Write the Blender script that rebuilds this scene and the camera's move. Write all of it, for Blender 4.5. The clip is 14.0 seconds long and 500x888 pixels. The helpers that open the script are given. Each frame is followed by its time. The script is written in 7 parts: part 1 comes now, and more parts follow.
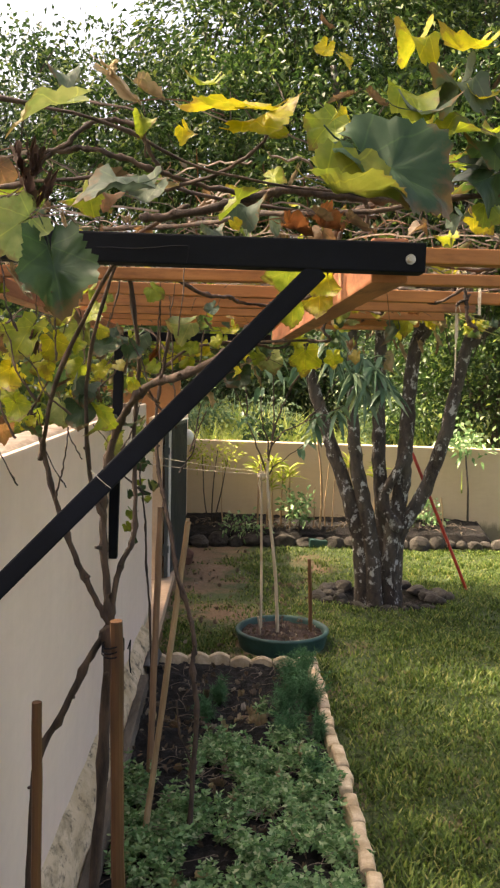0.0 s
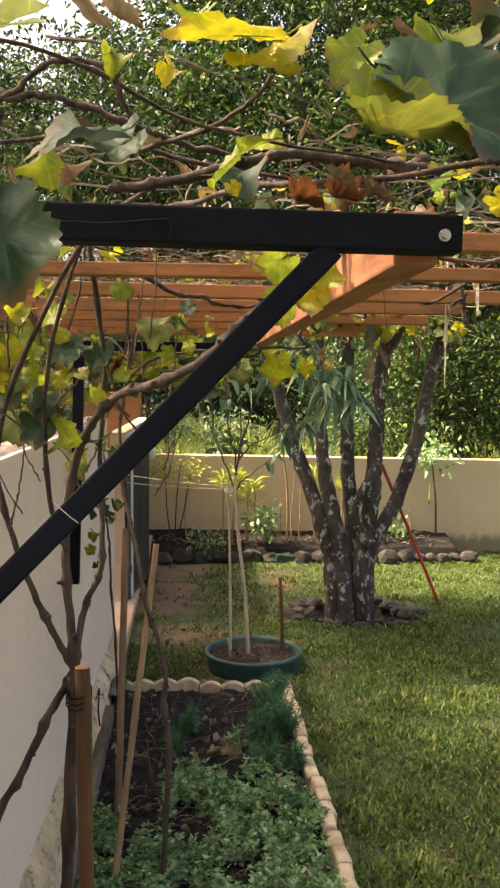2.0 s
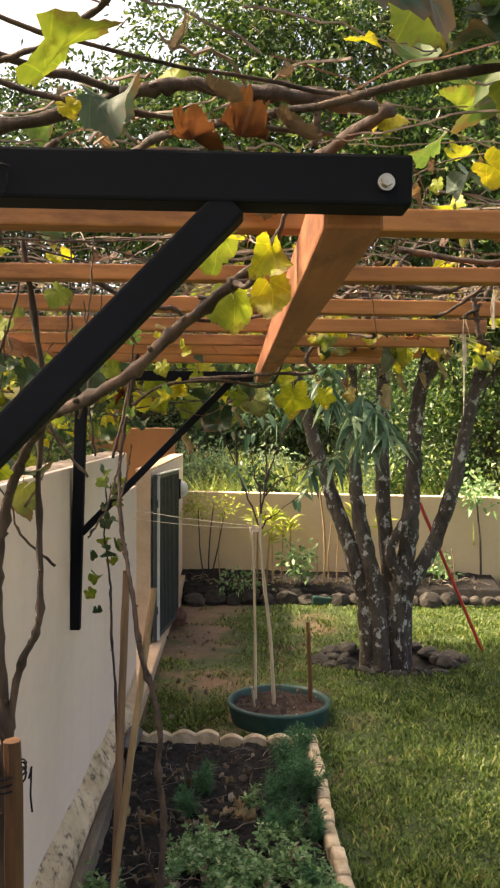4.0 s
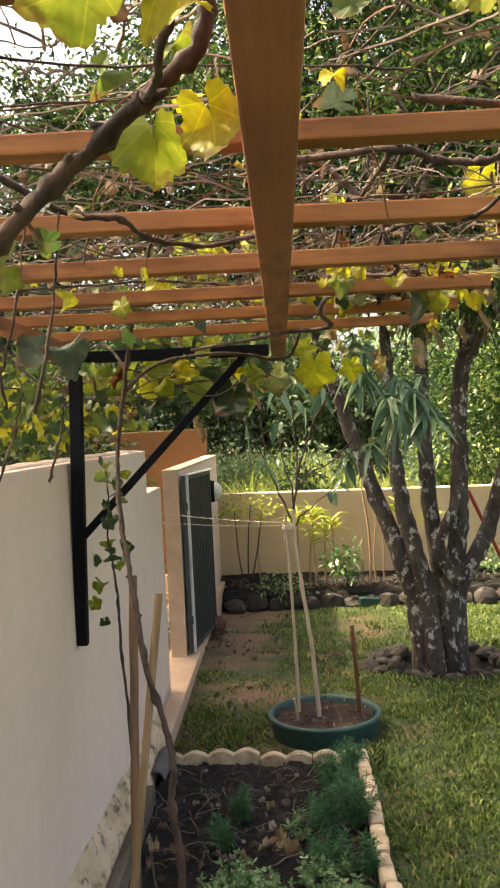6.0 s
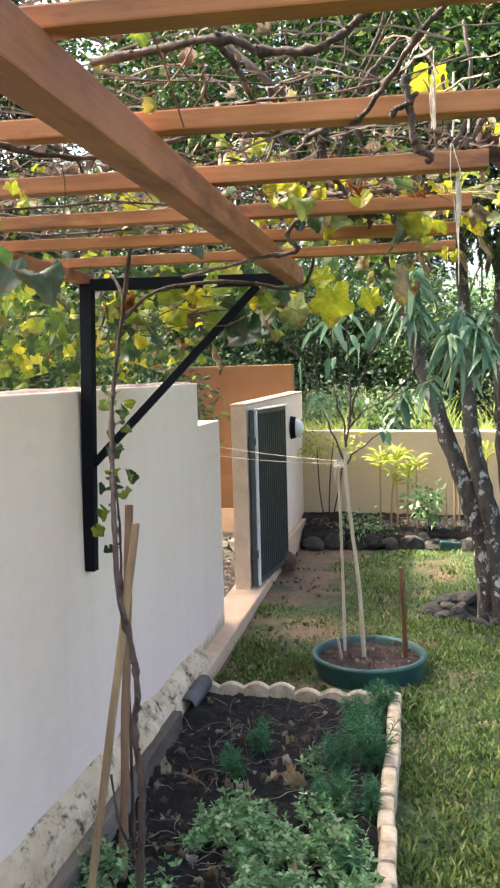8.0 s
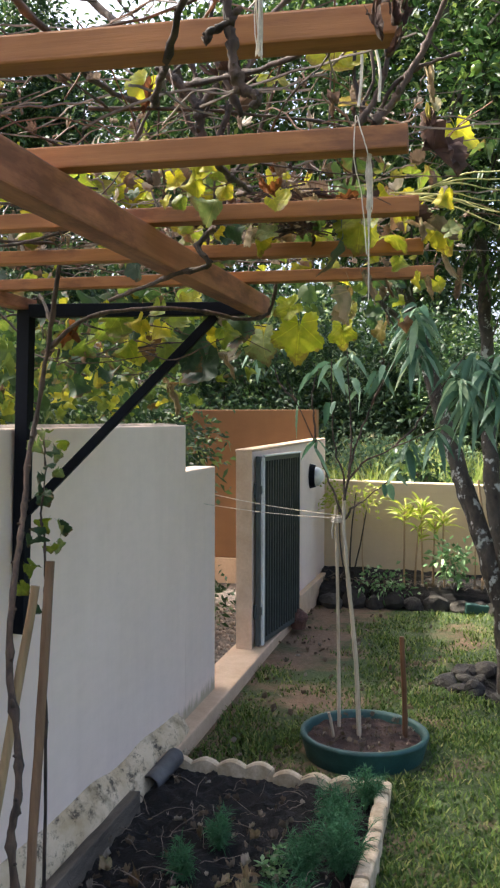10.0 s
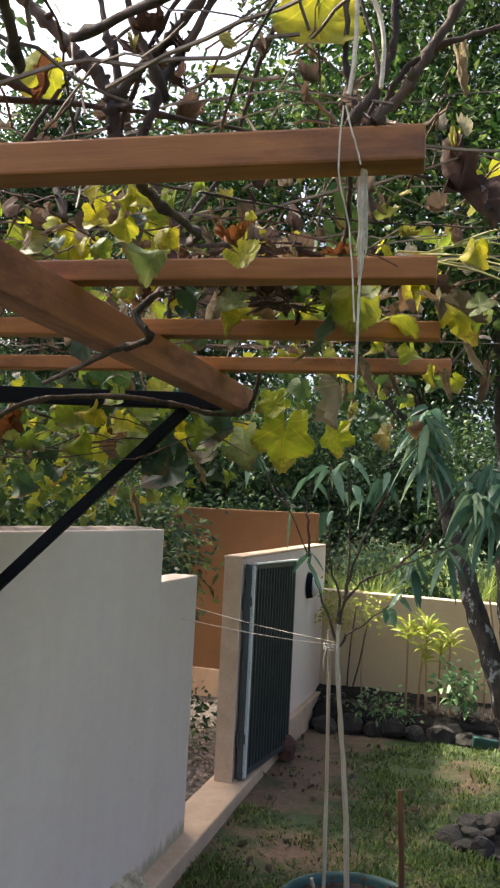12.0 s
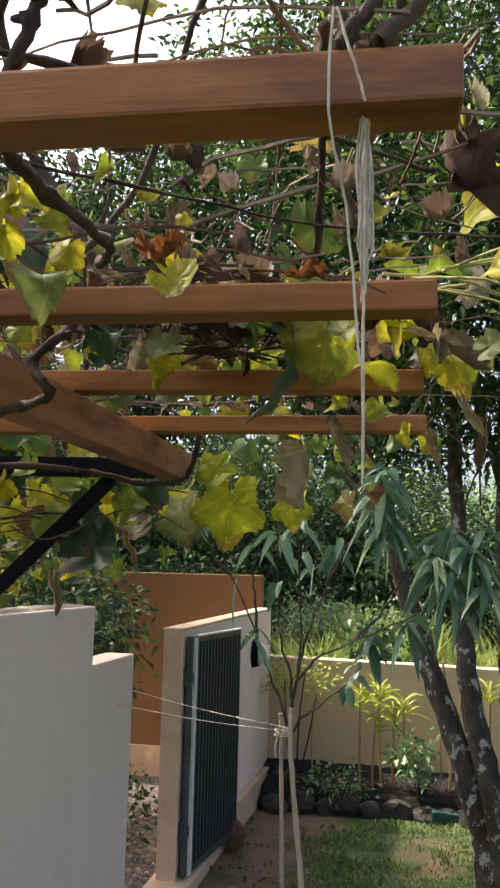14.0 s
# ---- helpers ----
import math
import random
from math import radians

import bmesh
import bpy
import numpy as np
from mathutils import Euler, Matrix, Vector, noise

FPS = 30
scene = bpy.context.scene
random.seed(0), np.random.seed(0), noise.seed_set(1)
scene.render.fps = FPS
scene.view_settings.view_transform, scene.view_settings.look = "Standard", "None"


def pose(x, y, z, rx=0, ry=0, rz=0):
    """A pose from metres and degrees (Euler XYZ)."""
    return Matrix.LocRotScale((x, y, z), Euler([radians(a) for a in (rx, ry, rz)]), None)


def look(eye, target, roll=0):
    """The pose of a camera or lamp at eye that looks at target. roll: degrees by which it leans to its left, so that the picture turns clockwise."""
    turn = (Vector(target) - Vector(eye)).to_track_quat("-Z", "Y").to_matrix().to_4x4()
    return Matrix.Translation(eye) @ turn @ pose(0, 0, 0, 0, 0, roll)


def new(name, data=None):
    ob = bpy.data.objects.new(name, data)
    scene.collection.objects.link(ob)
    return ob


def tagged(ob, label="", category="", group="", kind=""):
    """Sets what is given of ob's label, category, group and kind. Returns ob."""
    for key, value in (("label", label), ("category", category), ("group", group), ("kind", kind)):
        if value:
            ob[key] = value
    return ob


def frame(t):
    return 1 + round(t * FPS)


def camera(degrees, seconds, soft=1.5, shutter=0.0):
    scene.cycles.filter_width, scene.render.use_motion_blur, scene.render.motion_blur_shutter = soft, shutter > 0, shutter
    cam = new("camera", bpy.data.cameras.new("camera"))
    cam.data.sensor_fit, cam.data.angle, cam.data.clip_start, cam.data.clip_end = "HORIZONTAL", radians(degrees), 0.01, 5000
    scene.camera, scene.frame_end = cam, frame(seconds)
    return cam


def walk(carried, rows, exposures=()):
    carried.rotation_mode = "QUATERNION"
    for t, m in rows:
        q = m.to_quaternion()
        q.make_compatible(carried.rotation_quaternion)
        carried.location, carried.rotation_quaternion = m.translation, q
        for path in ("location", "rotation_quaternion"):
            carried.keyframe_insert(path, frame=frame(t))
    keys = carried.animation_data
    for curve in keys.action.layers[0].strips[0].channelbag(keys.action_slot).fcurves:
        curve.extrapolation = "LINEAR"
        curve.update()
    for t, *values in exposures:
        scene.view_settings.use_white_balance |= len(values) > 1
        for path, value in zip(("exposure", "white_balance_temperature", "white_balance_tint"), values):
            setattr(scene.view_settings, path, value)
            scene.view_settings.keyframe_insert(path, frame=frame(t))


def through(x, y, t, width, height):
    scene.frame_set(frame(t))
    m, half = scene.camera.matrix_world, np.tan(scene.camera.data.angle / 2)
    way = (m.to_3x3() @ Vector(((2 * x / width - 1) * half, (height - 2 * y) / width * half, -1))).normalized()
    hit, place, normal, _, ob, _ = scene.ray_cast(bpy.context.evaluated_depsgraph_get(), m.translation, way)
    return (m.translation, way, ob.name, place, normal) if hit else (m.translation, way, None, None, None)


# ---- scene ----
cam = camera(31.9, 14.0, soft=2.3)
PATH = [
    (0, (0.577, 0.368, 1.915), (0.625, 2.361, 1.753), 1.1),
    (0.5, (0.59, 0.399, 1.902), (0.65, 2.391, 1.738), 1.8),
    (1, (0.567, 0.496, 1.881), (0.666, 2.486, 1.71), 1.8),
    (1.5, (0.545, 0.586, 1.898), (0.664, 2.576, 1.737), 1.2),
    (2, (0.534, 0.614, 1.904), (0.675, 2.605, 1.772), 0.4),
    (2.5, (0.537, 0.634, 1.915), (0.682, 2.626, 1.803), -0.4),
    (3, (0.592, 0.711, 1.904), (0.731, 2.704, 1.811), -0.6),
    (3.5, (0.664, 0.797, 1.891), (0.72, 2.795, 1.814), -0.3),
    (3.7, (0.686, 0.825, 1.888), (0.717, 2.824, 1.825), 0.4),
    (5.8, (0.78, 1.338, 1.767), (0.712, 3.337, 1.752), -2.4),
    (6, (0.808, 1.338, 1.773), (0.734, 3.336, 1.744), -2.9),
    (6.5, (0.945, 1.32, 1.743), (0.791, 3.311, 1.63), -1.8),
    (7, (1.088, 1.321, 1.723), (0.779, 3.288, 1.532), -1.0),
    (7.5, (1.173, 1.386, 1.728), (0.837, 3.349, 1.542), -1.0),
    (8, (1.231, 1.464, 1.736), (0.867, 3.424, 1.576), -1.5),
    (8.2, (1.282, 1.479, 1.738), (0.905, 3.437, 1.584), -1.4),
    (10.3, (1.476, 2.005, 1.72), (0.991, 3.945, 1.722), 0.4),
    (10.5, (1.47, 2.04, 1.726), (0.992, 3.981, 1.776), 0.4),
    (11, (1.491, 2.185, 1.748), (1.009, 4.122, 1.86), 1.4),
    (11.5, (1.488, 2.315, 1.763), (0.999, 4.249, 1.908), 2.4),
    (12, (1.442, 2.453, 1.783), (0.94, 4.382, 1.943), 2.9),
    (12.5, (1.369, 2.575, 1.816), (0.952, 4.522, 1.998), 1.2),
    (13, (1.344, 2.654, 1.836), (0.99, 4.613, 2.031), -0.2),
    (13.5, (1.328, 2.703, 1.856), (0.977, 4.658, 2.087), -0.2),
    (14, (1.356, 2.783, 1.851), (0.988, 4.727, 2.141), 1.4),
]
EXPOSURES = [(0.0, 2.07, 7900, 13), (3.7, 2.11, 8100, 12), (6.0, 2.27, 8000, 11), (6.5, 2.49, 7400, 11), (7.0, 2.77, 6900, 11), (7.5, 3.17, 6400, 10), (8.0, 2.89, 6400, 9), (8.2, 2.72, 6300, 9), (9.5, 2.30, 6200, 8), (11.0, 1.90, 6200, 8), (14.0, 1.72, 6500, 9)]
walk(cam, [(t, look(eye, target, roll)) for t, eye, target, roll in PATH], EXPOSURES)

# ---- light ----
SUN_DIR = Vector((-0.60, 0.16, 0.78)).normalized()      # towards the sun
world = bpy.data.worlds.new("world")
scene.world = world
world.use_nodes = True
wn = world.node_tree.nodes
sky = wn.new("ShaderNodeTexSky")
sky.sky_type, sky.sun_disc = "NISHITA", False
sky.sun_elevation = math.asin(SUN_DIR.z)
sky.sun_rotation = math.atan2(SUN_DIR.x, SUN_DIR.y)
sky.air_density, sky.dust_density, sky.ozone_density = 0.7, 8.0, 1.0
wn["Background"].inputs[1].default_value = 0.15
world.node_tree.links.new(sky.outputs[0], wn["Background"].inputs[0])
sun = new("sun", bpy.data.lights.new("sun", "SUN"))
sun.data.energy, sun.data.angle, sun.data.color = 4.0, radians(1.5), (1.0, 0.92, 0.78)
sun.matrix_world = look(SUN_DIR * 30, (0, 0, 0))

# ---- materials ----


def nodes_of(name, rough=0.8, metal=0.0):
    m = bpy.data.materials.new(name)
    m.use_nodes = True
    nt = m.node_tree
    b = nt.nodes["Principled BSDF"]
    b.inputs["Roughness"].default_value = rough
    b.inputs["Metallic"].default_value = metal
    return m, nt, b


def add(nt, kind, **values):
    n = nt.nodes.new(kind)
    for k, v in values.items():
        n.inputs[k.replace("_", " ")].default_value = v
    return n


def ramp(nt, source, stops):
    r = nt.nodes.new("ShaderNodeValToRGB")
    e = r.color_ramp.elements
    while len(e) < len(stops):
        e.new(0.5)
    for s, (p, c) in zip(e, stops):
        s.position, s.color = p, (*c, 1)
    nt.links.new(source, r.inputs[0])
    return r.outputs[0]


def mixed(nt, how, fac, a, b):
    n = nt.nodes.new("ShaderNodeMix")
    n.data_type, n.blend_type = "RGBA", how
    for sock, v in ((n.inputs[0], fac), (n.inputs[6], a), (n.inputs[7], b)):
        if isinstance(v, (int, float)):
            sock.default_value = v
        elif isinstance(v, tuple):
            sock.default_value = (*v, 1)
        else:
            nt.links.new(v, sock)
    return n.outputs[2]


def coords(nt, scale=(1, 1, 1), world_space=True):
    tc = nt.nodes.new("ShaderNodeNewGeometry" if world_space else "ShaderNodeTexCoord")
    mp = nt.nodes.new("ShaderNodeMapping")
    mp.inputs["Scale"].default_value = scale
    nt.links.new(tc.outputs["Position" if world_space else "Object"], mp.inputs[0])
    return mp.outputs[0]


def noise_tex(nt, vec, scale, detail=4, rough=0.6):
    n = add(nt, "ShaderNodeTexNoise", Scale=scale, Detail=detail, Roughness=rough)
    nt.links.new(vec, n.inputs["Vector"])
    return n.outputs["Fac"]


def bump(nt, b, height, strength, distance):
    n = add(nt, "ShaderNodeBump", Strength=strength, Distance=distance)
    nt.links.new(height, n.inputs["Height"])
    nt.links.new(n.outputs[0], b.inputs["Normal"])


def mottled(name, c1, c2, big=2.0, fine=30.0, rough=0.85, relief=0.3, depth=0.005, stretch=(1, 1, 1), metal=0.0, c3=None, local=False, grit=0.7):
    """A surface of two tones in patches, with fine grain and relief."""
    m, nt, b = nodes_of(name, rough, metal)
    v = coords(nt, stretch, not local)
    n1, n2 = noise_tex(nt, v, big, 5), noise_tex(nt, v, fine, 6, 0.7)
    stops = [(0.35, c1), (0.65, c2)] if c3 is None else [(0.36, c1), (0.46, c2), (0.7, c3)]
    base = ramp(nt, n1, stops)
    grain = ramp(nt, n2, [(0.3, (0.7, 0.7, 0.7)), (0.7, (1.15, 1.15, 1.15))])
    nt.links.new(mixed(nt, "MULTIPLY", grit, base, grain), b.inputs["Base Color"])
    bump(nt, b, n2, relief, depth)
    return m


def plaster(name, c1, c2, dirt, dirt_top, rough=0.9):
    """Painted render: soft patches, fine sand relief, splashed dirt low down with an uneven rim."""
    m, nt, b = nodes_of(name, rough)
    v = coords(nt)
    n1, n2, n3 = noise_tex(nt, v, 1.3, 4), noise_tex(nt, v, 90, 4), noise_tex(nt, coords(nt, (3, 3, 1)), 5, 6, 0.7)
    base = ramp(nt, n1, [(0.3, c1), (0.7, c2)])
    streak = noise_tex(nt, coords(nt, (3, 3, 0.4)), 2, 6, 0.75)
    base = mixed(nt, "MULTIPLY", 0.2, base, ramp(nt, streak, [(0.35, (0.8, 0.77, 0.72)), (0.6, (1, 1, 1))]))
    trowel = noise_tex(nt, coords(nt, (1.2, 1.2, 3.5)), 6, 5, 0.65)
    base = mixed(nt, "MULTIPLY", 0.22, base, ramp(nt, trowel, [(0.3, (0.82, 0.80, 0.77)), (0.65, (1.04, 1.04, 1.04))]))
    specks = ramp(nt, noise_tex(nt, v, 55, 3, 0.6), [(0.71, (0, 0, 0)), (0.76, (0.5, 0.5, 0.5))])
    base = mixed(nt, "MIX", specks, base, dirt)
    sep = nt.nodes.new("ShaderNodeSeparateXYZ")
    nt.links.new(v, sep.inputs[0])
    low = nt.nodes.new("ShaderNodeMapRange")
    low.inputs["From Min"].default_value, low.inputs["From Max"].default_value = dirt_top, 0.0
    nt.links.new(sep.outputs[2], low.inputs[0])
    s = nt.nodes.new("ShaderNodeMath")
    s.operation = "MULTIPLY_ADD"
    nt.links.new(n3, s.inputs[0])
    s.inputs[1].default_value = 0.9
    nt.links.new(low.outputs[0], s.inputs[2])
    mask = ramp(nt, s.outputs[0], [(0.66, (0, 0, 0)), (0.95, (1, 1, 1))])
    nt.links.new(mixed(nt, "MIX", mask, base, dirt), b.inputs["Base Color"])
    bump(nt, b, n2, 0.25, 0.003)
    return m


def timber(name, c1, c2, along, rough=0.6):
    """Stained timber, grain along one axis (0 x, 1 y, 2 z)."""
    m, nt, b = nodes_of(name, rough)
    st = [14, 14, 14]
    st[along] = 0.9
    v = coords(nt, tuple(st))
    n1, n2 = noise_tex(nt, v, 2.2, 6, 0.65), noise_tex(nt, coords(nt), 3, 4)
    base = ramp(nt, n1, [(0.3, c1), (0.7, c2)])
    base = mixed(nt, "MULTIPLY", 0.6, base, ramp(nt, n2, [(0.35, (0.62, 0.58, 0.55)), (0.62, (1.1, 1.08, 1.05))]))
    far = [2.0, 2.0, 2.0]
    far[along] = 0.6
    stain = noise_tex(nt, coords(nt, tuple(far)), 4.5, 6, 0.7)
    base = mixed(nt, "MULTIPLY", 0.75, base, ramp(nt, stain, [(0.38, (0.38, 0.33, 0.30)), (0.5, (1, 1, 1))]))
    thin = [60, 60, 60]
    thin[along] = 1.2
    fibre = noise_tex(nt, coords(nt, tuple(thin)), 2.5, 4, 0.7)
    base = mixed(nt, "MULTIPLY", 0.28, base, ramp(nt, fibre, [(0.35, (0.6, 0.56, 0.52)), (0.6, (1.08, 1.06, 1.04))]))
    nt.links.new(base, b.inputs["Base Color"])
    bump(nt, b, fibre, 0.25, 0.002)
    return m


def leafy(name, stops, island=True, through=0.45, rough=0.5, blotch=0.0):
    """Leaf: colour by leaf along a ramp, blotches, light passing through."""
    m, nt, b = nodes_of(name, rough)
    b.inputs["Specular IOR Level"].default_value = 0.3
    if island:
        r = nt.nodes.new("ShaderNodeNewGeometry").outputs["Random Per Island"]
    else:
        r = nt.nodes.new("ShaderNodeObjectInfo").outputs["Random"]
    base = ramp(nt, r, stops)
    v = coords(nt)
    n = noise_tex(nt, v, 40, 4)
    base = mixed(nt, "MULTIPLY", 0.6, base, ramp(nt, n, [(0.3, (0.7, 0.72, 0.6)), (0.7, (1.15, 1.12, 1.0))]))
    if not island:
        # veins fan out from the stalk; the rim turns brown in places
        o = nt.nodes.new("ShaderNodeTexCoord").outputs["Object"]
        sep = nt.nodes.new("ShaderNodeSeparateXYZ")
        nt.links.new(o, sep.inputs[0])

        def calc(op, a, b=None):
            k = nt.nodes.new("ShaderNodeMath")
            k.operation = op
            for sock, val in zip(k.inputs, (a, b)):
                if isinstance(val, (int, float)):
                    sock.default_value = val
                elif val is not None:
                    nt.links.new(val, sock)
            return k.outputs[0]
        x, y = sep.outputs[0], calc("SUBTRACT", sep.outputs[1], 0.16)
        ang = calc("ARCTAN2", x, y)
        radius = calc("SQRT", calc("ADD", calc("MULTIPLY", x, x), calc("MULTIPLY", y, y)))
        gap = calc("ABSOLUTE", calc("SINE", calc("MULTIPLY", ang, 3.6)))
        side = calc("ABSOLUTE", calc("SINE", calc("ADD", calc("MULTIPLY", radius, 34.0), calc("MULTIPLY", gap, -5.0))))
        vein = ramp(nt, calc("MULTIPLY", gap, radius), [(0.0, (1, 1, 1)), (0.045, (0, 0, 0))])
        vein2 = ramp(nt, side, [(0.0, (0.5, 0.5, 0.5)), (0.16, (0, 0, 0))])
        base = mixed(nt, "MULTIPLY", calc("MULTIPLY", vein, 0.8), base, (1.7, 1.6, 1.3))
        base = mixed(nt, "MULTIPLY", calc("MULTIPLY", vein2, 0.25), base, (1.25, 1.22, 1.1))
        big = noise_tex(nt, o, 2.6, 3)
        base = mixed(nt, "MULTIPLY", 0.8, base, ramp(nt, big, [(0.35, (0.55, 0.72, 0.5)), (0.6, (1.1, 1.05, 1.0))]))
        edge = calc("ADD", calc("MULTIPLY", radius, 0.9), calc("MULTIPLY", noise_tex(nt, o, 5, 4), 0.6))
        rim = ramp(nt, edge, [(0.83, (0, 0, 0)), (0.93, (0.7, 0.7, 0.7))])
        base = mixed(nt, "MIX", rim, base, (0.13, 0.065, 0.025))
    if blotch:
        spots = ramp(nt, noise_tex(nt, v, 28, 5, 0.7), [(0.6, (0, 0, 0)), (0.68, (1, 1, 1))])
        k = nt.nodes.new("ShaderNodeMath")
        k.operation = "MULTIPLY"
        k.inputs[1].default_value = blotch
        nt.links.new(spots, k.inputs[0])
        base = mixed(nt, "MIX", k.outputs[0], base, (0.16, 0.08, 0.025))
    nt.links.new(base, b.inputs["Base Color"])
    bump(nt, b, n, 0.3, 0.002)
    if through:
        t = nt.nodes.new("ShaderNodeBsdfTranslucent")
        nt.links.new(base, t.inputs[0])
        mx = nt.nodes.new("ShaderNodeMixShader")
        mx.inputs[0].default_value = through
        nt.links.new(b.outputs[0], mx.inputs[1])
        nt.links.new(t.outputs[0], mx.inputs[2])
        nt.links.new(mx.outputs[0], nt.nodes["Material Output"].inputs[0])
    return m


def bark_lichen(name):
    """Dark furrowed bark with pale lichen spots."""
    m, nt, b = nodes_of(name, 0.95)
    v = coords(nt, (1, 1, 0.45))
    n1, n2 = noise_tex(nt, v, 26, 6, 0.7), noise_tex(nt, coords(nt, (1, 1, 0.75)), 15, 6, 0.7)
    base = ramp(nt, n1, [(0.3, (0.014, 0.010, 0.008)), (0.7, (0.090, 0.066, 0.046))])
    spots = ramp(nt, n2, [(0.56, (0, 0, 0)), (0.61, (0.85, 0.85, 0.85))])
    grey = ramp(nt, noise_tex(nt, v, 4, 4), [(0.4, (0, 0, 0)), (0.65, (0.3, 0.3, 0.3))])
    base = mixed(nt, "MIX", grey, base, (0.20, 0.185, 0.155))
    nt.links.new(mixed(nt, "MIX", spots, base, (0.52, 0.51, 0.45)), b.inputs["Base Color"])
    bump(nt, b, n1, 1.0, 0.03)
    return m


M_WALL = plaster("white_plaster", (0.80, 0.625, 0.505), (0.84, 0.665, 0.55), (0.42, 0.34, 0.22), 0.22)
M_FAR = plaster("tan_plaster", (0.55, 0.42, 0.27), (0.61, 0.475, 0.315), (0.22, 0.18, 0.11), 0.3)
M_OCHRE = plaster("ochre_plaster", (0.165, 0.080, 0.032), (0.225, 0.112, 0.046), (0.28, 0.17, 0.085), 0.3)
M_PLINTH = mottled("plinth_plaster", (0.50, 0.34, 0.215), (0.61, 0.43, 0.285), 5, 60, relief=0.2, grit=0.35)
M_FOOT, ft, fb = nodes_of("stained_footing", 0.95)
fv = coords(ft, (1, 0.75, 1.3))
pale = ramp(ft, noise_tex(ft, fv, 6, 5), [(0.3, (0.44, 0.32, 0.18)), (0.6, (0.66, 0.52, 0.35))])
mould = ramp(ft, noise_tex(ft, fv, 13, 9, 0.78), [(0.525, (0, 0, 0)), (0.63, (0.92, 0.92, 0.92))])
moss = ramp(ft, noise_tex(ft, fv, 5, 6, 0.7), [(0.52, (0, 0, 0)), (0.66, (0.8, 0.8, 0.8))])
fbase = mixed(ft, "MIX", moss, pale, (0.16, 0.12, 0.06))
ft.links.new(mixed(ft, "MIX", mould, fbase, (0.022, 0.018, 0.013)), fb.inputs["Base Color"])
bump(ft, fb, noise_tex(ft, fv, 40, 6, 0.7), 0.7, 0.012)
M_SLAT = timber("slat_timber", (0.28, 0.102, 0.026), (0.46, 0.190, 0.054), 0)
M_BEAM = timber("beam_timber", (0.31, 0.109, 0.053), (0.47, 0.194, 0.100), 1)
M_STEEL = mottled("black_painted_steel", (0.0018, 0.0024, 0.0048), (0.0042, 0.0054, 0.0100), 6, 80, 0.75, 0.15, 0.001)
M_STEEL.node_tree.nodes["Principled BSDF"].inputs["Specular IOR Level"].default_value = 0.18
M_BOLT = mottled("zinc", (0.40, 0.34, 0.26), (0.55, 0.50, 0.42), 20, 100, 0.35, 0.1, 0.001, metal=0.9)
M_CANE = mottled("vine_bark", (0.022, 0.015, 0.012), (0.105, 0.066, 0.046), 34, 120, 0.9, 0.6, 0.006, (1, 1, 0.25))
M_BAMBOO = mottled("bamboo_stake", (0.065, 0.026, 0.009), (0.17, 0.07, 0.023), 9, 70, 0.6, 0.3, 0.003, (1, 1, 0.15))
M_SHOOT = mottled("green_shoot", (0.24, 0.24, 0.05), (0.46, 0.42, 0.14), 20, 120, 0.6, 0.2, 0.001)
M_TWIG = mottled("dry_twig", (0.085, 0.058, 0.043), (0.30, 0.235, 0.18), 12, 90, 0.85, 0.3, 0.003)
M_BROWNPOLE = mottled("brown_bamboo", (0.12, 0.060, 0.030), (0.28, 0.155, 0.085), 9, 70, 0.6, 0.3, 0.003, (1, 1, 0.15))
M_POLE = mottled("weathered_bamboo", (0.20, 0.115, 0.055), (0.42, 0.28, 0.15), 9, 70, 0.6, 0.3, 0.003, (1, 1, 0.15))
M_STICK = mottled("pale_stick", (0.36, 0.28, 0.18), (0.52, 0.43, 0.31), 9, 70, 0.7, 0.3, 0.003, (1, 1, 0.2))
M_TRUNK = bark_lichen("lichen_bark")
M_DARKBARK = mottled("dark_bark", (0.03, 0.024, 0.018), (0.09, 0.07, 0.05), 5, 40, 0.95, 0.8, 0.02, (1, 1, 0.4))
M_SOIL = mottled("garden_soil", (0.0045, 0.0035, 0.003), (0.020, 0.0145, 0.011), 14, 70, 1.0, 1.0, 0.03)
M_POTSOIL = mottled("reddish_potting_soil", (0.018, 0.009, 0.006), (0.075, 0.038, 0.026), 16, 80, 1.0, 1.0, 0.02)
M_EDGE = mottled("cast_edging", (0.36, 0.265, 0.15), (0.60, 0.48, 0.33), 12, 90, 0.9, 0.5, 0.004)
M_STONE = mottled("field_stone", (0.020, 0.017, 0.014), (0.070, 0.058, 0.046), 7, 40, 0.95, 0.8, 0.02)
M_BRICK = mottled("reddish_rock", (0.06, 0.028, 0.02), (0.20, 0.095, 0.065), 12, 60, 0.95, 0.8, 0.015)
M_TYRE = mottled("teal_painted_rubber", (0.010, 0.046, 0.040), (0.026, 0.085, 0.070), 8, 60, 0.55, 0.4, 0.004)
M_GATE = mottled("dark_gate_paint", (0.035, 0.043, 0.042), (0.055, 0.063, 0.06), 8, 60, 0.5, 0.2, 0.002)
M_PALE = mottled("pale_paint", (0.68, 0.66, 0.6), (0.78, 0.76, 0.7), 8, 60, 0.6, 0.2, 0.002)
M_RED = mottled("red_painted_pole", (0.42, 0.035, 0.02), (0.55, 0.06, 0.035), 8, 60, 0.5, 0.2, 0.002)
M_STRING = mottled("pale_string", (0.50, 0.42, 0.32), (0.74, 0.65, 0.52), 60, 200, 0.9, 0.4, 0.001)
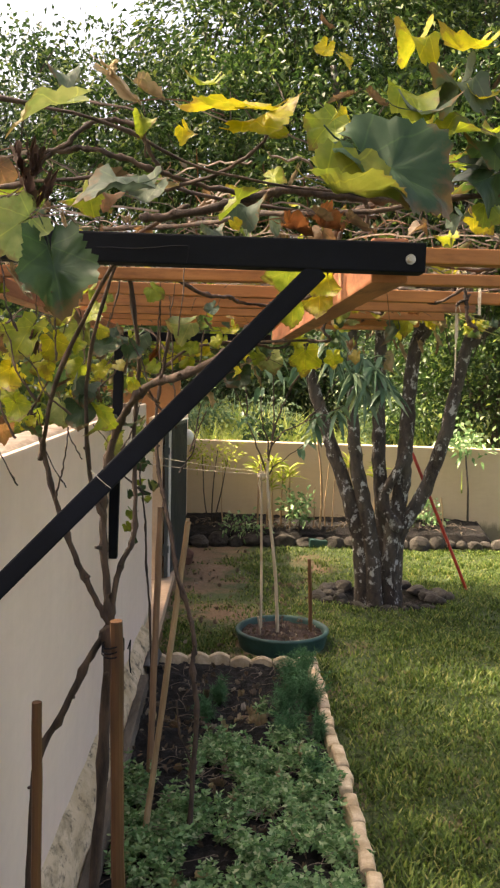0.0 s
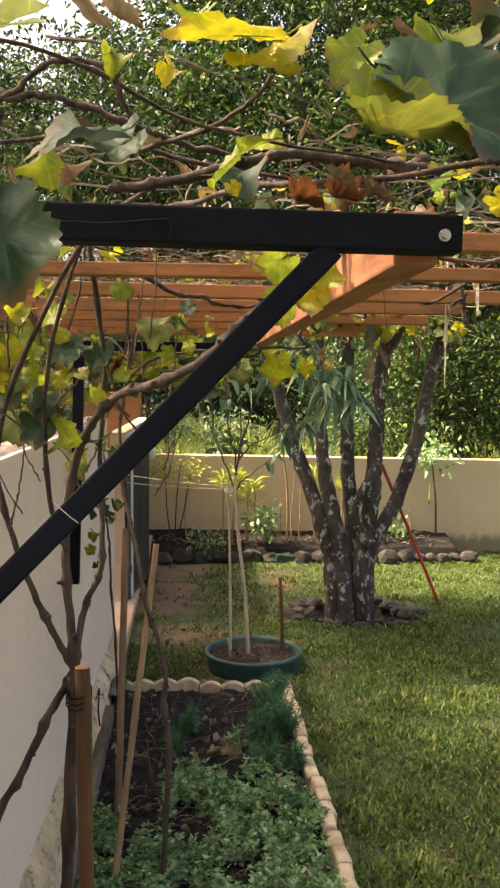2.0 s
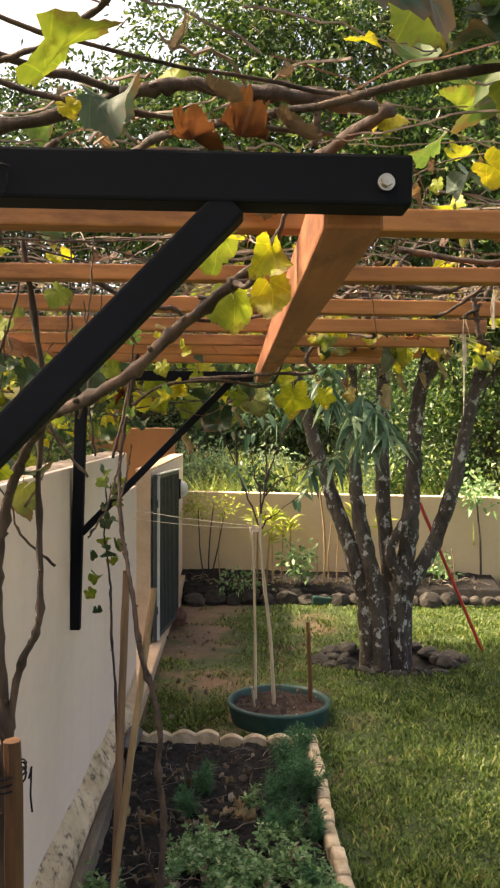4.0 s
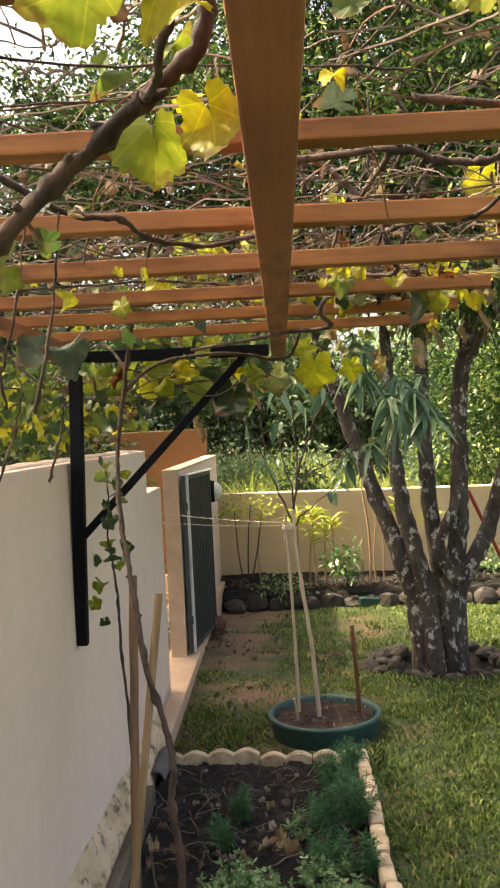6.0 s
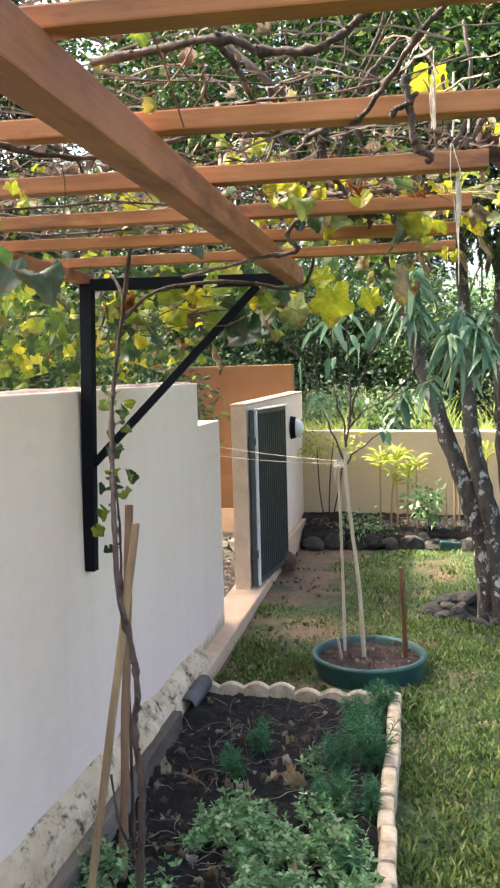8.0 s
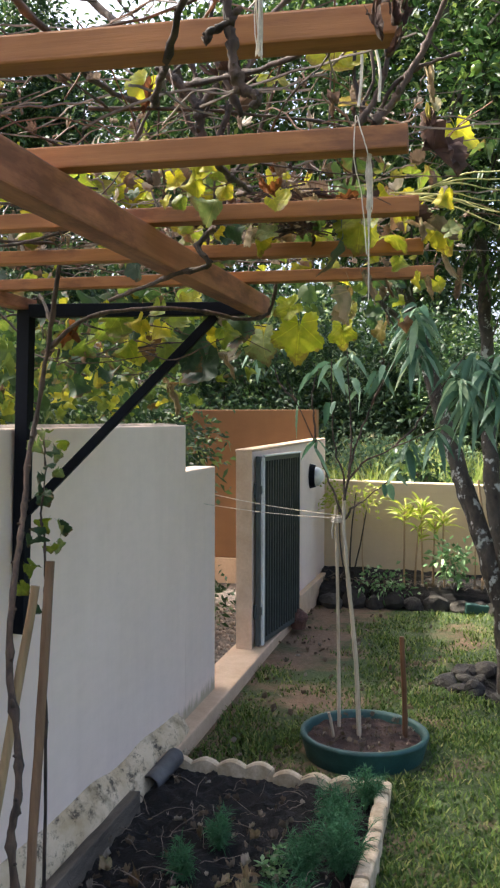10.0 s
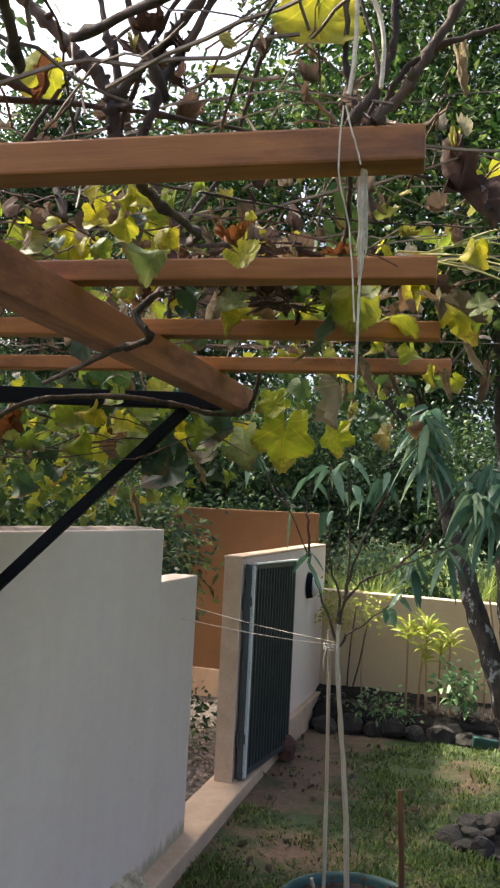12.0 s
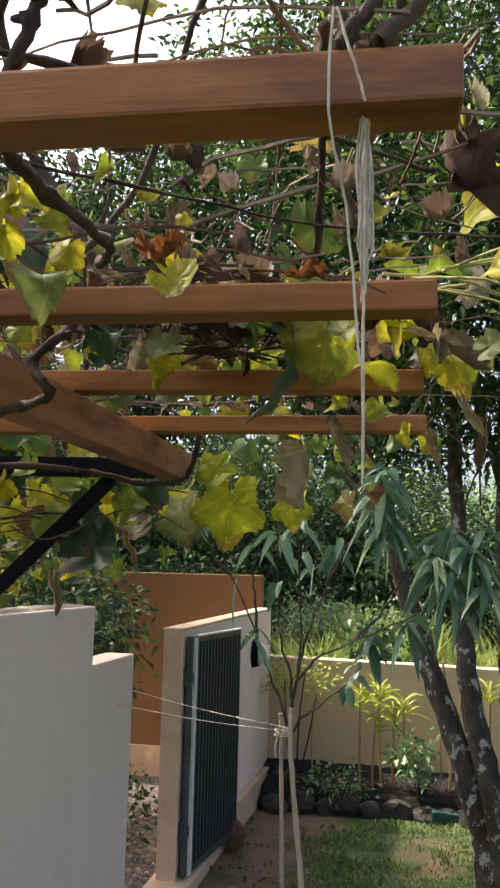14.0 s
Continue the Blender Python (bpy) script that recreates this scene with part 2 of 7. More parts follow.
M_BOARD = mottled("weathered_board", (0.035, 0.026, 0.019), (0.23, 0.18, 0.13), 6, 60, 0.95, 0.9, 0.012, (1, 0.2, 1))
M_PIPE = mottled("grey_pipe", (0.045, 0.042, 0.044), (0.10, 0.095, 0.095), 8, 60, 0.6, 0.2, 0.002)
M_PEBBLE = mottled("pebble", (0.16, 0.12, 0.09), (0.42, 0.34, 0.27), 18, 90, 0.9, 0.4, 0.003)
M_GRAVEL = mottled("gravel", (0.07, 0.055, 0.045), (0.22, 0.18, 0.15), 25, 90, 1.0, 1.0, 0.03)

VINE_STOPS = [(0.0, (0.44, 0.38, 0.03)), (0.16, (0.30, 0.31, 0.03)), (0.36, (0.14, 0.19, 0.03)), (0.55, (0.05, 0.095, 0.03)),
              (0.68, (0.10, 0.15, 0.04)), (0.8, (0.24, 0.21, 0.05)), (0.9, (0.20, 0.10, 0.045)), (1.0, (0.13, 0.08, 0.05))]
M_VINE = leafy("vine_leaf", VINE_STOPS, False, 0.5, 0.5, 0.6)
M_VINE_FAR = leafy("vine_leaf_joined", [(0.0, (0.46, 0.40, 0.03)), (0.10, (0.34, 0.34, 0.03)), (0.22, (0.16, 0.21, 0.03)), (0.36, (0.06, 0.105, 0.024)), (0.72, (0.026, 0.055, 0.020)), (0.86, (0.13, 0.17, 0.03)), (1.0, (0.13, 0.065, 0.03))], True, 0.45, 0.5, 0.2)
M_YELLOW = leafy("yellow_leaf", [(0, (0.47, 0.39, 0.025)), (0.5, (0.38, 0.37, 0.03)), (1, (0.42, 0.35, 0.025))], False, 0.5, 0.5, 0.55)
M_LIME = leafy("lime_leaf", [(0, (0.28, 0.32, 0.03)), (1, (0.20, 0.25, 0.035))], False, 0.5, 0.5, 0.35)
M_BRIGHTLIME = leafy("bright_lime_leaf", [(0, (0.46, 0.46, 0.03)), (1, (0.38, 0.41, 0.035))], False, 0.6, 0.5, 0.25)
M_OLIVE = leafy("olive_leaf", [(0, (0.20, 0.215, 0.035)), (1, (0.15, 0.18, 0.035))], False, 0.45, 0.5, 0.3)
M_GREEN = leafy("dark_green_leaf", [(0, (0.028, 0.06, 0.032)), (1, (0.045, 0.085, 0.036))], False, 0.3, 0.45, 0.1)
M_GREYLEAF = leafy("grey_green_leaf", [(0, (0.055, 0.088, 0.072)), (1, (0.085, 0.115, 0.088))], False, 0.3, 0.6, 0.15)
M_DRY = leafy("dry_leaf", [(0, (0.19, 0.122, 0.075)), (0.5, (0.125, 0.086, 0.06)), (1, (0.29, 0.225, 0.155))], False, 0.2, 0.8, 0.3)
M_PALEDRY = leafy("pale_dry_leaf", [(0, (0.40, 0.31, 0.21)), (1, (0.30, 0.21, 0.13))], False, 0.25, 0.8, 0.3)
M_DARKDRY = leafy("dark_dry_leaf", [(0, (0.055, 0.032, 0.030)), (1, (0.10, 0.055, 0.045))], False, 0.15, 0.85, 0.2)
M_RUST = leafy("rust_leaf", [(0, (0.24, 0.085, 0.022)), (1, (0.12, 0.048, 0.028))], False, 0.35, 0.7, 0.6)
M_GREYLIME = leafy("grey_lime_leaf", [(0, (0.20, 0.25, 0.075)), (1, (0.26, 0.28, 0.12))], False, 0.4, 0.55, 0.3)
M_LITTER = leafy("litter_leaf", [(0, (0.20, 0.145, 0.10)), (0.6, (0.10, 0.07, 0.05)), (0.85, (0.27, 0.21, 0.16)), (1, (0.46, 0.39, 0.32))], True, 0.1, 0.85)
M_THATCH = leafy("thatch_leaf", [(0, (0.30, 0.22, 0.17)), (0.35, (0.13, 0.075, 0.06)), (0.6, (0.22, 0.15, 0.10)), (0.8, (0.42, 0.36, 0.30)), (0.93, (0.36, 0.30, 0.04)), (1, (0.16, 0.20, 0.05))], True, 0.25, 0.8)
M_DARKSCRAP = leafy("dark_leaf_scrap", [(0, (0.04, 0.026, 0.022)), (0.7, (0.10, 0.062, 0.048)), (1, (0.26, 0.20, 0.15))], True, 0.1, 0.9)
M_CITRUS = leafy("citrus_leaf", [(0, (0.018, 0.045, 0.014)), (0.55, (0.036, 0.078, 0.02)), (0.85, (0.10, 0.17, 0.04)), (1, (0.26, 0.32, 0.08))], True, 0.35, 0.4)
M_FARLEAF = leafy("far_leaf", [(0, (0.015, 0.036, 0.016)), (0.7, (0.040, 0.080, 0.029)), (0.9, (0.092, 0.150, 0.042)), (1, (0.17, 0.21, 0.06))], True, 0.3, 0.45)
M_MIST = leafy("grey_shrub_leaf", [(0, (0.06, 0.115, 0.065)), (0.6, (0.12, 0.19, 0.11)), (1, (0.23, 0.29, 0.16))], True, 0.4, 0.6)
M_BRIGHT = leafy("field_grass", [(0, (0.17, 0.25, 0.06)), (0.6, (0.29, 0.35, 0.10)), (1, (0.40, 0.41, 0.17))], True, 0.4, 0.6)
M_PEACH = leafy("long_leaf", [(0, (0.050, 0.110, 0.068)), (0.5, (0.110, 0.200, 0.125)), (0.85, (0.20, 0.30, 0.20)), (1, (0.30, 0.36, 0.16))], True, 0.38, 0.36)
M_HERB = leafy("herb_leaf", [(0, (0.075, 0.17, 0.06)), (0.5, (0.19, 0.34, 0.14)), (0.85, (0.34, 0.47, 0.25)), (1, (0.52, 0.56, 0.36))], True, 0.35, 0.45)
M_DILL = leafy("dill_leaf", [(0, (0.045, 0.13, 0.055)), (1, (0.09, 0.23, 0.105))], True, 0.3, 0.5)
M_STRAP = leafy("strap_leaf", [(0, (0.20, 0.27, 0.03)), (0.6, (0.36, 0.40, 0.05)), (1, (0.50, 0.48, 0.09))], True, 0.4, 0.5)
M_BLADE = leafy("grass_blade", [(0, (0.030, 0.062, 0.009)), (0.5, (0.072, 0.130, 0.019)), (0.85, (0.15, 0.205, 0.036)), (1, (0.31, 0.29, 0.11))], True, 0.35, 0.5)
M_FRUIT = leafy("green_fruit", [(0, (0.12, 0.20, 0.04)), (1, (0.22, 0.28, 0.05))], False, 0.0, 0.4)

# lawn ground: soil and turf in patches
M_LAWN, lt, lb = nodes_of("turf", 1.0)
lv = coords(lt)
patch = noise_tex(lt, lv, 1.6, 5, 0.65)
turf = ramp(lt, noise_tex(lt, lv, 55, 5, 0.7), [(0.3, (0.020, 0.033, 0.008)), (0.7, (0.060, 0.085, 0.020))])
bare = ramp(lt, noise_tex(lt, lv, 30, 5, 0.7), [(0.3, (0.11, 0.065, 0.035)), (0.7, (0.22, 0.14, 0.085))])
lsep = lt.nodes.new("ShaderNodeSeparateXYZ")
lt.links.new(lv, lsep.inputs[0])
worn = lt.nodes.new("ShaderNodeMapRange")
worn.inputs["From Min"].default_value, worn.inputs["From Max"].default_value = 2.2, 0.2
worn.inputs["To Min"].default_value, worn.inputs["To Max"].default_value = -0.03, 0.17
lt.links.new(lsep.outputs[0], worn.inputs[0])
inside = lt.nodes.new("ShaderNodeMapRange")
inside.inputs["From Min"].default_value, inside.inputs["From Max"].default_value = -1.2, -0.2
lt.links.new(lsep.outputs[0], inside.inputs[0])
wprod = lt.nodes.new("ShaderNodeMath")
wprod.operation = "MULTIPLY"
lt.links.new(worn.outputs[0], wprod.inputs[0])
lt.links.new(inside.outputs[0], wprod.inputs[1])
wsum = lt.nodes.new("ShaderNodeMath")
wsum.operation = "ADD"
lt.links.new(patch, wsum.inputs[0])
lt.links.new(wprod.outputs[0], wsum.inputs[1])
wmask = ramp(lt, wsum.outputs[0], [(0.57, (0, 0, 0)), (0.70, (1, 1, 1))])
lt.links.new(mixed(lt, "MIX", wmask, turf, bare), lb.inputs["Base Color"])
bump(lt, lb, noise_tex(lt, lv, 45, 5, 0.7), 0.8, 0.02)

# ---- building helpers ----


def mesh_of(name, bm, mat, smooth=False):
    me = bpy.data.meshes.new(name)
    bm.normal_update()
    bm.to_mesh(me)
    bm.free()
    if smooth:
        me.polygons.foreach_set("use_smooth", [True] * len(me.polygons))
    me.materials.append(mat)
    return me


def under(ob, parent):
    """Parent ob so that its own place stays a place in the world."""
    ob.parent = parent
    if parent.data is None:
        ob.matrix_parent_inverse = Matrix.Translation(-parent.location)
    return ob


def thing(name, loc, label, category, group=""):
    e = new(name)
    e.location, e.empty_display_size = loc, 0.1
    return tagged(e, label, category, group)


def part(name, bm, mat, parent, label="", smooth=False):
    ob = under(new(name, mesh_of(name, bm, mat, smooth)), parent)
    return tagged(ob, label)


def piece(name, me, parent, m, label=""):
    """A part on shared mesh data, at the pose m."""
    ob = under(new(name, me), parent)
    ob.matrix_basis = m
    return tagged(ob, label)


def solid(name, bm, mat, label, category="", kind="", smooth=False, group=""):
    return tagged(new(name, mesh_of(name, bm, mat, smooth)), label, category, group, kind)


def box(bm, lo, hi, bevel=0.0, m=None):
    c = [(a + b) / 2 for a, b in zip(lo, hi)]
    s = [b - a for a, b in zip(lo, hi)]
    geo = bmesh.ops.create_cube(bm, size=1, matrix=Matrix.Translation(c) @ Matrix.Diagonal((*s, 1)))
    if bevel:
        edges = list({e for v in geo["verts"] for e in v.link_edges})
        out = bmesh.ops.bevel(bm, geom=edges, offset=bevel, segments=2, affect="EDGES", profile=0.6)
        verts = list({v for f in out["faces"] for v in f.verts})
    else:
        verts = geo["verts"]
    if m is not None:
        bmesh.ops.transform(bm, matrix=m, verts=verts)
    return bm


def bar(bm, a, b, w, h, bevel=0.002):
    """A rectangular bar from a to b, w across (level) and h deep."""
    a, b = Vector(a), Vector(b)
    d = b - a
    side = d.cross(Vector((0, 0, 1)))
    side = side.normalized() if side.length > 1e-5 else Vector((1, 0, 0))
    up = side.cross(d).normalized()
    m = Matrix((side, d.normalized(), up)).transposed().to_4x4()
    m.translation = (a + b) / 2
    return box(bm, (-w / 2, -d.length / 2, -h / 2), (w / 2, d.length / 2, h / 2), bevel, m)


def tube(bm, pts, radii, seg=7, rough=0.0, cap=True):
    """A round limb through the points; radii per point, or one for all."""
    pts = [Vector(p) for p in pts]
    if not hasattr(radii, "__len__"):
        radii = [radii] * len(pts)
    rings, side = [], None
    for i, p in enumerate(pts):
        d = (pts[min(i + 1, len(pts) - 1)] - pts[max(i - 1, 0)]).normalized()
        if side is None:
            side = d.orthogonal().normalized()
        side = (side - d * side.dot(d)).normalized()
        other = d.cross(side)
        ring = []
        for k in range(seg):
            a = 2 * math.pi * k / seg
            r = radii[i] * (1 + rough * random.uniform(-1, 1))
            ring.append(bm.verts.new(p + side * (r * math.cos(a)) + other * (r * math.sin(a))))
        rings.append(ring)
    for r0, r1 in zip(rings, rings[1:]):
        for k in range(seg):
            bm.faces.new((r0[k], r0[(k + 1) % seg], r1[(k + 1) % seg], r1[k]))
    if cap:
        bm.faces.new(rings[0][::-1])
        bm.faces.new(rings[-1])
    return bm


def curve_pts(pts, steps=5, wobble=0.0):
    """A smooth line through the points, with a little wander."""
    P = [Vector(p) for p in pts]
    out = []
    for i in range(len(P) - 1):
        p0, p1, p2, p3 = P[max(i - 1, 0)], P[i], P[i + 1], P[min(i + 2, len(P) - 1)]
        for s in range(steps):
            t = s / steps
            q = 0.5 * ((2 * p1) + (p2 - p0) * t + (2 * p0 - 5 * p1 + 4 * p2 - p3) * t * t + (3 * p1 - p0 - 3 * p2 + p3) * t ** 3)
            if wobble and (i or s):
                q += Vector([random.uniform(-wobble, wobble) for _ in range(3)])
            out.append(q)
    return out + [P[-1]]


def taper(n, r0, r1, knots=0.0):
    return [(r0 + (r1 - r0) * i / max(n - 1, 1)) * (1 + (knots if i % 4 == 2 else 0)) for i in range(n)]


def limb(bm, pts, r0, r1, seg=7, steps=5, wobble=0.0, knots=0.0, rough=0.05):
    line = curve_pts(pts, steps, wobble)
    return tube(bm, line, taper(len(line), r0, r1, knots), seg, rough)


def cloud(name, verts, faces, mat):
    me = bpy.data.meshes.new(name)
    me.from_pydata([], [], [])
    nv, nf = len(verts), len(faces)
    me.vertices.add(nv)
    me.vertices.foreach_set("co", np.asarray(verts, dtype=np.float32).ravel())
    k = faces.shape[1]
    me.loops.add(nf * k)
    me.loops.foreach_set("vertex_index", faces.astype(np.int32).ravel())
    me.polygons.add(nf)
    me.polygons.foreach_set("loop_start", np.arange(0, nf * k, k, dtype=np.int32))
    me.polygons.foreach_set("loop_total", np.full(nf, k, dtype=np.int32))
    me.update(calc_edges=True)
    me.validate()
    me.materials.append(mat)
    return me


RNG = np.random.default_rng(7)


def unit(v):
    return v / np.maximum(np.linalg.norm(v, axis=1, keepdims=True), 1e-9)


def leaf_cloud(name, at, way, length, width, mat, fold=0.25, droop=0.2, spread=0.6):
    """Many small leaves in one mesh: at and way are N x 3, each leaf a folded blade of six points."""
    n = len(at)
    d = unit(way + RNG.normal(0, spread, (n, 3)))
    side = unit(np.cross(d, RNG.normal(0, 1, (n, 3))))
    up = np.cross(side, d)
    L = (length * RNG.uniform(0.6, 1.25, (n, 1)))
    W = (width * RNG.uniform(0.7, 1.2, (n, 1)))
    down = np.array([[0, 0, -1.0]])
    mid1 = at + d * L * 0.45
    tip = at + d * L + down * L * droop
    v = np.stack([at, mid1 + side * W * 0.5 + up * W * fold, mid1 - side * W * 0.5 + up * W * fold, mid1, tip], axis=1).reshape(-1, 3)
    base = (np.arange(n) * 5)[:, None]
    f = np.concatenate([base + [0, 3, 1], base + [0, 2, 3], base + [3, 4, 1], base + [3, 2, 4]], axis=0)
    return cloud(name, v, f, mat)


def long_leaf_cloud(name, at, way, length, width, mat, droop=0.35):
    """Long narrow leaves that arch and hang, folded along the midrib."""
    n = len(at)
    d = unit(way)
    side = unit(np.cross(d, RNG.normal(0, 1, (n, 3))))
    up = np.cross(side, d)
    L = length * RNG.uniform(0.65, 1.2, (n, 1))
    W = width * RNG.uniform(0.75, 1.2, (n, 1))
    down = np.array([[0, 0, -1.0]])
    bend = RNG.normal(0, 0.12, (n, 1))

    def spine(f):
        return at + d * L * f + down * L * droop * f * f + side * L * bend * f * f
    v = [at]
    for f, w in ((0.22, 0.40), (0.48, 0.50), (0.75, 0.36)):
        c = spine(f)
        v += [c + side * W * w + up * W * 0.14, c, c - side * W * w + up * W * 0.14]
    v = np.stack(v + [spine(1.0)], axis=1).reshape(-1, 3)
    k = (np.arange(n) * 11)[:, None]
    f = np.concatenate([k + t for t in ([0, 2, 1], [0, 3, 2], [1, 2, 5], [1, 5, 4], [2, 3, 6], [2, 6, 5], [4, 5, 8], [4, 8, 7], [5, 6, 9], [5, 9, 8], [7, 8, 10], [8, 9, 10])], axis=0)
    return cloud(name, v, f, mat)


def in_blobs(blobs, n, shell=0.55):
    """n points spread through ellipsoids (centre, radii), denser outwards."""
    w = np.array([np.prod(b[1]) ** (2 / 3) for b in blobs])
    pick = RNG.choice(len(blobs), n, p=w / w.sum())
    c = np.array([b[0] for b in blobs], dtype=float)[pick]
    r = np.array([b[1] for b in blobs], dtype=float)[pick]
    d = unit(RNG.normal(0, 1, (n, 3)))
    rad = RNG.uniform(shell ** 3, 1, (n, 1)) ** (1 / 3)
    return c + d * r * rad, d


def twiggy(blobs, clumps, per, clump_r, shell=0.5):
    """Leaf places in clumps through the blobs, so that the crown has gaps and an uneven rim."""
    c, d = in_blobs(blobs, clumps, shell)
    at = np.repeat(c, per, axis=0) + RNG.normal(0, clump_r, (clumps * per, 3))
    return at, np.repeat(d, per, axis=0) + np.array([[0, 0, 0.15]]), c


# ---- setting ----

# ground: one sheet, level round the garden, rising as a field beyond the far wall
gx = np.concatenate([[-220, -90, -45, -25, -15, -9], np.arange(-6, 8.01, 0.4), [10, 14, 20, 32, 60, 120, 220]])
gy = np.concatenate([[-220, -90, -40, -18, -8], np.arange(-4, 12.01, 0.4), [13, 14, 15, 16.5, 18, 20, 23, 27, 33, 45, 70, 120, 220]])
gx, gy = np.union1d(gx, np.arange(1.2, 2.65, 0.06)), np.union1d(gy, np.arange(7.2, 8.31, 0.06))
X, Y = np.meshgrid(gx, gy, indexing="ij")
Z = np.interp(Y, [-220, 12, 14, 20, 27, 45, 220], [0, 0, 0.45, 1.3, 1.9, 2.4, 3.0])
Z = Z + 0.012 * np.sin(X * 2.3 + 1) * np.sin(Y * 1.7) * (np.abs(X) < 9)
Z = Z - 0.13 * np.clip(1.5 - 1.5 * np.hypot((X - 1.92) / 0.44, (Y - 7.75) / 0.33), 0, 1)
gi = np.arange(X.size).reshape(X.shape)
gf = np.stack([gi[:-1, :-1], gi[1:, :-1], gi[1:, 1:], gi[:-1, 1:]], axis=-1).reshape(-1, 4)
ground = tagged(new("ground", cloud("ground", np.stack([X, Y, Z], -1).reshape(-1, 3), gf, M_LAWN)), "short worn lawn with bare earth patches beside the wall", "lawn", kind="structure")


def wall_block(name, x0, y0, x1, y1, z1, mat, label, z0=-0.1):
    bm = bmesh.new()
    box(bm, (x0, y0, z0), (x1, y1, z1), 0.008)
    return solid(name, bm, mat, label, "wall", "structure")


wall_block("wall_west", -0.15, -6.0, 0.0, 6.45, 1.69, M_WALL, "white plastered garden wall with a stained foot")
wall_block("wall_west_step", -0.15, 6.45, -0.003, 7.03, 1.44, M_WALL, "lower stepped end of the white garden wall")
GATE_WALL = pose(0, 7.95, 0, 0.6, 0, -1.9)      # the wall beyond the gate veers a little to the garden
bm = bmesh.new()
box(bm, (-0.11, 0, -0.1), (0.0, 2.75, 1.495), 0.008)
bmesh.ops.transform(bm, matrix=GATE_WALL, verts=bm.verts)
solid("wall_gate_side", bm, M_WALL, "white plastered wall beyond the gate opening", "wall", "structure")
bm = bmesh.new()
box(bm, (-0.113, -0.005, 0.08), (0.004, 0.002, 1.497), 0.001)
bmesh.ops.transform(bm, matrix=GATE_WALL, verts=bm.verts)
solid("trim_jamb", bm, M_PLINTH, "peach painted jamb of the gate opening", "jamb", "structure")
bm = bmesh.new()
box(bm, (-0.118, -0.008, 1.492), (0.008, 2.7, 1.512), 0.006)
bmesh.ops.transform(bm, matrix=GATE_WALL, verts=bm.verts)
solid("trim_gate_coping", bm, M_PLINTH, "thin peach cement coping on the wall beyond the gate", "coping", "structure")
bm = bmesh.new()
box(bm, (0.002, 0.9, -0.1), (0.055, 2.62, 0.19), 0.01)
bmesh.ops.transform(bm, matrix=GATE_WALL, verts=bm.verts)
solid("trim_skirting", bm, M_PLINTH, "peach cement skirting along the wall beyond the gate", "skirting", "structure")
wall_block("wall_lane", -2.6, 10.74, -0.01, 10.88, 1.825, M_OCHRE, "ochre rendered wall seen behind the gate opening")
bm = bmesh.new()
box(bm, (-2.63, -0.05, -0.1), (0.0, 0.0, 0.28), 0.008)
bmesh.ops.transform(bm, matrix=pose(-0.01, 10.738, 0), verts=bm.verts)
solid("trim_lane_base", bm, M_PLINTH, "peach cement base course of the ochre wall", "base course", "structure")
bm = bmesh.new()
box(bm, (-2.03, -0.08, -0.1), (2.9, 0.08, 1.10), 0.01)
bmesh.ops.transform(bm, matrix=pose(2.05, 10.587, 0, 0, 0.55, -4.2), verts=bm.verts)
solid("wall_north", bm, M_FAR, "low tan rendered boundary wall behind the planted border", "wall", "structure")
bm = bmesh.new()
box(bm, (0.04, -0.08, -0.1), (9, 0.08, 1.072), 0.01)
bmesh.ops.transform(bm, matrix=pose(4.9, 10.377, 0, 0, 0, -4.2), verts=bm.verts)
solid("wall_north_far", bm, M_FAR, "continuation of the low tan boundary wall", "wall", "structure")
bm = bmesh.new()
box(bm, (-0.155, 6.0, -0.1), (0.095, 9.05, 0.085), 0.012)
solid("trim_plinth", bm, M_PLINTH, "peach cement plinth and threshold under the gate", "plinth", "structure")
bm = bmesh.new()
box(bm, (-4.5, 6.0, -0.1), (-0.158, 10.7, 0.02), 0.0)
solid("pavement_lane", bm, M_GRAVEL, "grey gravel lane behind the wall", "gravel", "structure")
bm = bmesh.new()
bmesh.ops.create_grid(bm, x_segments=6, y_segments=260, size=1, matrix=Matrix.Translation((-0.076, 0.2, 1.697)) @ Matrix.Diagonal((0.070, 6.2, 1, 1)))
for v in bm.verts:
    rim = v.is_boundary
    v.co.z += -0.014 if rim else 0.003 + 0.004 * noise.noise(v.co * 9) + 0.003 * noise.noise(v.co * 30)
M_COPING = mottled("weathered_mortar", (0.20, 0.15, 0.11), (0.42, 0.34, 0.27), 9, 50, 0.95, 0.8, 0.012)
solid("trim_coping", bm, M_COPING, "weathered brown mortar along the wall top", "coping", "structure", True)
# rough footing along the wall, wider at the bottom
bm = bmesh.new()
ys = np.linspace(-6, 6.3, 180)
prof = []
for y in ys:
    top = 0.30 - 0.022 * max(y - 3.2, 0) * 2 + 0.025 * noise.noise((0, y * 3, 0))
    out = 0.072 + 0.014 * noise.noise((5, y * 4, 0))
    prof.append([bm.verts.new((x, y, z)) for x, z in ((-0.01, top + 0.025), (0.012 + 0.01 * noise.noise((9, y * 6, 0)), top), (out * 0.6, top * (0.84 + 0.08 * noise.noise((2, y * 5, 1)))), (out, top * (0.6 + 0.1 * noise.noise((4, y * 7, 1)))), (out * 1.2, top * 0.3), (out * 1.3, -0.05), (-0.01, -0.05))])
for a, b in zip(prof, prof[1:]):
    for k in range(6):
        bm.faces.new((a[k], b[k], b[k + 1], a[k + 1]))
solid("trim_footing", bm, M_FOOT, "mould-stained cement footing along the wall base", "footing", "structure", True)

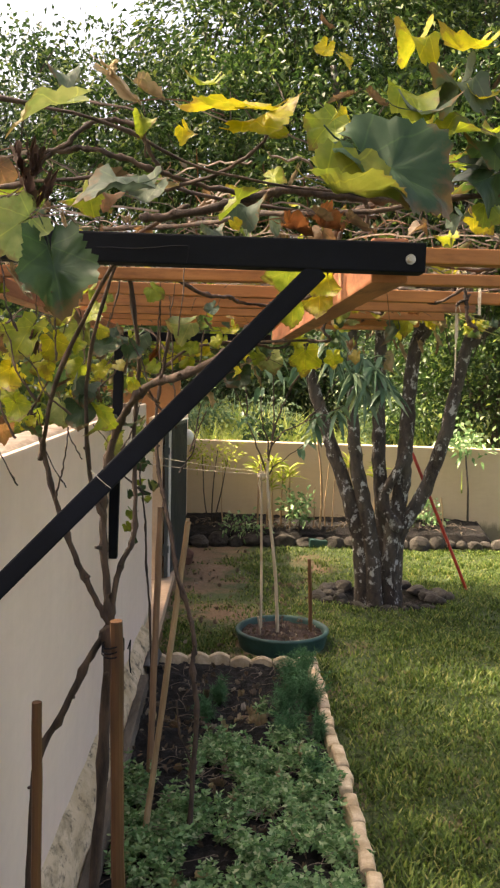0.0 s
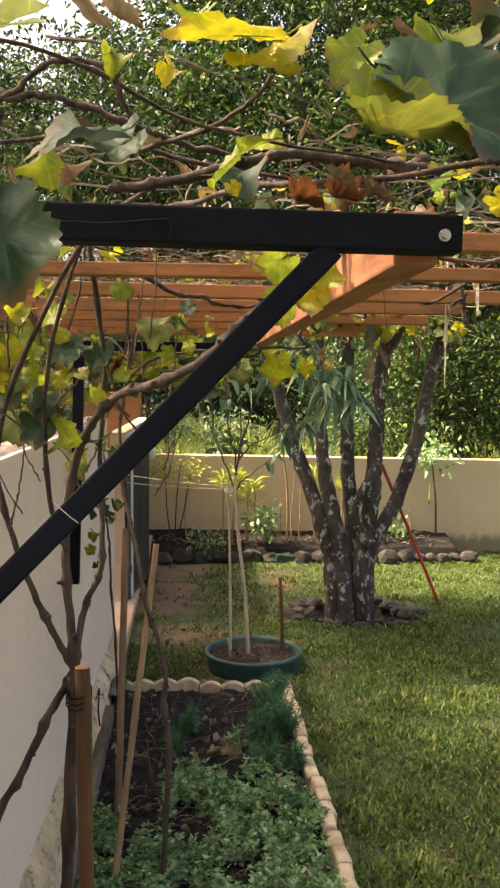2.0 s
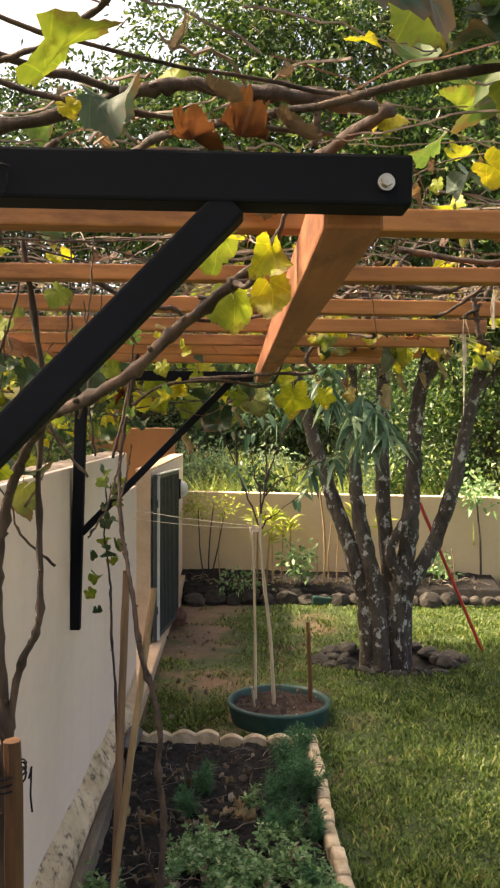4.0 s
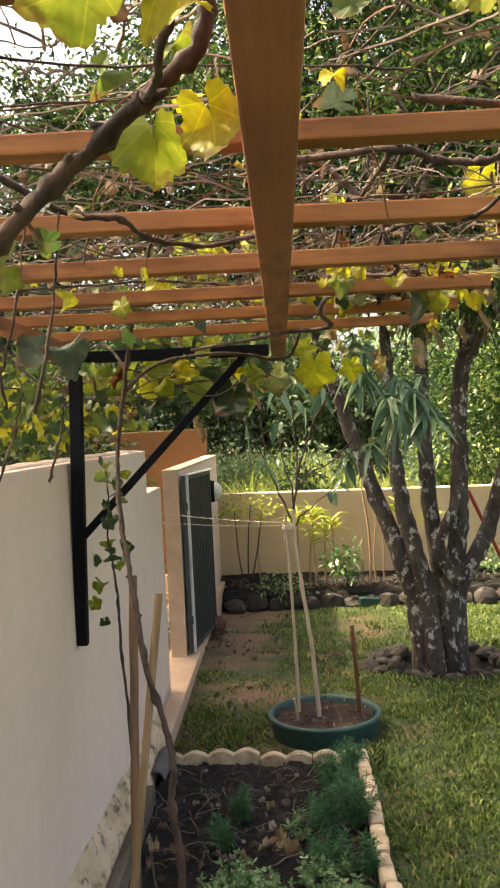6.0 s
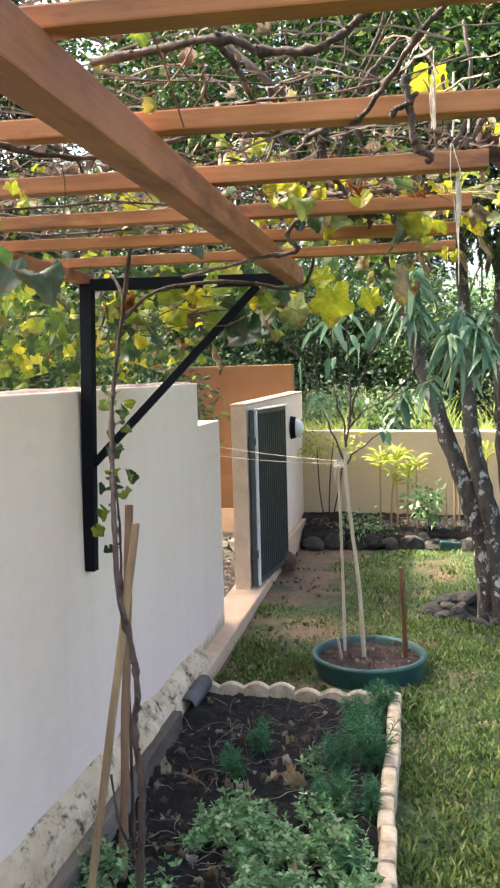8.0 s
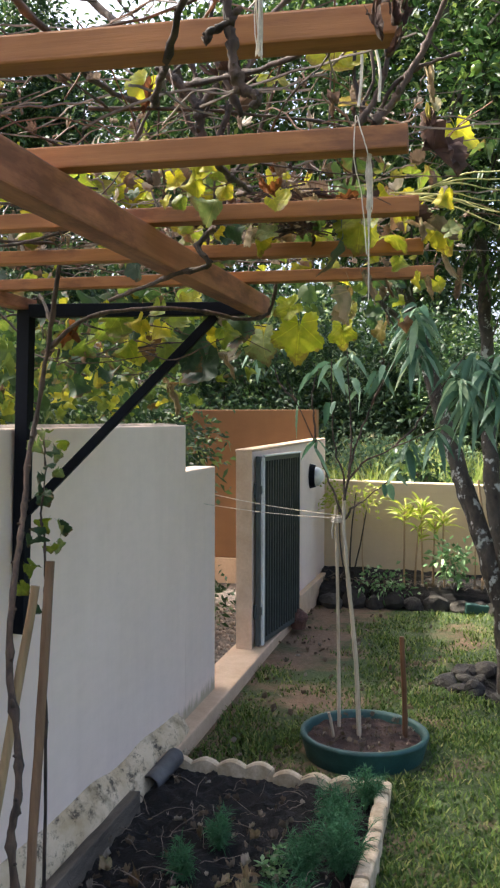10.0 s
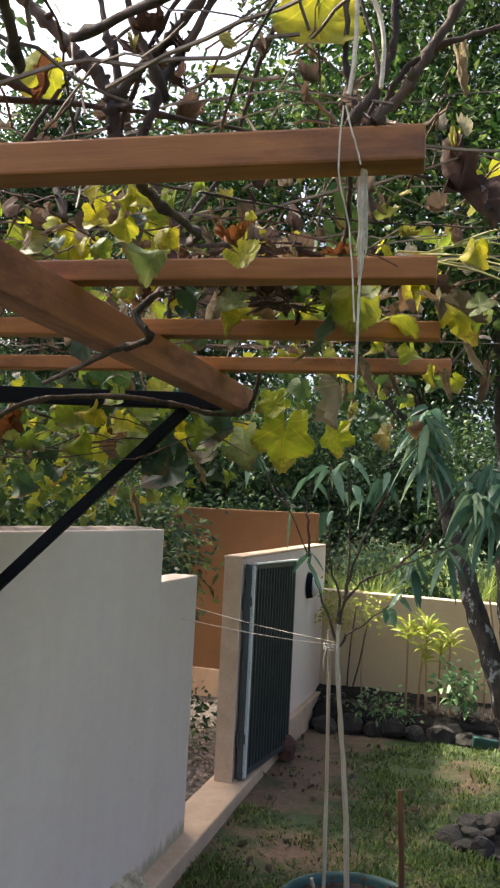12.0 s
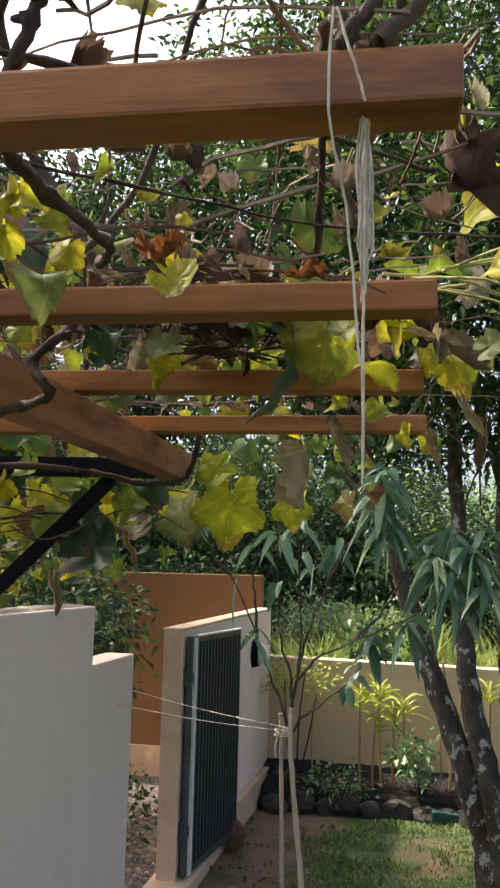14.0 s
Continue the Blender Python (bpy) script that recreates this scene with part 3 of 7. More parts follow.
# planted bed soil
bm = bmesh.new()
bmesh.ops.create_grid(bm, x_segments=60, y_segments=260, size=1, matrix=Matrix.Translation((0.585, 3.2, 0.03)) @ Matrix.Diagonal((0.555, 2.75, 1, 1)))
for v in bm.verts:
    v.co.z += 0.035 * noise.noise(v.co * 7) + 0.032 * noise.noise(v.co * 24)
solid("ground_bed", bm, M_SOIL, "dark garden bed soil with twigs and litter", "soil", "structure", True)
# far border soil
bm = bmesh.new()
bmesh.ops.create_grid(bm, x_segments=60, y_segments=18, size=1, matrix=Matrix.Translation((1.87, 10.32, 0.0)) @ Matrix.Diagonal((1.78, 0.34, 1, 1)))
for v in bm.verts:
    v.co.y -= 0.0734 * (v.co.x - 0.1) * (v.co.y - 9.98) / 0.68
    rise = (v.co.y - 9.98 + 0.05 * v.co.x) / 0.68
    v.co.z = -0.05 if v.is_boundary and v.co.y < 10.1 else 0.10 + 0.16 * rise + 0.03 * noise.noise(v.co * 4) + 0.022 * noise.noise(v.co * 15)
    if v.co.x > 3.5:
        v.co.z -= (v.co.x - 3.5) * 2.2
solid("ground_border", bm, M_SOIL, "dark soil of the raised border below the far wall", "soil", "structure", True)

# ---- pergola ----
pergola = thing("pergola", (0.4, 1.62, 1.0), "orange-stained slat pergola on black steel brackets", "pergola")
for i, y in enumerate((2.03, 2.435, 2.86, 3.265, 3.67, 4.06, 4.47)):
    bm = bmesh.new()
    tilt = (0.0, 0.004, -0.003, 0.003, 0.0, -0.004, 0.002)[i]
    end = (1.38, 1.42, 1.40, 1.385, 1.38, 1.37, 1.38)[i]
    thick = (0.030, 0.027, 0.033, 0.036, 0.033, 0.033, 0.033)[i]
    bar(bm, (-0.1, y - 0.040, 2.125 + thick / 2 - tilt), (end, y + 0.027, 2.125 + thick / 2 + tilt), 0.04, thick, 0.003)
    part("slat", bm, M_SLAT, pergola)
bm = bmesh.new()
bar(bm, (0.811, 1.677, 2.085), (0.811, 4.78, 2.092), 0.055, 0.066, 0.004)
part("beam", bm, M_BEAM, pergola)
bm = bmesh.new()
bar(bm, (0.03, 1.2, 2.1045), (0.03, 4.66, 2.1045), 0.05, 0.039, 0.003)
part("beam", bm, M_BEAM, pergola)
for y, y2, reach in ((1.653, 1.653, 0.855), (4.60, 4.70, 0.772)):
    bm = bmesh.new()
    box(bm, (-0.023, -0.022, -0.544), (0.023, 0.022, 0.54), 0.003)
    bmesh.ops.transform(bm, matrix=pose(0.032, y, 1.544, 0, 1.6, 0), verts=bm.verts)
    part("post", bm, M_STEEL, pergola)
    bm = bmesh.new()
    bar(bm, (0.062, y, 2.094 if y < 2 else 2.08), (reach, y2, 2.084 if y < 2 else 2.081), 0.042, 0.043, 0.003)
    arm = part("arm", bm, M_STEEL, pergola)
    if y < 2:
        near_arm = arm
    bm = bmesh.new()
    bar(bm, (0.045, y, 1.392 if y < 2 else 1.41), (0.702 if y < 2 else 0.675, y2 - 0.004, 2.066 if y < 2 else 2.06), 0.032, 0.030, 0.003)
    part("brace", bm, M_STEEL, pergola)
bm = bmesh.new()
bmesh.ops.create_cone(bm, segments=20, radius1=0.0072, radius2=0.0072, depth=0.004, cap_ends=True, matrix=pose(0.832, 1.630, 2.081, 90))
bmesh.ops.create_cone(bm, segments=6, radius1=0.005, radius2=0.0045, depth=0.005, cap_ends=True, matrix=pose(0.832, 1.626, 2.081, 90))
part("bolt", bm, M_BOLT, near_arm, "zinc bolt and washer")

# ---- gate and wall fittings ----
gate = thing("gate", (0.02, 8.0, 0.09), "dark steel gate standing open against the wall", "gate")
G0, G1 = Vector((0.035, 8.0, 0)), Vector((0.15, 8.90, 0))
along = (G1 - G0).normalized()
out_dir = Vector((along.y, -along.x, 0))
for z in (0.12, 1.44):
    bm = bmesh.new()
    bar(bm, G0 + Vector((0, 0, z)), G1 + Vector((0, 0, z)), 0.03, 0.035)
    part("rail", bm, M_GATE, gate)
for p in (G0, G1):
    bm = bmesh.new()
    box(bm, (p.x - 0.016, p.y - 0.016, 0.10), (p.x + 0.016, p.y + 0.016, 1.46), 0.003)
    stile = part("stile", bm, M_GATE, gate)
    if p is G0:
        hung = stile
bm = bmesh.new()
bar(bm, G0 + Vector((-0.012, 0, 0.78)), G1 + Vector((-0.012, 0, 0.78)), 0.004, 1.28, 0.0)
part("sheet", bm, M_GATE, gate)
rib = bmesh.new()
box(rib, (-0.007, -0.009, 0.13), (0.007, 0.009, 1.43), 0.002)
rib = mesh_of("bar", rib, M_GATE)
for k in range(1, 16):
    p = G0.lerp(G1, k / 16) + out_dir * 0.006
    piece("bar", rib, gate, pose(p.x, p.y, 0, 0, 0, -7.3))
for z in (0.35, 1.22):
    bm = bmesh.new()
    tube(bm, [(0.018, 7.985, z - 0.05), (0.018, 7.985, z + 0.05)], 0.013, 10)
    box(bm, (0.008, 7.985, z - 0.03), (0.06, 8.05, z + 0.03), 0.002)
    part("hinge", bm, M_GATE, hung)
bm = bmesh.new()
box(bm, (0.050, 8.02, 0.10), (0.070, 8.062, 1.45), 0.003)
part("strip", bm, M_PALE, hung, "pale painted edge strip")
bm = bmesh.new()
bar(bm, G0 + out_dir * 0.02 + along * 0.06 + Vector((0, 0, 1.462)), G1 + out_dir * 0.02 + Vector((0, 0, 1.462)), 0.022, 0.012)
part("strip", bm, M_PALE, gate, "pale painted top strip")
lamp = thing("wall_light", (0.07, 9.95, 1.2), "round black and white bulkhead light on the wall", "wall lamp")
bm = bmesh.new()
bmesh.ops.create_cone(bm, segments=24, radius1=0.095, radius2=0.085, depth=0.05, cap_ends=True, matrix=pose(0.093, 9.95, 1.20, 0, 90, 0) @ Matrix.Diagonal((1.2, 1, 1, 1)))
part("base", bm, M_STEEL, lamp)
bm = bmesh.new()
bmesh.ops.create_uvsphere(bm, u_segments=20, v_segments=10, radius=0.075, matrix=pose(0.118, 9.95, 1.20, 0, 90, 0) @ Matrix.Diagonal((1.2, 1, 1.0, 1)))
part("lens", bm, M_PALE, lamp, "milky white lens", True)
for a, b in (((0.0, 6.78, 1.235), (0.832, 6.50, 1.205)), ((-0.06, 7.04, 1.275), (0.835, 6.50, 1.22))):
    bm = bmesh.new()
    a, b = Vector(a), Vector(b)
    pts = [a.lerp(b, t / 8) - Vector((0, 0, 0.012 * math.sin(math.pi * t / 8))) for t in range(9)]
    tube(bm, pts, 0.0024, 5)
    solid("guy_string", bm, M_STRING, "pale string tying the sapling to the wall", "string", group="guy strings")

# ---- bed edging ----
edging = thing("bed_edging", (1.12, 4.5, 0.0), "cream cast edging blocks round the planted bed", "edging")
bm = bmesh.new()
pro = []
pro = [(0.028, -0.08), (0.028, 0.082), (0.026, 0.090), (0.019, 0.096), (0.0, 0.098), (-0.019, 0.096), (-0.026, 0.090), (-0.028, 0.082), (-0.028, -0.08)]
r0 = [bm.verts.new((x, -0.058, z)) for x, z in pro]
r1 = [bm.verts.new((x * 1.08, -0.049, z + 0.005)) for x, z in pro]
r2 = [bm.verts.new((x * 1.08, 0.049, z + 0.005)) for x, z in pro]
r3 = [bm.verts.new((x, 0.058, z)) for x, z in pro]
for a, b in ((r0, r1), (r1, r2), (r2, r3)):
    for k in range(len(pro) - 1):
        bm.faces.new((a[k], a[k + 1], b[k + 1], b[k]))
bm.faces.new(r0[::-1])
bm.faces.new(r3)
bmesh.ops.recalc_face_normals(bm, faces=bm.faces)
log = mesh_of("edging_block", bm, M_EDGE)
y = 0.6
while y < 5.86:
    piece("edging_block", log, edging, pose(1.128 + 0.012 * noise.noise((0, y * 2, 3)), y, 0.008 * random.uniform(-1, 1), random.uniform(-3, 3), random.uniform(-5, 5), random.uniform(-5, 5)))
    y += 0.121
# scalloped blocks across the end
for k, x0 in enumerate((0.06, 0.335, 0.61, 0.885)):
    bm = bmesh.new()
    prof = []
    for i in range(17):
        u = i / 16
        top = 0.068 + 0.026 * abs(math.sin(2 * math.pi * u))
        prof.append([bm.verts.new((x0 + 0.27 * u, dy, z)) for dy, z in ((-0.024, -0.08), (-0.024, top - 0.008), (-0.012, top), (0.012, top), (0.024, top - 0.008), (0.024, -0.08))])
    for a, b in zip(prof, prof[1:]):
        for j in range(5):
            bm.faces.new((a[j], b[j], b[j + 1], a[j + 1]))
    bm.faces.new(prof[0])
    bm.faces.new(prof[-1][::-1])
    bmesh.ops.recalc_face_normals(bm, faces=bm.faces)
    bmesh.ops.transform(bm, matrix=pose(0, 5.96 - 0.025 * k, random.uniform(-0.01, 0.01), random.uniform(-4, 4)), verts=bm.verts)
    part("scalloped_block", bm, M_EDGE, edging)

bm = bmesh.new()
bar(bm, (0.115, 2.2, 0.10), (0.10, 5.45, 0.075), 0.05, 0.10, 0.008)
for v in bm.verts:
    v.co += Vector((0.01 * noise.noise(v.co * 4), 0, 0.015 * noise.noise(v.co * 3)))
solid("board", bm, M_BOARD, "weathered grey board lying against the wall base", "board")
bm = bmesh.new()
tube(bm, [(0.10, 5.62, 0.07), (0.12, 5.92, 0.09)], [0.045, 0.045], 18, 0, False)
tube(bm, [(0.12, 5.92, 0.09), (0.10, 5.62, 0.07)], [0.039, 0.039], 18, 0, False)
solid("pipe", bm, M_PIPE, "short grey plastic pipe stub lying in the bed corner", "pipe", smooth=True)

# ---- tyre planter with sapling ----
planter = thing("tyre_planter", (0.975, 6.42, 0.0), "teal-painted tyre planter filled with soil", "planter")
bm = bmesh.new()
prof = [(0.285, -0.02), (0.300, 0.0), (0.312, 0.05), (0.322, 0.093), (0.330, 0.108), (0.330, 0.120), (0.320, 0.127), (0.306, 0.125), (0.297, 0.112), (0.292, 0.06)]
rings = []
for k in range(48):
    a = 2 * math.pi * k / 48
    rings.append([bm.verts.new((0.975 + r * math.cos(a), 6.42 + r * math.sin(a), z)) for r, z in prof])
for k in range(48):
    a, b = rings[k], rings[(k + 1) % 48]
    for j in range(len(prof) - 1):
        bm.faces.new((a[j], b[j], b[j + 1], a[j + 1]))
part("tyre", bm, M_TYRE, planter, smooth=True)
bm = bmesh.new()
bmesh.ops.create_grid(bm, x_segments=24, y_segments=24, size=0.2)
for v in bm.verts:
    u = Vector((v.co.x, v.co.y, 0)) / 0.2
    s = max(abs(u.x), abs(u.y))
    q = u.normalized() * s * 0.29 if u.length > 1e-6 else u
    v.co = Vector((0.975 + q.x, 6.42 + q.y, 0.088 + 0.02 * noise.noise(Vector((q.x, q.y, 0)) * 14)))
planter_soil = part("soil", bm, M_POTSOIL, planter, "reddish-brown soil", True)

sapling = thing("sapling", (0.945, 6.45, 0.07), "young fruit sapling with long drooping leaves in the planter", "tree")
bm = bmesh.new()
limb(bm, [(0.945, 6.45, 0.05), (0.925, 6.47, 0.45), (0.88, 6.5, 0.85), (0.855, 6.5, 1.1), (0.852, 6.5, 1.30)], 0.0125, 0.0095, 8, 5, 0.003, 0.1)
sapling_trunk = part("trunk", bm, M_STICK, sapling)
tips = [((0.853, 6.5, 1.28), (0.884, 6.5, 1.755), (0.872, 6.45, 2.08)), ((0.85, 6.5, 1.22), (0.674, 6.5, 1.654), (0.554, 6.45, 1.925)), ((0.87, 6.5, 1.42), (0.995, 6.5, 1.806), (1.088, 6.45, 2.014)),
        ((0.855, 6.5, 1.20), (0.98, 6.5, 1.32), (1.14, 6.45, 1.46)), ((0.87, 6.5, 1.40), (1.059, 6.5, 1.556), (1.368, 6.42, 1.70)), ((0.995, 6.5, 1.80), (1.15, 6.3, 2.05), (1.283, 6.1, 2.22)), ((1.10, 6.5, 1.58), (1.3, 6.55, 1.82), (1.47, 6.5, 2.06)),
        ((0.70, 6.5, 1.6), (0.69, 6.45, 1.85), (0.73, 6.45, 2.02)), ((0.60, 6.47, 1.82), (0.48, 6.45, 2.0), (0.40, 6.45, 2.12)), ((0.858, 6.5, 1.3), (0.80, 6.47, 1.62), (0.79, 6.45, 2.03))]
ends = []
for o, a, b in tips:
    bm = bmesh.new()
    limb(bm, [o, Vector(o).lerp(Vector(a), 0.5) + Vector((random.uniform(-0.02, 0.02), 0, random.uniform(-0.02, 0.02))), a, b], 0.0075, 0.0025, 6, 5, 0.005)
    part("branch", bm, M_CANE, sapling_trunk, "thin dark twig")
    ends += [Vector(a).lerp(Vector(b), f) for f in (0.5, 0.8)]
# whorls of long leaves at the shoot ends: place, leaves, leaf length
tufts = [((1.245, 6.05, 2.19), 24, 0.145), ((1.22, 6.10, 2.10), 14, 0.140), ((1.27, 6.08, 2.03), 9, 0.13), ((1.518, 6.55, 2.03), 26, 0.190), ((1.58, 6.50, 1.95), 22, 0.200), ((1.50, 6.50, 1.86), 18, 0.18), ((1.66, 6.45, 1.80), 16, 0.18), ((1.43, 6.45, 1.92), 14, 0.16), ((1.185, 6.50, 1.60), 9, 0.12),
         ((1.33, 6.45, 1.66), 8, 0.13), ((0.395, 6.45, 2.10), 6, 0.11), ((0.793, 6.45, 2.00), 6, 0.12), ((0.951, 6.45, 1.90), 4, 0.11), ((1.05, 6.42, 1.96), 6, 0.12), ((0.703, 6.45, 1.60), 5, 0.10),
         ((0.87, 6.45, 2.05), 5, 0.11), ((1.14, 6.45, 1.46), 4, 0.10), ((1.66, 6.55, 2.02), 8, 0.15)]
at, way, size = [], [], []
for e, count, long in [(tuple(e), 2, 0.08) for e in ends[::2]] + tufts:
    turn = random.uniform(0, 6.28)
    for j in range(count):
        a, out = turn + 2.4 * j + random.uniform(-0.3, 0.3), random.uniform(0.35, 0.75)
        at.append(Vector(e) + Vector((random.gauss(0, 0.010), random.gauss(0, 0.010), random.gauss(0, 0.022))))
        way.append((math.cos(a) * out, math.sin(a) * out, random.uniform(-0.45, 0.35)))
        size.append(long)
foliage = under(new("foliage", long_leaf_cloud("foliage", np.array(at), np.array(way), np.array(size)[:, None], 0.040, M_PEACH, 0.95)), sapling)
for a, b, r, mat, lab in (((0.83, 6.53, 0.06), (0.805, 6.53, 1.27), 0.009, M_STICK, "pale bamboo stake tied to the sapling in the planter"),
                          ((1.18, 6.48, 0.04), (1.16, 6.46, 0.61), 0.014, M_BAMBOO, "short brown stake standing in the planter"),
                          ((0.82, 6.40, 0.06), (0.80, 6.36, 0.22), 0.008, M_STICK, "short pale stick standing in the planter")):
    bm = bmesh.new()
    limb(bm, [a, Vector(a).lerp(Vector(b), 0.5) + Vector((0.004, 0, 0)), b], r, r * 0.9, 8, 4, 0.001, 0.12)
    solid("stake", bm, mat, lab, "stake", group="garden stakes")
bm = bmesh.new()
for k in range(4):
    tube(bm, [(0.815 + 0.03 * math.cos(t), 6.515 + 0.028 * math.sin(t), 1.185 + 0.008 * k) for t in np.linspace(0, 6.28, 13)], 0.003, 5, 0, False)
tube(bm, [(0.80, 6.49, 1.19), (0.79, 6.48, 1.14), (0.795, 6.48, 1.10)], 0.003, 5)
solid("tie", bm, M_STRING, "pale string tie round sapling and stake", "string")

# ---- fruit tree on the lawn ----
tree = thing("citrus_tree", (1.9, 7.75, 0.0), "old many-stemmed citrus tree with lichen on its bark", "tree")
T = 7.75
stems = [([(1.76, T, -0.16), (1.72, T, 0.45), (1.56, T + 0.02, 1.0), (1.42, T + 0.1, 1.42), (1.27, T + 0.15, 1.9), (0.95, T + 0.3, 2.9), (0.6, T + 0.2, 3.8)], 0.073, 0.040),
         ([(1.84, T - 0.05, -0.16), (1.80, T - 0.05, 0.5), (1.68, T - 0.05, 1.05), (1.62, T - 0.05, 1.5), (1.60, T, 2.1), (1.5, T - 0.5, 3.2), (1.3, T - 0.7, 4.2)], 0.078, 0.022),
         ([(1.91, T + 0.08, -0.16), (1.92, T + 0.08, 0.6), (1.87, T + 0.1, 1.2), (1.86, T + 0.1, 1.6), (1.86, T + 0.1, 2.3), (2.0, T + 0.5, 3.4), (2.0, T + 0.8, 4.6)], 0.068, 0.042),
         ([(1.99, T, -0.16), (1.985, T, 0.5), (2.06, T, 1.0), (2.08, T, 1.4), (2.14, T, 2.15), (2.4, T - 0.2, 3.2), (2.7, T - 0.4, 4.4)], 0.080, 0.046),
         ([(2.03, T + 0.03, -0.16), (2.04, T + 0.02, 0.5), (2.26, T, 0.95), (2.42, T, 1.45), (2.50, T, 1.85), (2.62, T, 2.3), (3.1, T + 0.2, 3.2), (3.6, T, 4.0)], 0.066, 0.040),
         ([(2.03, T - 0.1, 0.62), (1.88, T - 0.1, 0.85), (1.98, T - 0.12, 1.1), (2.08, T - 0.1, 1.3)], 0.05, 0.03)]
stem_parts = []
for pts, r0, r1 in stems:
    bm = bmesh.new()
    limb(bm, pts, r0, r1, 12, 7, 0.006, 0.06, 0.07)
    stem_parts.append(part("stem", bm, M_TRUNK, tree, smooth=True))
for s, (a, b, c) in zip((0, 3, 2, 4, 0, 2), (((1.3, T + 0.1, 1.85), (1.15, T, 2.25), (0.8, T - 0.5, 2.6)), ((2.14, T, 2.1), (2.3, T - 0.4, 2.5), (2.6, T - 1.0, 2.9)), ((1.86, T + 0.1, 2.2), (1.7, T - 0.4, 2.7), (1.4, T - 1.2, 3.0)),
                ((2.55, T, 2.1), (2.9, T - 0.3, 2.5), (3.2, T - 0.6, 2.7)), ((1.0, T + 0.2, 2.7), (0.4, T + 0.1, 3.1), (-0.3, T, 3.4)), ((2.0, T + 0.5, 3.3), (2.3, T + 0.2, 3.9), (2.3, T, 4.8)))):
    bm = bmesh.new()
    limb(bm, [a, b, c], 0.03, 0.012, 8, 6, 0.012)
    part("limb", bm, M_TRUNK, stem_parts[s], smooth=True)
blobs = [((1.0, 7.7, 3.6), (1.2, 1.3, 1.0)), ((2.2, 7.3, 3.4), (1.3, 1.3, 1.0)), ((3.3, 7.8, 3.5), (1.1, 1.3, 1.1)), ((0.1, 7.9, 3.7), (1.0, 1.1, 0.8)), ((1.7, 8.0, 4.8), (1.4, 1.4, 1.1)),
         ((2.9, 8.2, 4.9), (1.2, 1.2, 1.0)), ((0.7, 8.3, 5.0), (1.0, 1.1, 0.9)), ((-0.6, 8.2, 4.1), (0.7, 0.9, 0.7)), ((2.0, 8.4, 5.9), (1.2, 1.2, 0.8))]
at, way, clumps = twiggy(blobs, 3600, 32, 0.07, 0.3)
under(new("crown", leaf_cloud("crown", at, way, 0.070, 0.027, M_CITRUS, 0.2, 0.25, 0.7)), tree)
bm = bmesh.new()
for c in clumps[::6]:
    e = Vector(c)
    s = e + Vector((random.uniform(-0.3, 0.3), random.uniform(-0.3, 0.3), random.uniform(-0.5, -0.2)))
    tube(bm, [s, s.lerp(e, 0.5) + Vector((0, 0, 0.03)), e], [0.008, 0.006, 0.003], 4)
tagged(part("twig_mass", bm, M_DARKBARK, tree), kind="stuff")
bm = bmesh.new()
bmesh.ops.create_icosphere(bm, subdivisions=2, radius=0.028)
fruit = mesh_of("fruit", bm, M_FRUIT, True)
for c in clumps[::24]:
    piece("fruit", fruit, tree, Matrix.Translation(Vector(c) + Vector((0, 0, -0.05))), "small green fruit")


def stone_mesh(seed):
    bm = bmesh.new()
    bmesh.ops.create_icosphere(bm, subdivisions=2, radius=1)
    flat = [(Vector((random.gauss(0, 1), random.gauss(0, 1), random.gauss(0, 1))).normalized(), random.uniform(0.7, 0.92)) for _ in range(4)]
    o = Vector((seed * 7.3, seed * 1.7, 0))
    for v in bm.verts:
        v.co *= 1 + 0.28 * noise.noise(v.co * 1.1 + o) + 0.12 * noise.noise(v.co * 2.7 + o)
        for n, d in flat:
            v.co -= n * max(0.0, v.co.dot(n) - d)
    return mesh_of("stone", bm, M_STONE)


STONES = [stone_mesh(k) for k in range(6)]
bm = bmesh.new()
bmesh.ops.create_icosphere(bm, subdivisions=3, radius=1, matrix=pose(0.170, 8.867, 0.10, 10, 20, 30) @ Matrix.Diagonal((0.06, 0.12, 0.085, 1)))
for v in bm.verts:
    v.co += 0.03 * noise.noise_vector(v.co * 11)
solid("rock", bm, M_BRICK, "rough reddish-brown rock beside the plinth", "rock")
ring = thing("stone_ring", (1.92, 7.75, 0.0), "rough stones laid in a ring round the tree foot", "stones")
for k in range(44):
    a = 2 * math.pi * k / 44 + random.uniform(-0.12, 0.12)
    r = 0.47 + random.uniform(-0.10, 0.07)
    s = random.uniform(0.025, 0.045) if math.sin(a) < -0.5 else random.uniform(0.04, 0.085)
    piece("stone", STONES[k % 6], ring, pose(1.92 + 1.08 * r * math.cos(a), 7.75 + 0.75 * r * math.sin(a), s * random.uniform(0.1, 0.5), random.uniform(-25, 25), random.uniform(-25, 25), random.uniform(0, 360)) @ Matrix.Diagonal((s * random.uniform(1.0, 1.7), s, s * random.uniform(0.5, 0.9), 1)))
bm = bmesh.new()
bmesh.ops.create_grid(bm, x_segments=24, y_segments=20, size=1, matrix=Matrix.Translation((1.92, 7.76, 0.012)))
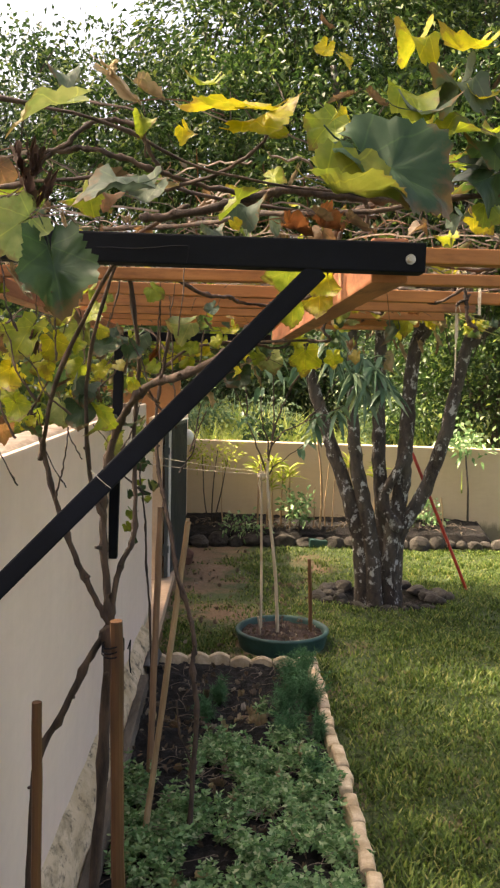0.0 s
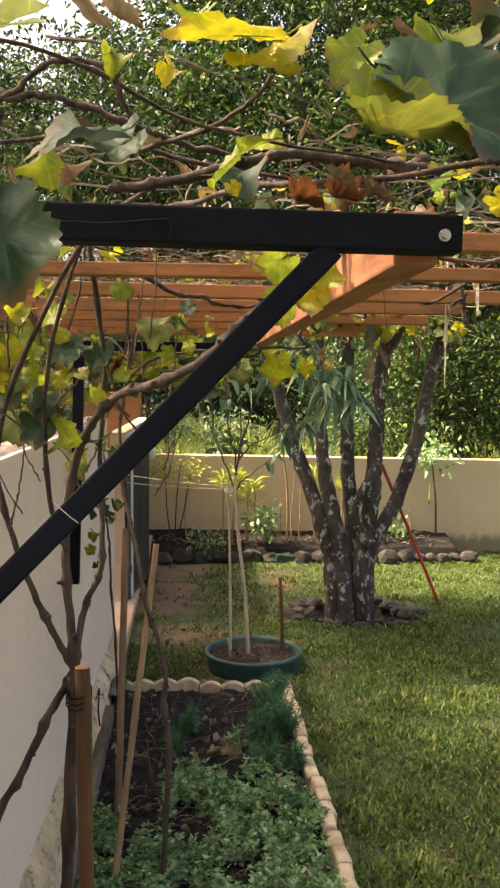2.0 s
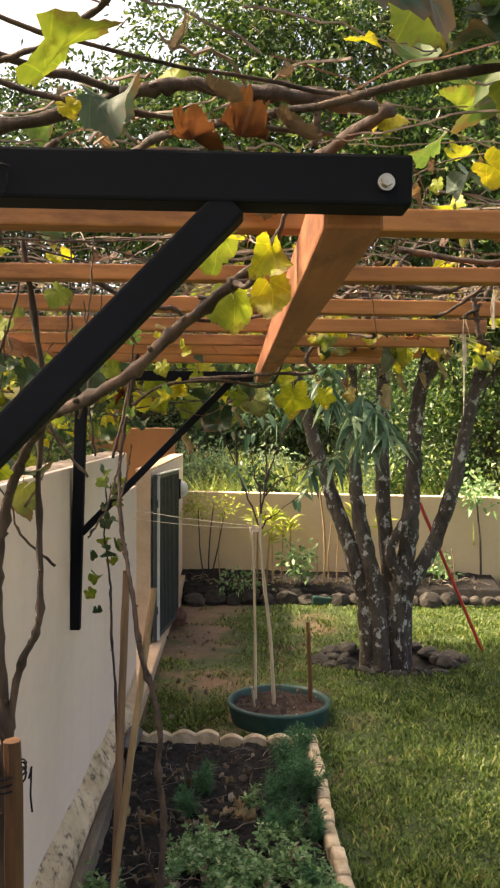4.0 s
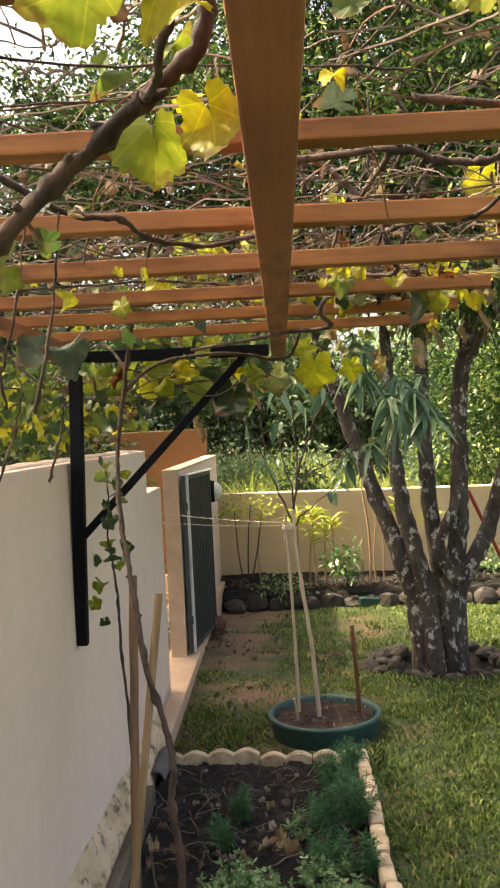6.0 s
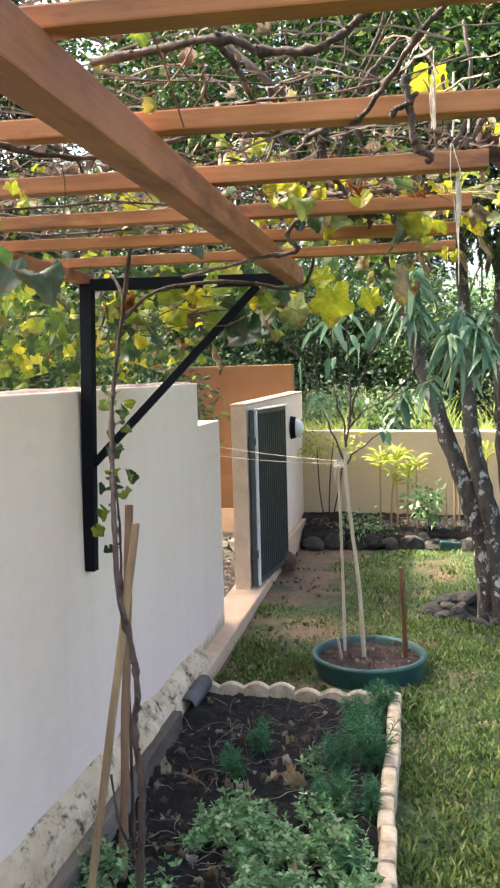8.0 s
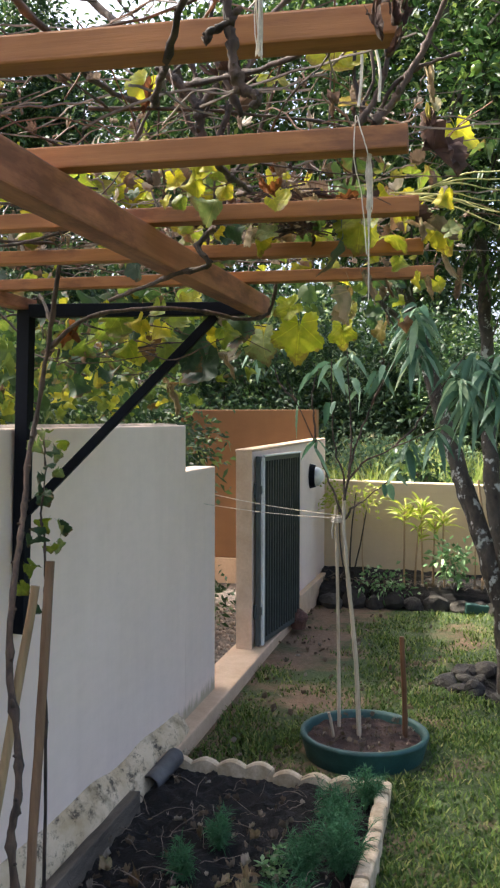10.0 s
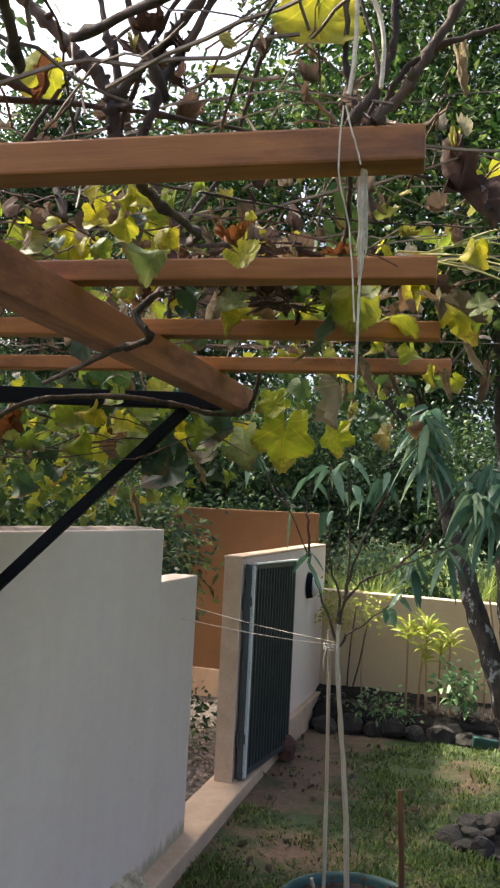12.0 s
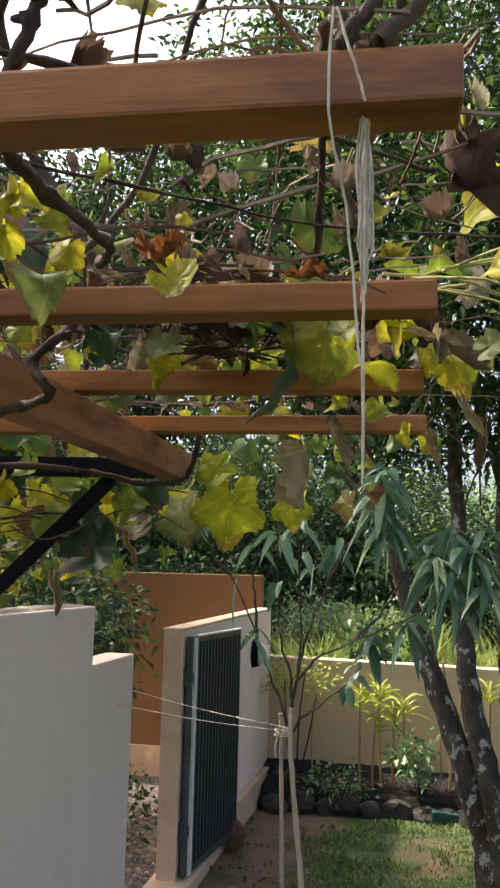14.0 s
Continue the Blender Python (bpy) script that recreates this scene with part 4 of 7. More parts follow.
for v in bm.verts:
    u = v.co - Vector((1.92, 7.76, 0.012))
    s = max(abs(u.x), abs(u.y))
    q = Vector((u.x, u.y, 0)).normalized() * s if s > 1e-6 else Vector((0, 0, 0))
    v.co = Vector((1.92 + q.x * 0.46, 7.75 + q.y * 0.35, 0.016 - 0.12 * max(0.0, min(1.0, 1.55 - 1.55 * s)) + 0.02 * noise.noise(Vector((q.x, q.y, 0)) * 5)))
part("soil", bm, M_SOIL, ring, "dark soil inside the ring")
border = thing("border_stones", (1.9, 9.95, 0.0), "row of rough stones edging the raised far border", "stones")
x = 0.16
k = 0
while x < 3.55:
    s = random.uniform(0.06, 0.12)
    x += s * 0.95
    piece("stone", STONES[k % 6], border, pose(x, 9.98 + 0.04 * math.sin(x * 2) + random.uniform(-0.03, 0.03) - 0.02 * x - 0.02, 0.05 + random.uniform(-0.02, 0.02), random.uniform(-15, 15), random.uniform(-15, 15), random.uniform(-40, 40)) @ Matrix.Diagonal((s * 1.1, s * 0.85, s * random.uniform(0.75, 1.0), 1)))
    x += s * 0.95
    k += 1
paint = bmesh.new()
box(paint, (-0.14, -0.06, -0.06), (0.14, 0.06, 0.06), 0.02)
teal_block = part("painted_block", paint, M_TYRE, border, "teal-painted block")
teal_block.matrix_basis = pose(1.590, 9.885, 0.055, 4, 5, 10) @ Matrix.Diagonal((0.85, 0.8, 0.75, 1.0))
bm = bmesh.new()
limb(bm, [(2.17, 7.9, 1.25), (2.45, 7.96, 0.63), (2.741, 8.03, -0.02)], 0.014, 0.014, 10, 3)
solid("red_pole", bm, M_RED, "red painted pole leaning against the tree", "pole", smooth=True)

# ---- grape vines ----


def grape_leaf(seed, curl, dry=0.0, n=44, levels=(0.5, 1.0), fold=0.0, lobes=0.0):
    """One lobed, toothed leaf, its stalk end at the origin, tip along +y, one long; fold closes it along the midrib."""
    rnd = random.Random(seed)
    bm = bmesh.new()
    depth = lobes or rnd.uniform(0.026, 0.058)
    rim = []
    for k in range(n):
        a = -math.pi / 2 + 2 * math.pi * (k + 0.5) / n
        th = a - math.pi / 2
        r = 0.44 + depth * math.cos(5 * th) + 0.02 * math.cos(th) + (0.014 if k % 2 else -0.014) + 0.012 * math.cos(13 * th) + rnd.uniform(-0.014, 0.014)
        if k in (0, n - 1):
            r *= 0.45
        elif k in (1, n - 2):
            r *= 0.85
        rim.append((a, r))
    fx, fy, tw = rnd.uniform(-1.0, 0.8), rnd.uniform(-0.6, 0.9), rnd.uniform(-0.8, 0.8)

    def shape(a, r):
        x, y = r * math.cos(a) * 1.05, r * 1.1 * math.sin(a)
        vein = 0.010 * abs(math.cos(2.5 * (a - math.pi / 2))) * (r / 0.4)
        z = curl * (fx * x * x * 1.6 + fy * y * y * 1.3 + tw * x * y * 1.6) - 0.12 * curl * abs(x) - vein
        z += 0.10 * noise.noise(Vector((x * 4, y * 4, seed * 3.1))) + 0.045 * noise.noise(Vector((x * 11, y * 11, seed * 5.3)))
        q = Vector((x, y + 0.4, z))
        if fold:
            q.z += fold * abs(x) * (1.0 - 0.45 * abs(x))
            q.x *= 1 / math.sqrt(1 + fold * fold)
        if dry:
            q.x = 0.40 * x * (1 - dry * abs(x) * 1.1) + 0.10 * noise.noise(Vector((y * 5, seed, 1.7)))
            q.y = 0.4 + y * (1 - 0.3 * dry * abs(y) * 1.6)
            q.z += dry * (abs(x) * 1.25 + 0.9 * y * y) + 0.2 * noise.noise(Vector((x * 8, y * 8, seed)))
        return q
    vc = bm.verts.new(shape(0, 0))
    rings = [[bm.verts.new(shape(a, r * f)) for a, r in rim] for f in levels]
    for k in range(n - 1):
        bm.faces.new((vc, rings[0][k], rings[0][k + 1]))
        for p, q in zip(rings, rings[1:]):
            bm.faces.new((p[k], q[k], q[k + 1], p[k + 1]))
    tube(bm, [(0, 0.36, shape(0, 0).z - 0.006), (0, 0.05, -0.01), (0.02, -0.06, 0.01), (0.06, -0.16, 0.08)], [0.007, 0.009, 0.008, 0.007], 5)
    return bm


SHAPES = {}
for key, mat in (("vine", M_VINE), ("yellow", M_YELLOW), ("lime", M_LIME), ("green", M_GREEN), ("grey", M_GREYLEAF), ("greylime", M_GREYLIME)):
    SHAPES[key] = [mesh_of("leaf", grape_leaf(s, 0.9 + 0.35 * s), mat, True) for s in range(5)]
for key, mat in (("pale_dry", M_PALEDRY), ("dark_dry", M_DARKDRY), ("rust", M_RUST)):
    SHAPES[key] = [mesh_of("leaf", grape_leaf(s + 40, 1.3, 0.7 + 0.12 * s), mat, True) for s in range(5)]
FINE = dict(n=64, levels=(0.3, 0.6, 0.85, 1.0))
SHAPES["broad"] = [mesh_of("leaf", grape_leaf(s + 60, 0.5, lobes=0.075, **FINE), M_BRIGHTLIME, True) for s in range(3)]
SHAPES["broad_yellow"] = [mesh_of("leaf", grape_leaf(s + 70, 0.4, **FINE), M_YELLOW, True) for s in range(3)]
SHAPES["folded_green"] = [mesh_of("leaf", grape_leaf(s + 80, 0.5, fold=0.35 + 0.3 * s, **FINE), M_GREEN, True) for s in range(2)]
SHAPES["folded_lime"] = [mesh_of("leaf", grape_leaf(s + 90, 0.5, fold=0.8 + 0.7 * s, **FINE), M_OLIVE, True) for s in range(2)]
SHAPES["dry"] = [mesh_of("leaf", grape_leaf(s + 20, 1.2, 0.8 + 0.1 * s), M_DRY, True) for s in range(5)]


def leaf_pose(at, tip, face, size):
    """at: the stalk end; tip: the way the leaf points; face: the way its upper side looks."""
    y = Vector(tip).normalized()
    z = Vector(face)
    z = (z - y * z.dot(y)).normalized()
    m = Matrix((y.cross(z), y, z)).transposed().to_4x4() @ Matrix.Diagonal((size, size, size, 1))
    m.translation = at
    return m


vine = thing("grape_vine", (0.31, 2.45, 0.0), "old grape vine with yellowing leaves trained over the pergola", "vine")
vine_far = thing("grape_vine", (0.43, 3.75, 0.0), "thin young grape vine climbing a stake to the pergola", "vine")


def cane(vine, r0, r1, *pts):
    """A knotted vine cane through the points."""
    bm = bmesh.new()
    line = curve_pts(pts, 7, 0.0016)
    radii = [(r0 + (r1 - r0) * i / max(len(line) - 1, 1)) * (random.uniform(1.22, 1.5) if i % 6 == 2 else random.uniform(0.9, 1.02)) for i in range(len(line))]
    tube(bm, line, radii, 8, 0.2)
    if r0 > 0.0045:
        for i in range(3, len(line) - 2, 5):
            d = Vector((random.gauss(0, 1), random.gauss(0, 1), random.uniform(-0.2, 1))).normalized()
            p = Vector(line[i])
            tube(bm, [p, p + d * radii[i] * 1.5, p + d * radii[i] * random.uniform(1.6, 2.3)], [radii[i] * 0.6, radii[i] * 0.45, radii[i] * 0.3], 5, 0.1)
    part("cane", bm, M_CANE, vine, smooth=True)


cane(vine, 0.0136, 0.0136, (0.27, 2.46, -0.02), (0.255, 2.46, 0.5), (0.28, 2.46, 0.95), (0.295, 2.46, 1.3))
cane(vine, 0.0105, 0.0081, (0.1, 2.45, -0.02), (0.1, 2.45, 0.55), (0.118, 2.45, 0.93), (0.177, 2.46, 1.07), (0.25, 2.46, 1.22), (0.295, 2.46, 1.3))
cane(vine, 0.0081, 0.0056, (0.295, 2.46, 1.3), (0.24, 2.46, 1.4), (0.189, 2.46, 1.52), (0.15, 2.45, 1.66), (0.128, 2.45, 1.76), (0.11, 2.43, 1.82))
cane(vine, 0.0100, 0.0078, (0.295, 2.46, 1.3), (0.28, 2.46, 1.47), (0.277, 2.46, 1.6), (0.295, 2.45, 1.72), (0.335, 2.42, 1.82), (0.40, 2.3, 1.885), (0.47, 2.18, 1.905), (0.555, 2.11, 1.945), (0.612, 2.12, 2.0), (0.67, 2.12, 2.048), (0.712, 2.12, 2.082), (0.755, 2.11, 2.12), (0.768, 2.09, 2.17), (0.80, 2.02, 2.21), (0.88, 1.9, 2.24))
cane(vine, 0.0042, 0.0030, (0.70, 2.12, 2.075), (0.72, 2.05, 2.06), (0.735, 2.0, 2.075), (0.76, 1.97, 2.12), (0.77, 1.95, 2.17))
cane(vine, 0.0074, 0.0050, (0.295, 2.46, 1.3), (0.315, 2.46, 1.43), (0.345, 2.46, 1.5), (0.355, 2.46, 1.56), (0.35, 2.46, 1.78), (0.36, 2.45, 1.95), (0.33, 2.42, 2.2))
cane(vine, 0.0062, 0.0037, (0.28, 2.46, 1.55), (0.25, 2.4, 1.7), (0.27, 2.3, 1.95), (0.36, 2.2, 2.2))
cane(vine, 0.0056, 0.0037, (0.128, 2.45, 1.7), (0.2, 2.3, 1.9), (0.36, 2.1, 2.14), (0.5, 1.9, 2.2))
cane(vine_far, 0.0112, 0.0070, (0.44, 3.75, -0.02), (0.455, 3.75, 0.3), (0.467, 3.76, 0.57), (0.446, 3.77, 0.74), (0.454, 3.79, 0.82), (0.426, 3.84, 0.95), (0.373, 3.9, 1.09), (0.34, 3.97, 1.25), (0.295, 4.1, 1.40), (0.27, 4.17, 1.49), (0.257, 4.22, 1.62), (0.252, 4.28, 1.74), (0.28, 4.3, 1.95), (0.33, 4.28, 2.2))
cane(vine_far, 0.0059, 0.0026, (0.25, 4.3, 0.0), (0.225, 4.38, 0.72), (0.20, 4.42, 0.99), (0.19, 4.45, 1.21), (0.17, 4.48, 1.34), (0.160, 4.48, 1.42), (0.165, 4.5, 1.54), (0.16, 4.5, 1.67))
cane(vine_far, 0.0053, 0.0033, (0.455, 3.75, 0.35), (0.405, 3.74, 0.47), (0.388, 3.73, 0.62))
cane(vine_far, 0.0066, 0.0059, (0.272, 4.3, 1.92), (0.40, 4.32, 2.02), (0.6, 4.40, 2.05), (0.72, 4.5, 2.045), (0.79, 4.6, 2.035), (0.86, 4.66, 2.06), (0.90, 4.6, 2.16))
cane(vine, 0.0065, 0.0050, (0.961, 3.74, 2.163), (0.952, 3.74, 2.134), (0.925, 3.7, 2.085), (0.951, 3.694, 2.044), (0.86, 3.783, 2.044), (0.733, 3.927, 2.044), (0.532, 4.159, 2.044))
cane(vine_far, 0.0053, 0.0033, (0.29, 4.3, 2.0), (0.2, 4.4, 2.1), (0.05, 4.7, 2.1), (-0.2, 5.2, 2.05))
for k in range(16):
    x, y, z = random.uniform(-0.15, 0.5), random.uniform(4.62, 5.0), random.uniform(1.9, 2.14)
    cane(vine_far, random.uniform(0.0018, 0.0036), 0.0014, (x, y, z), (x + 0.12, y + random.uniform(-0.05, 0.05), z + random.uniform(-0.04, 0.05)), (x + 0.27, y + random.uniform(-0.08, 0.08), z + random.uniform(-0.05, 0.07)), (x + 0.42, y, min(z + random.uniform(-0.06, 0.08), 2.2)))
# canes lying over the slats
cane(vine, 0.0078, 0.0060, (0.975, 3.70, 2.14), (0.997, 3.694, 2.171), (0.990, 3.70, 2.205), (0.967, 3.709, 2.242), (0.93, 3.71, 2.305), (0.90, 3.70, 2.36), (0.90, 3.6, 2.48))
cane(vine, 0.0040, 0.0027, (0.99, 3.66, 2.19), (1.06, 3.68, 2.3), (1.14, 3.6, 2.45), (1.25, 3.5, 2.62))
cane(vine, 0.0060, 0.0046, (0.80, 2.66, 2.172), (0.985, 2.60, 2.166), (1.05, 2.60, 2.146), (1.117, 2.59, 2.138), (1.165, 2.585, 2.16), (1.24, 2.55, 2.20), (1.42, 2.45, 2.27))
cane(vine, 0.0054, 0.0038, (0.985, 2.60, 2.168), (0.987, 2.72, 2.178), (0.98, 2.86, 2.19), (0.965, 3.1, 2.195), (0.95, 3.3, 2.24))
cane(vine, 0.0050, 0.0038, (1.04, 3.12, 2.165), (1.10, 2.99, 2.152), (1.155, 2.859, 2.122), (1.208, 2.768, 2.155), (1.262, 2.70, 2.20), (1.36, 2.62, 2.25))
cane(vine, 0.0055, 0.0040, (0.40, 2.62, 2.172), (0.50, 2.66, 2.118), (0.575, 2.70, 2.112), (0.60, 2.84, 2.112), (0.70, 2.93, 2.114), (0.85, 3.05, 2.17))
cane(vine, 0.0059, 0.0040, (1.0, 2.5, 2.2), (1.15, 2.47, 2.17), (1.25, 2.52, 2.2), (1.45, 2.45, 2.28))
cane(vine, 0.0049, 0.0032, (0.3, 2.3, 2.22), (0.5, 2.1, 2.2), (0.62, 1.8, 2.17), (0.75, 1.66, 2.15), (0.95, 1.6, 2.17), (1.2, 1.7, 2.2))
cane(vine, 0.0036, 0.0027, (0.2, 1.75, 2.19), (0.4, 1.7, 2.2), (0.6, 1.72, 2.17), (0.8, 1.75, 2.16))
cane(vine, 0.0027, 0.0018, (0.25, 1.5, 2.26), (0.42, 1.55, 2.235), (0.55, 1.6, 2.19), (0.8, 1.7, 2.18))
cane(vine, 0.0018, 0.0014, (0.38, 1.6, 2.28), (0.45, 1.55, 2.25), (0.46, 1.57, 2.2))
cane(vine, 0.0056, 0.0042, (1.335, 3.27, 2.165), (1.363, 3.28, 2.20), (1.385, 3.28, 2.235), (1.415, 3.28, 2.285), (1.45, 3.25, 2.36))
cane(vine, 0.0048, 0.0036, (1.312, 3.27, 2.165), (1.335, 3.28, 2.205), (1.350, 3.28, 2.245), (1.352, 3.28, 2.32), (1.34, 3.3, 2.42))
cane(vine, 0.0036, 0.0028, (1.340, 3.28, 2.168), (1.316, 3.29, 2.19), (1.305, 3.29, 2.23), (1.30, 3.3, 2.32))
cane(vine, 0.0036, 0.0028, (1.33, 3.29, 2.17), (1.362, 3.29, 2.225), (1.40, 3.29, 2.25), (1.46, 3.3, 2.27))
cane(vine, 0.0044, 0.0030, (1.09, 3.12, 2.19), (1.18, 3.06, 2.172), (1.27, 3.0, 2.165), (1.35, 2.93, 2.17))
cane(vine, 0.0040, 0.0032, (1.26, 3.62, 2.17), (1.28, 3.5, 2.24), (1.3, 3.3, 2.2))
for k in range(62):
    x, y, a = random.uniform(-0.1, 1.3), random.uniform(2.2, 4.7), random.uniform(0, 6.28)
    pts, z = [], random.uniform(2.165, 2.26)
    for s in range(random.randint(4, 7)):
        pts.append((x, y, z))
        a += random.uniform(-0.4, 0.4)
        x, y, z = x + 0.2 * math.cos(a), y + 0.2 * math.sin(a), min(max(z + random.uniform(-0.03, 0.035), 2.168), 2.33)
        if not (-0.3 < x < 1.5 and 1.9 < y < 5.0):
            break
    if len(pts) > 2:
        r = random.uniform(0.002, 0.0065 if y > 3.6 else 0.0035)
        if 2.5 < pts[0][1] < 3.4 and k % 2:
            continue
        cane(vine, r * 0.72, r * 0.43, *pts)
# dark forked stem and shoots standing on the fourth slat
cane(vine, 0.0082, 0.0066, (1.061, 3.29, 2.160), (1.058, 3.28, 2.197), (1.056, 3.28, 2.219), (1.033, 3.28, 2.248), (1.010, 3.28, 2.269), (0.986, 3.28, 2.294), (0.94, 3.28, 2.34), (0.86, 3.3, 2.42))
cane(vine, 0.0062, 0.0044, (1.058, 3.28, 2.212), (1.077, 3.28, 2.236), (1.097, 3.28, 2.256), (1.12, 3.28, 2.280), (1.16, 3.28, 2.33), (1.22, 3.3, 2.40))
cane(vine, 0.0046, 0.0034, (1.060, 3.29, 2.222), (1.053, 3.29, 2.257), (1.042, 3.29, 2.288), (1.02, 3.3, 2.36))
cane(vine, 0.0054, 0.0040, (1.090, 3.28, 2.160), (1.106, 3.28, 2.204), (1.116, 3.28, 2.236), (1.130, 3.28, 2.256), (1.142, 3.28, 2.277), (1.18, 3.29, 2.36))
cane(vine, 0.0060, 0.0048, (1.072, 3.31, 2.155), (1.079, 3.32, 2.136), (1.090, 3.36, 2.125), (1.085, 3.5, 2.14), (1.03, 3.62, 2.165))
# dead dark shoot hooked over the third slat
cane(vine, 0.0062, 0.0048, (1.227, 2.825, 2.171), (1.231, 2.825, 2.142), (1.236, 2.825, 2.109), (1.239, 2.825, 2.076), (1.244, 2.825, 2.057))
cane(vine, 0.005, 0.003, (1.206, 2.822, 2.114), (1.218, 2.822, 2.126), (1.234, 2.822, 2.131), (1.24, 2.822, 2.144))
cane(vine, 0.006, 0.004, (1.239, 2.822, 2.079), (1.251, 2.822, 2.06), (1.263, 2.822, 2.05), (1.259, 2.822, 2.043))
# bare dark shoots rising over the far slats
for k in range(9):
    x, y = random.uniform(0.75, 1.4), random.uniform(3.2, 4.2)
    dx, dy = random.uniform(-0.25, 0.2), random.uniform(-0.1, 0.25)
    cane(vine, random.uniform(0.003, 0.006), 0.0018, (x, y, 2.17), (x + dx * 0.3, y + dy * 0.3, 2.28), (x + dx * 0.5 + 0.04, y + dy * 0.6, 2.38), (x + dx, y + dy, random.uniform(2.48, 2.65)))
# thatch of thin dead twigs
bm = bmesh.new()
for k in range(430):
    p = Vector((random.uniform(-0.2, 1.4), random.uniform(1.75, 4.75), random.uniform(2.165, 2.24 + 0.10 * random.random())))
    a = random.uniform(0, 6.28)
    d = Vector((math.cos(a), math.sin(a) * 0.6, random.gauss(0, 0.12))) * random.uniform(0.12, 0.42)
    if p.z + d.z < 2.165:
        d.z = 0.01
    r = random.uniform(0.0011, 0.0028)
    tube(bm, curve_pts([p, p + d * 0.35 + Vector((0, 0, random.uniform(0, 0.03))), p + d * 0.7, p + d], 3, 0.004), [r * (1 - 0.04 * i) for i in range(10)], 4)
tagged(part("twig_thatch", bm, M_TWIG, vine, "thin pale dead twigs"), kind="stuff")
bm = bmesh.new()
for k in range(240):
    p = Vector((random.uniform(-0.3, 1.45), random.uniform(1.7, 5.0), random.uniform(2.16, 2.36)))
    d = Vector((random.gauss(0, 1), random.gauss(0, 1), random.gauss(0, 0.4))).normalized()
    tube(bm, curve_pts([p, p + d * 0.09 + Vector((0, 0, 0.02)), p + d * 0.2 + Vector((0, 0, random.uniform(-0.04, 0.03)))], 3, 0.004), 0.0014, 4)
tagged(part("tendril_tangle", bm, M_BAMBOO, vine, "dry pale tendrils"), kind="stuff")


def hang(vine, kind, k, at, tip, face, size):
    m = leaf_pose(at, tip, face, size)
    piece("leaf", SHAPES[kind][k], vine, m @ Matrix.Diagonal((0.62, 1, 0.45, 1)) if kind in ("dry", "pale_dry") else m)


# leaves over the first arm
hang(vine, 'broad_yellow', 0, (0.575, 1.50, 2.222), (0.92, -0.12, 0.34), (-0.3, -0.42, 0.85), 0.098)
hang(vine, 'broad_yellow', 1, (0.622, 1.48, 2.243), (-1.0, 0.1, 0.02), (0, -0.24, 1), 0.128)
hang(vine, 'yellow', 1, (0.623, 1.5, 2.231), (0.49, -0.15, -0.87), (0.2, -0.8, 0.5), 0.033)
hang(vine, 'yellow', 2, (0.507, 1.52, 2.229), (0.78, -0.15, -0.62), (0, -0.85, 0.45), 0.029)
hang(vine, 'lime', 1, (0.559, 1.6, 2.308), (-1.0, -0.15, -0.08), (0, -0.35, 0.9), 0.056)
hang(vine, 'lime', 4, (0.45, 1.55, 2.252), (0.72, -0.15, -0.69), (0, -0.8, 0.5), 0.033)
hang(vine, 'yellow', 4, (0.853, 1.62, 2.385), (-0.98, -0.15, -0.2), (0.1, -0.5, 0.9), 0.062)
hang(vine, 'yellow', 1, (0.931, 1.6, 2.366), (-1.0, -0.15, -0.07), (0, -0.2, 1), 0.085)
hang(vine, 'yellow', 1, (0.705, 1.6, 2.366), (-0.56, -0.15, -0.83), (0, -0.85, 0.45), 0.030)
hang(vine, 'yellow', 0, (0.719, 1.6, 2.354), (0.62, -0.15, -0.78), (0, -0.35, 0.9), 0.029)
hang(vine, 'dry', 3, (0.689, 1.62, 2.407), (0.74, -0.15, -0.68), (0, -0.85, 0.45), 0.039)
hang(vine, 'lime', 0, (0.865, 1.65, 2.407), (0.68, -0.15, -0.73), (0, -0.85, 0.45), 0.022)
hang(vine, 'pale_dry', 1, (0.409, 1.5, 2.299), (0.7, -0.15, -0.71), (-0.5, -0.8, 0.1), 0.097)
hang(vine, 'pale_dry', 3, (0.445, 1.52, 2.284), (0.78, -0.15, -0.63), (0.2, -0.7, 0.6), 0.067)
hang(vine, 'pale_dry', 4, (0.424, 1.5, 2.305), (-0.33, -0.15, -0.94), (0.8, -0.6, 0.1), 0.041)
hang(vine, 'greylime', 0, (0.397, 1.45, 2.247), (-0.91, -0.15, -0.41), (0, -0.2, 1), 0.111)
hang(vine, 'grey', 2, (0.382, 1.5, 2.285), (-0.98, -0.15, -0.17), (0, -0.35, 0.9), 0.039)
hang(vine, 'dry', 0, (0.74, 1.58, 2.294), (-0.91, -0.15, -0.41), (0.2, -0.7, 0.6), 0.050)
hang(vine, 'dry', 2, (0.749, 1.57, 2.294), (0.74, -0.15, -0.68), (0.3, -0.8, 0.3), 0.050)
hang(vine, 'yellow', 3, (0.716, 1.58, 2.277), (0.06, -0.15, -1.0), (0, -0.85, 0.45), 0.040)
hang(vine, 'lime', 2, (0.794, 1.62, 2.305), (1.0, -0.15, -0.01), (0, -0.14, 1), 0.091)
hang(vine, 'grey', 1, (0.795, 1.58, 2.278), (0.98, -0.15, -0.2), (0, -0.35, 0.9), 0.087)
hang(vine, 'grey', 4, (0.915, 1.6, 2.326), (-0.92, -0.15, -0.38), (0.2, -0.3, 0.9), 0.077)
hang(vine, 'yellow', 1, (0.892, 1.6, 2.304), (0.97, -0.15, -0.26), (0, -0.35, 0.9), 0.053)
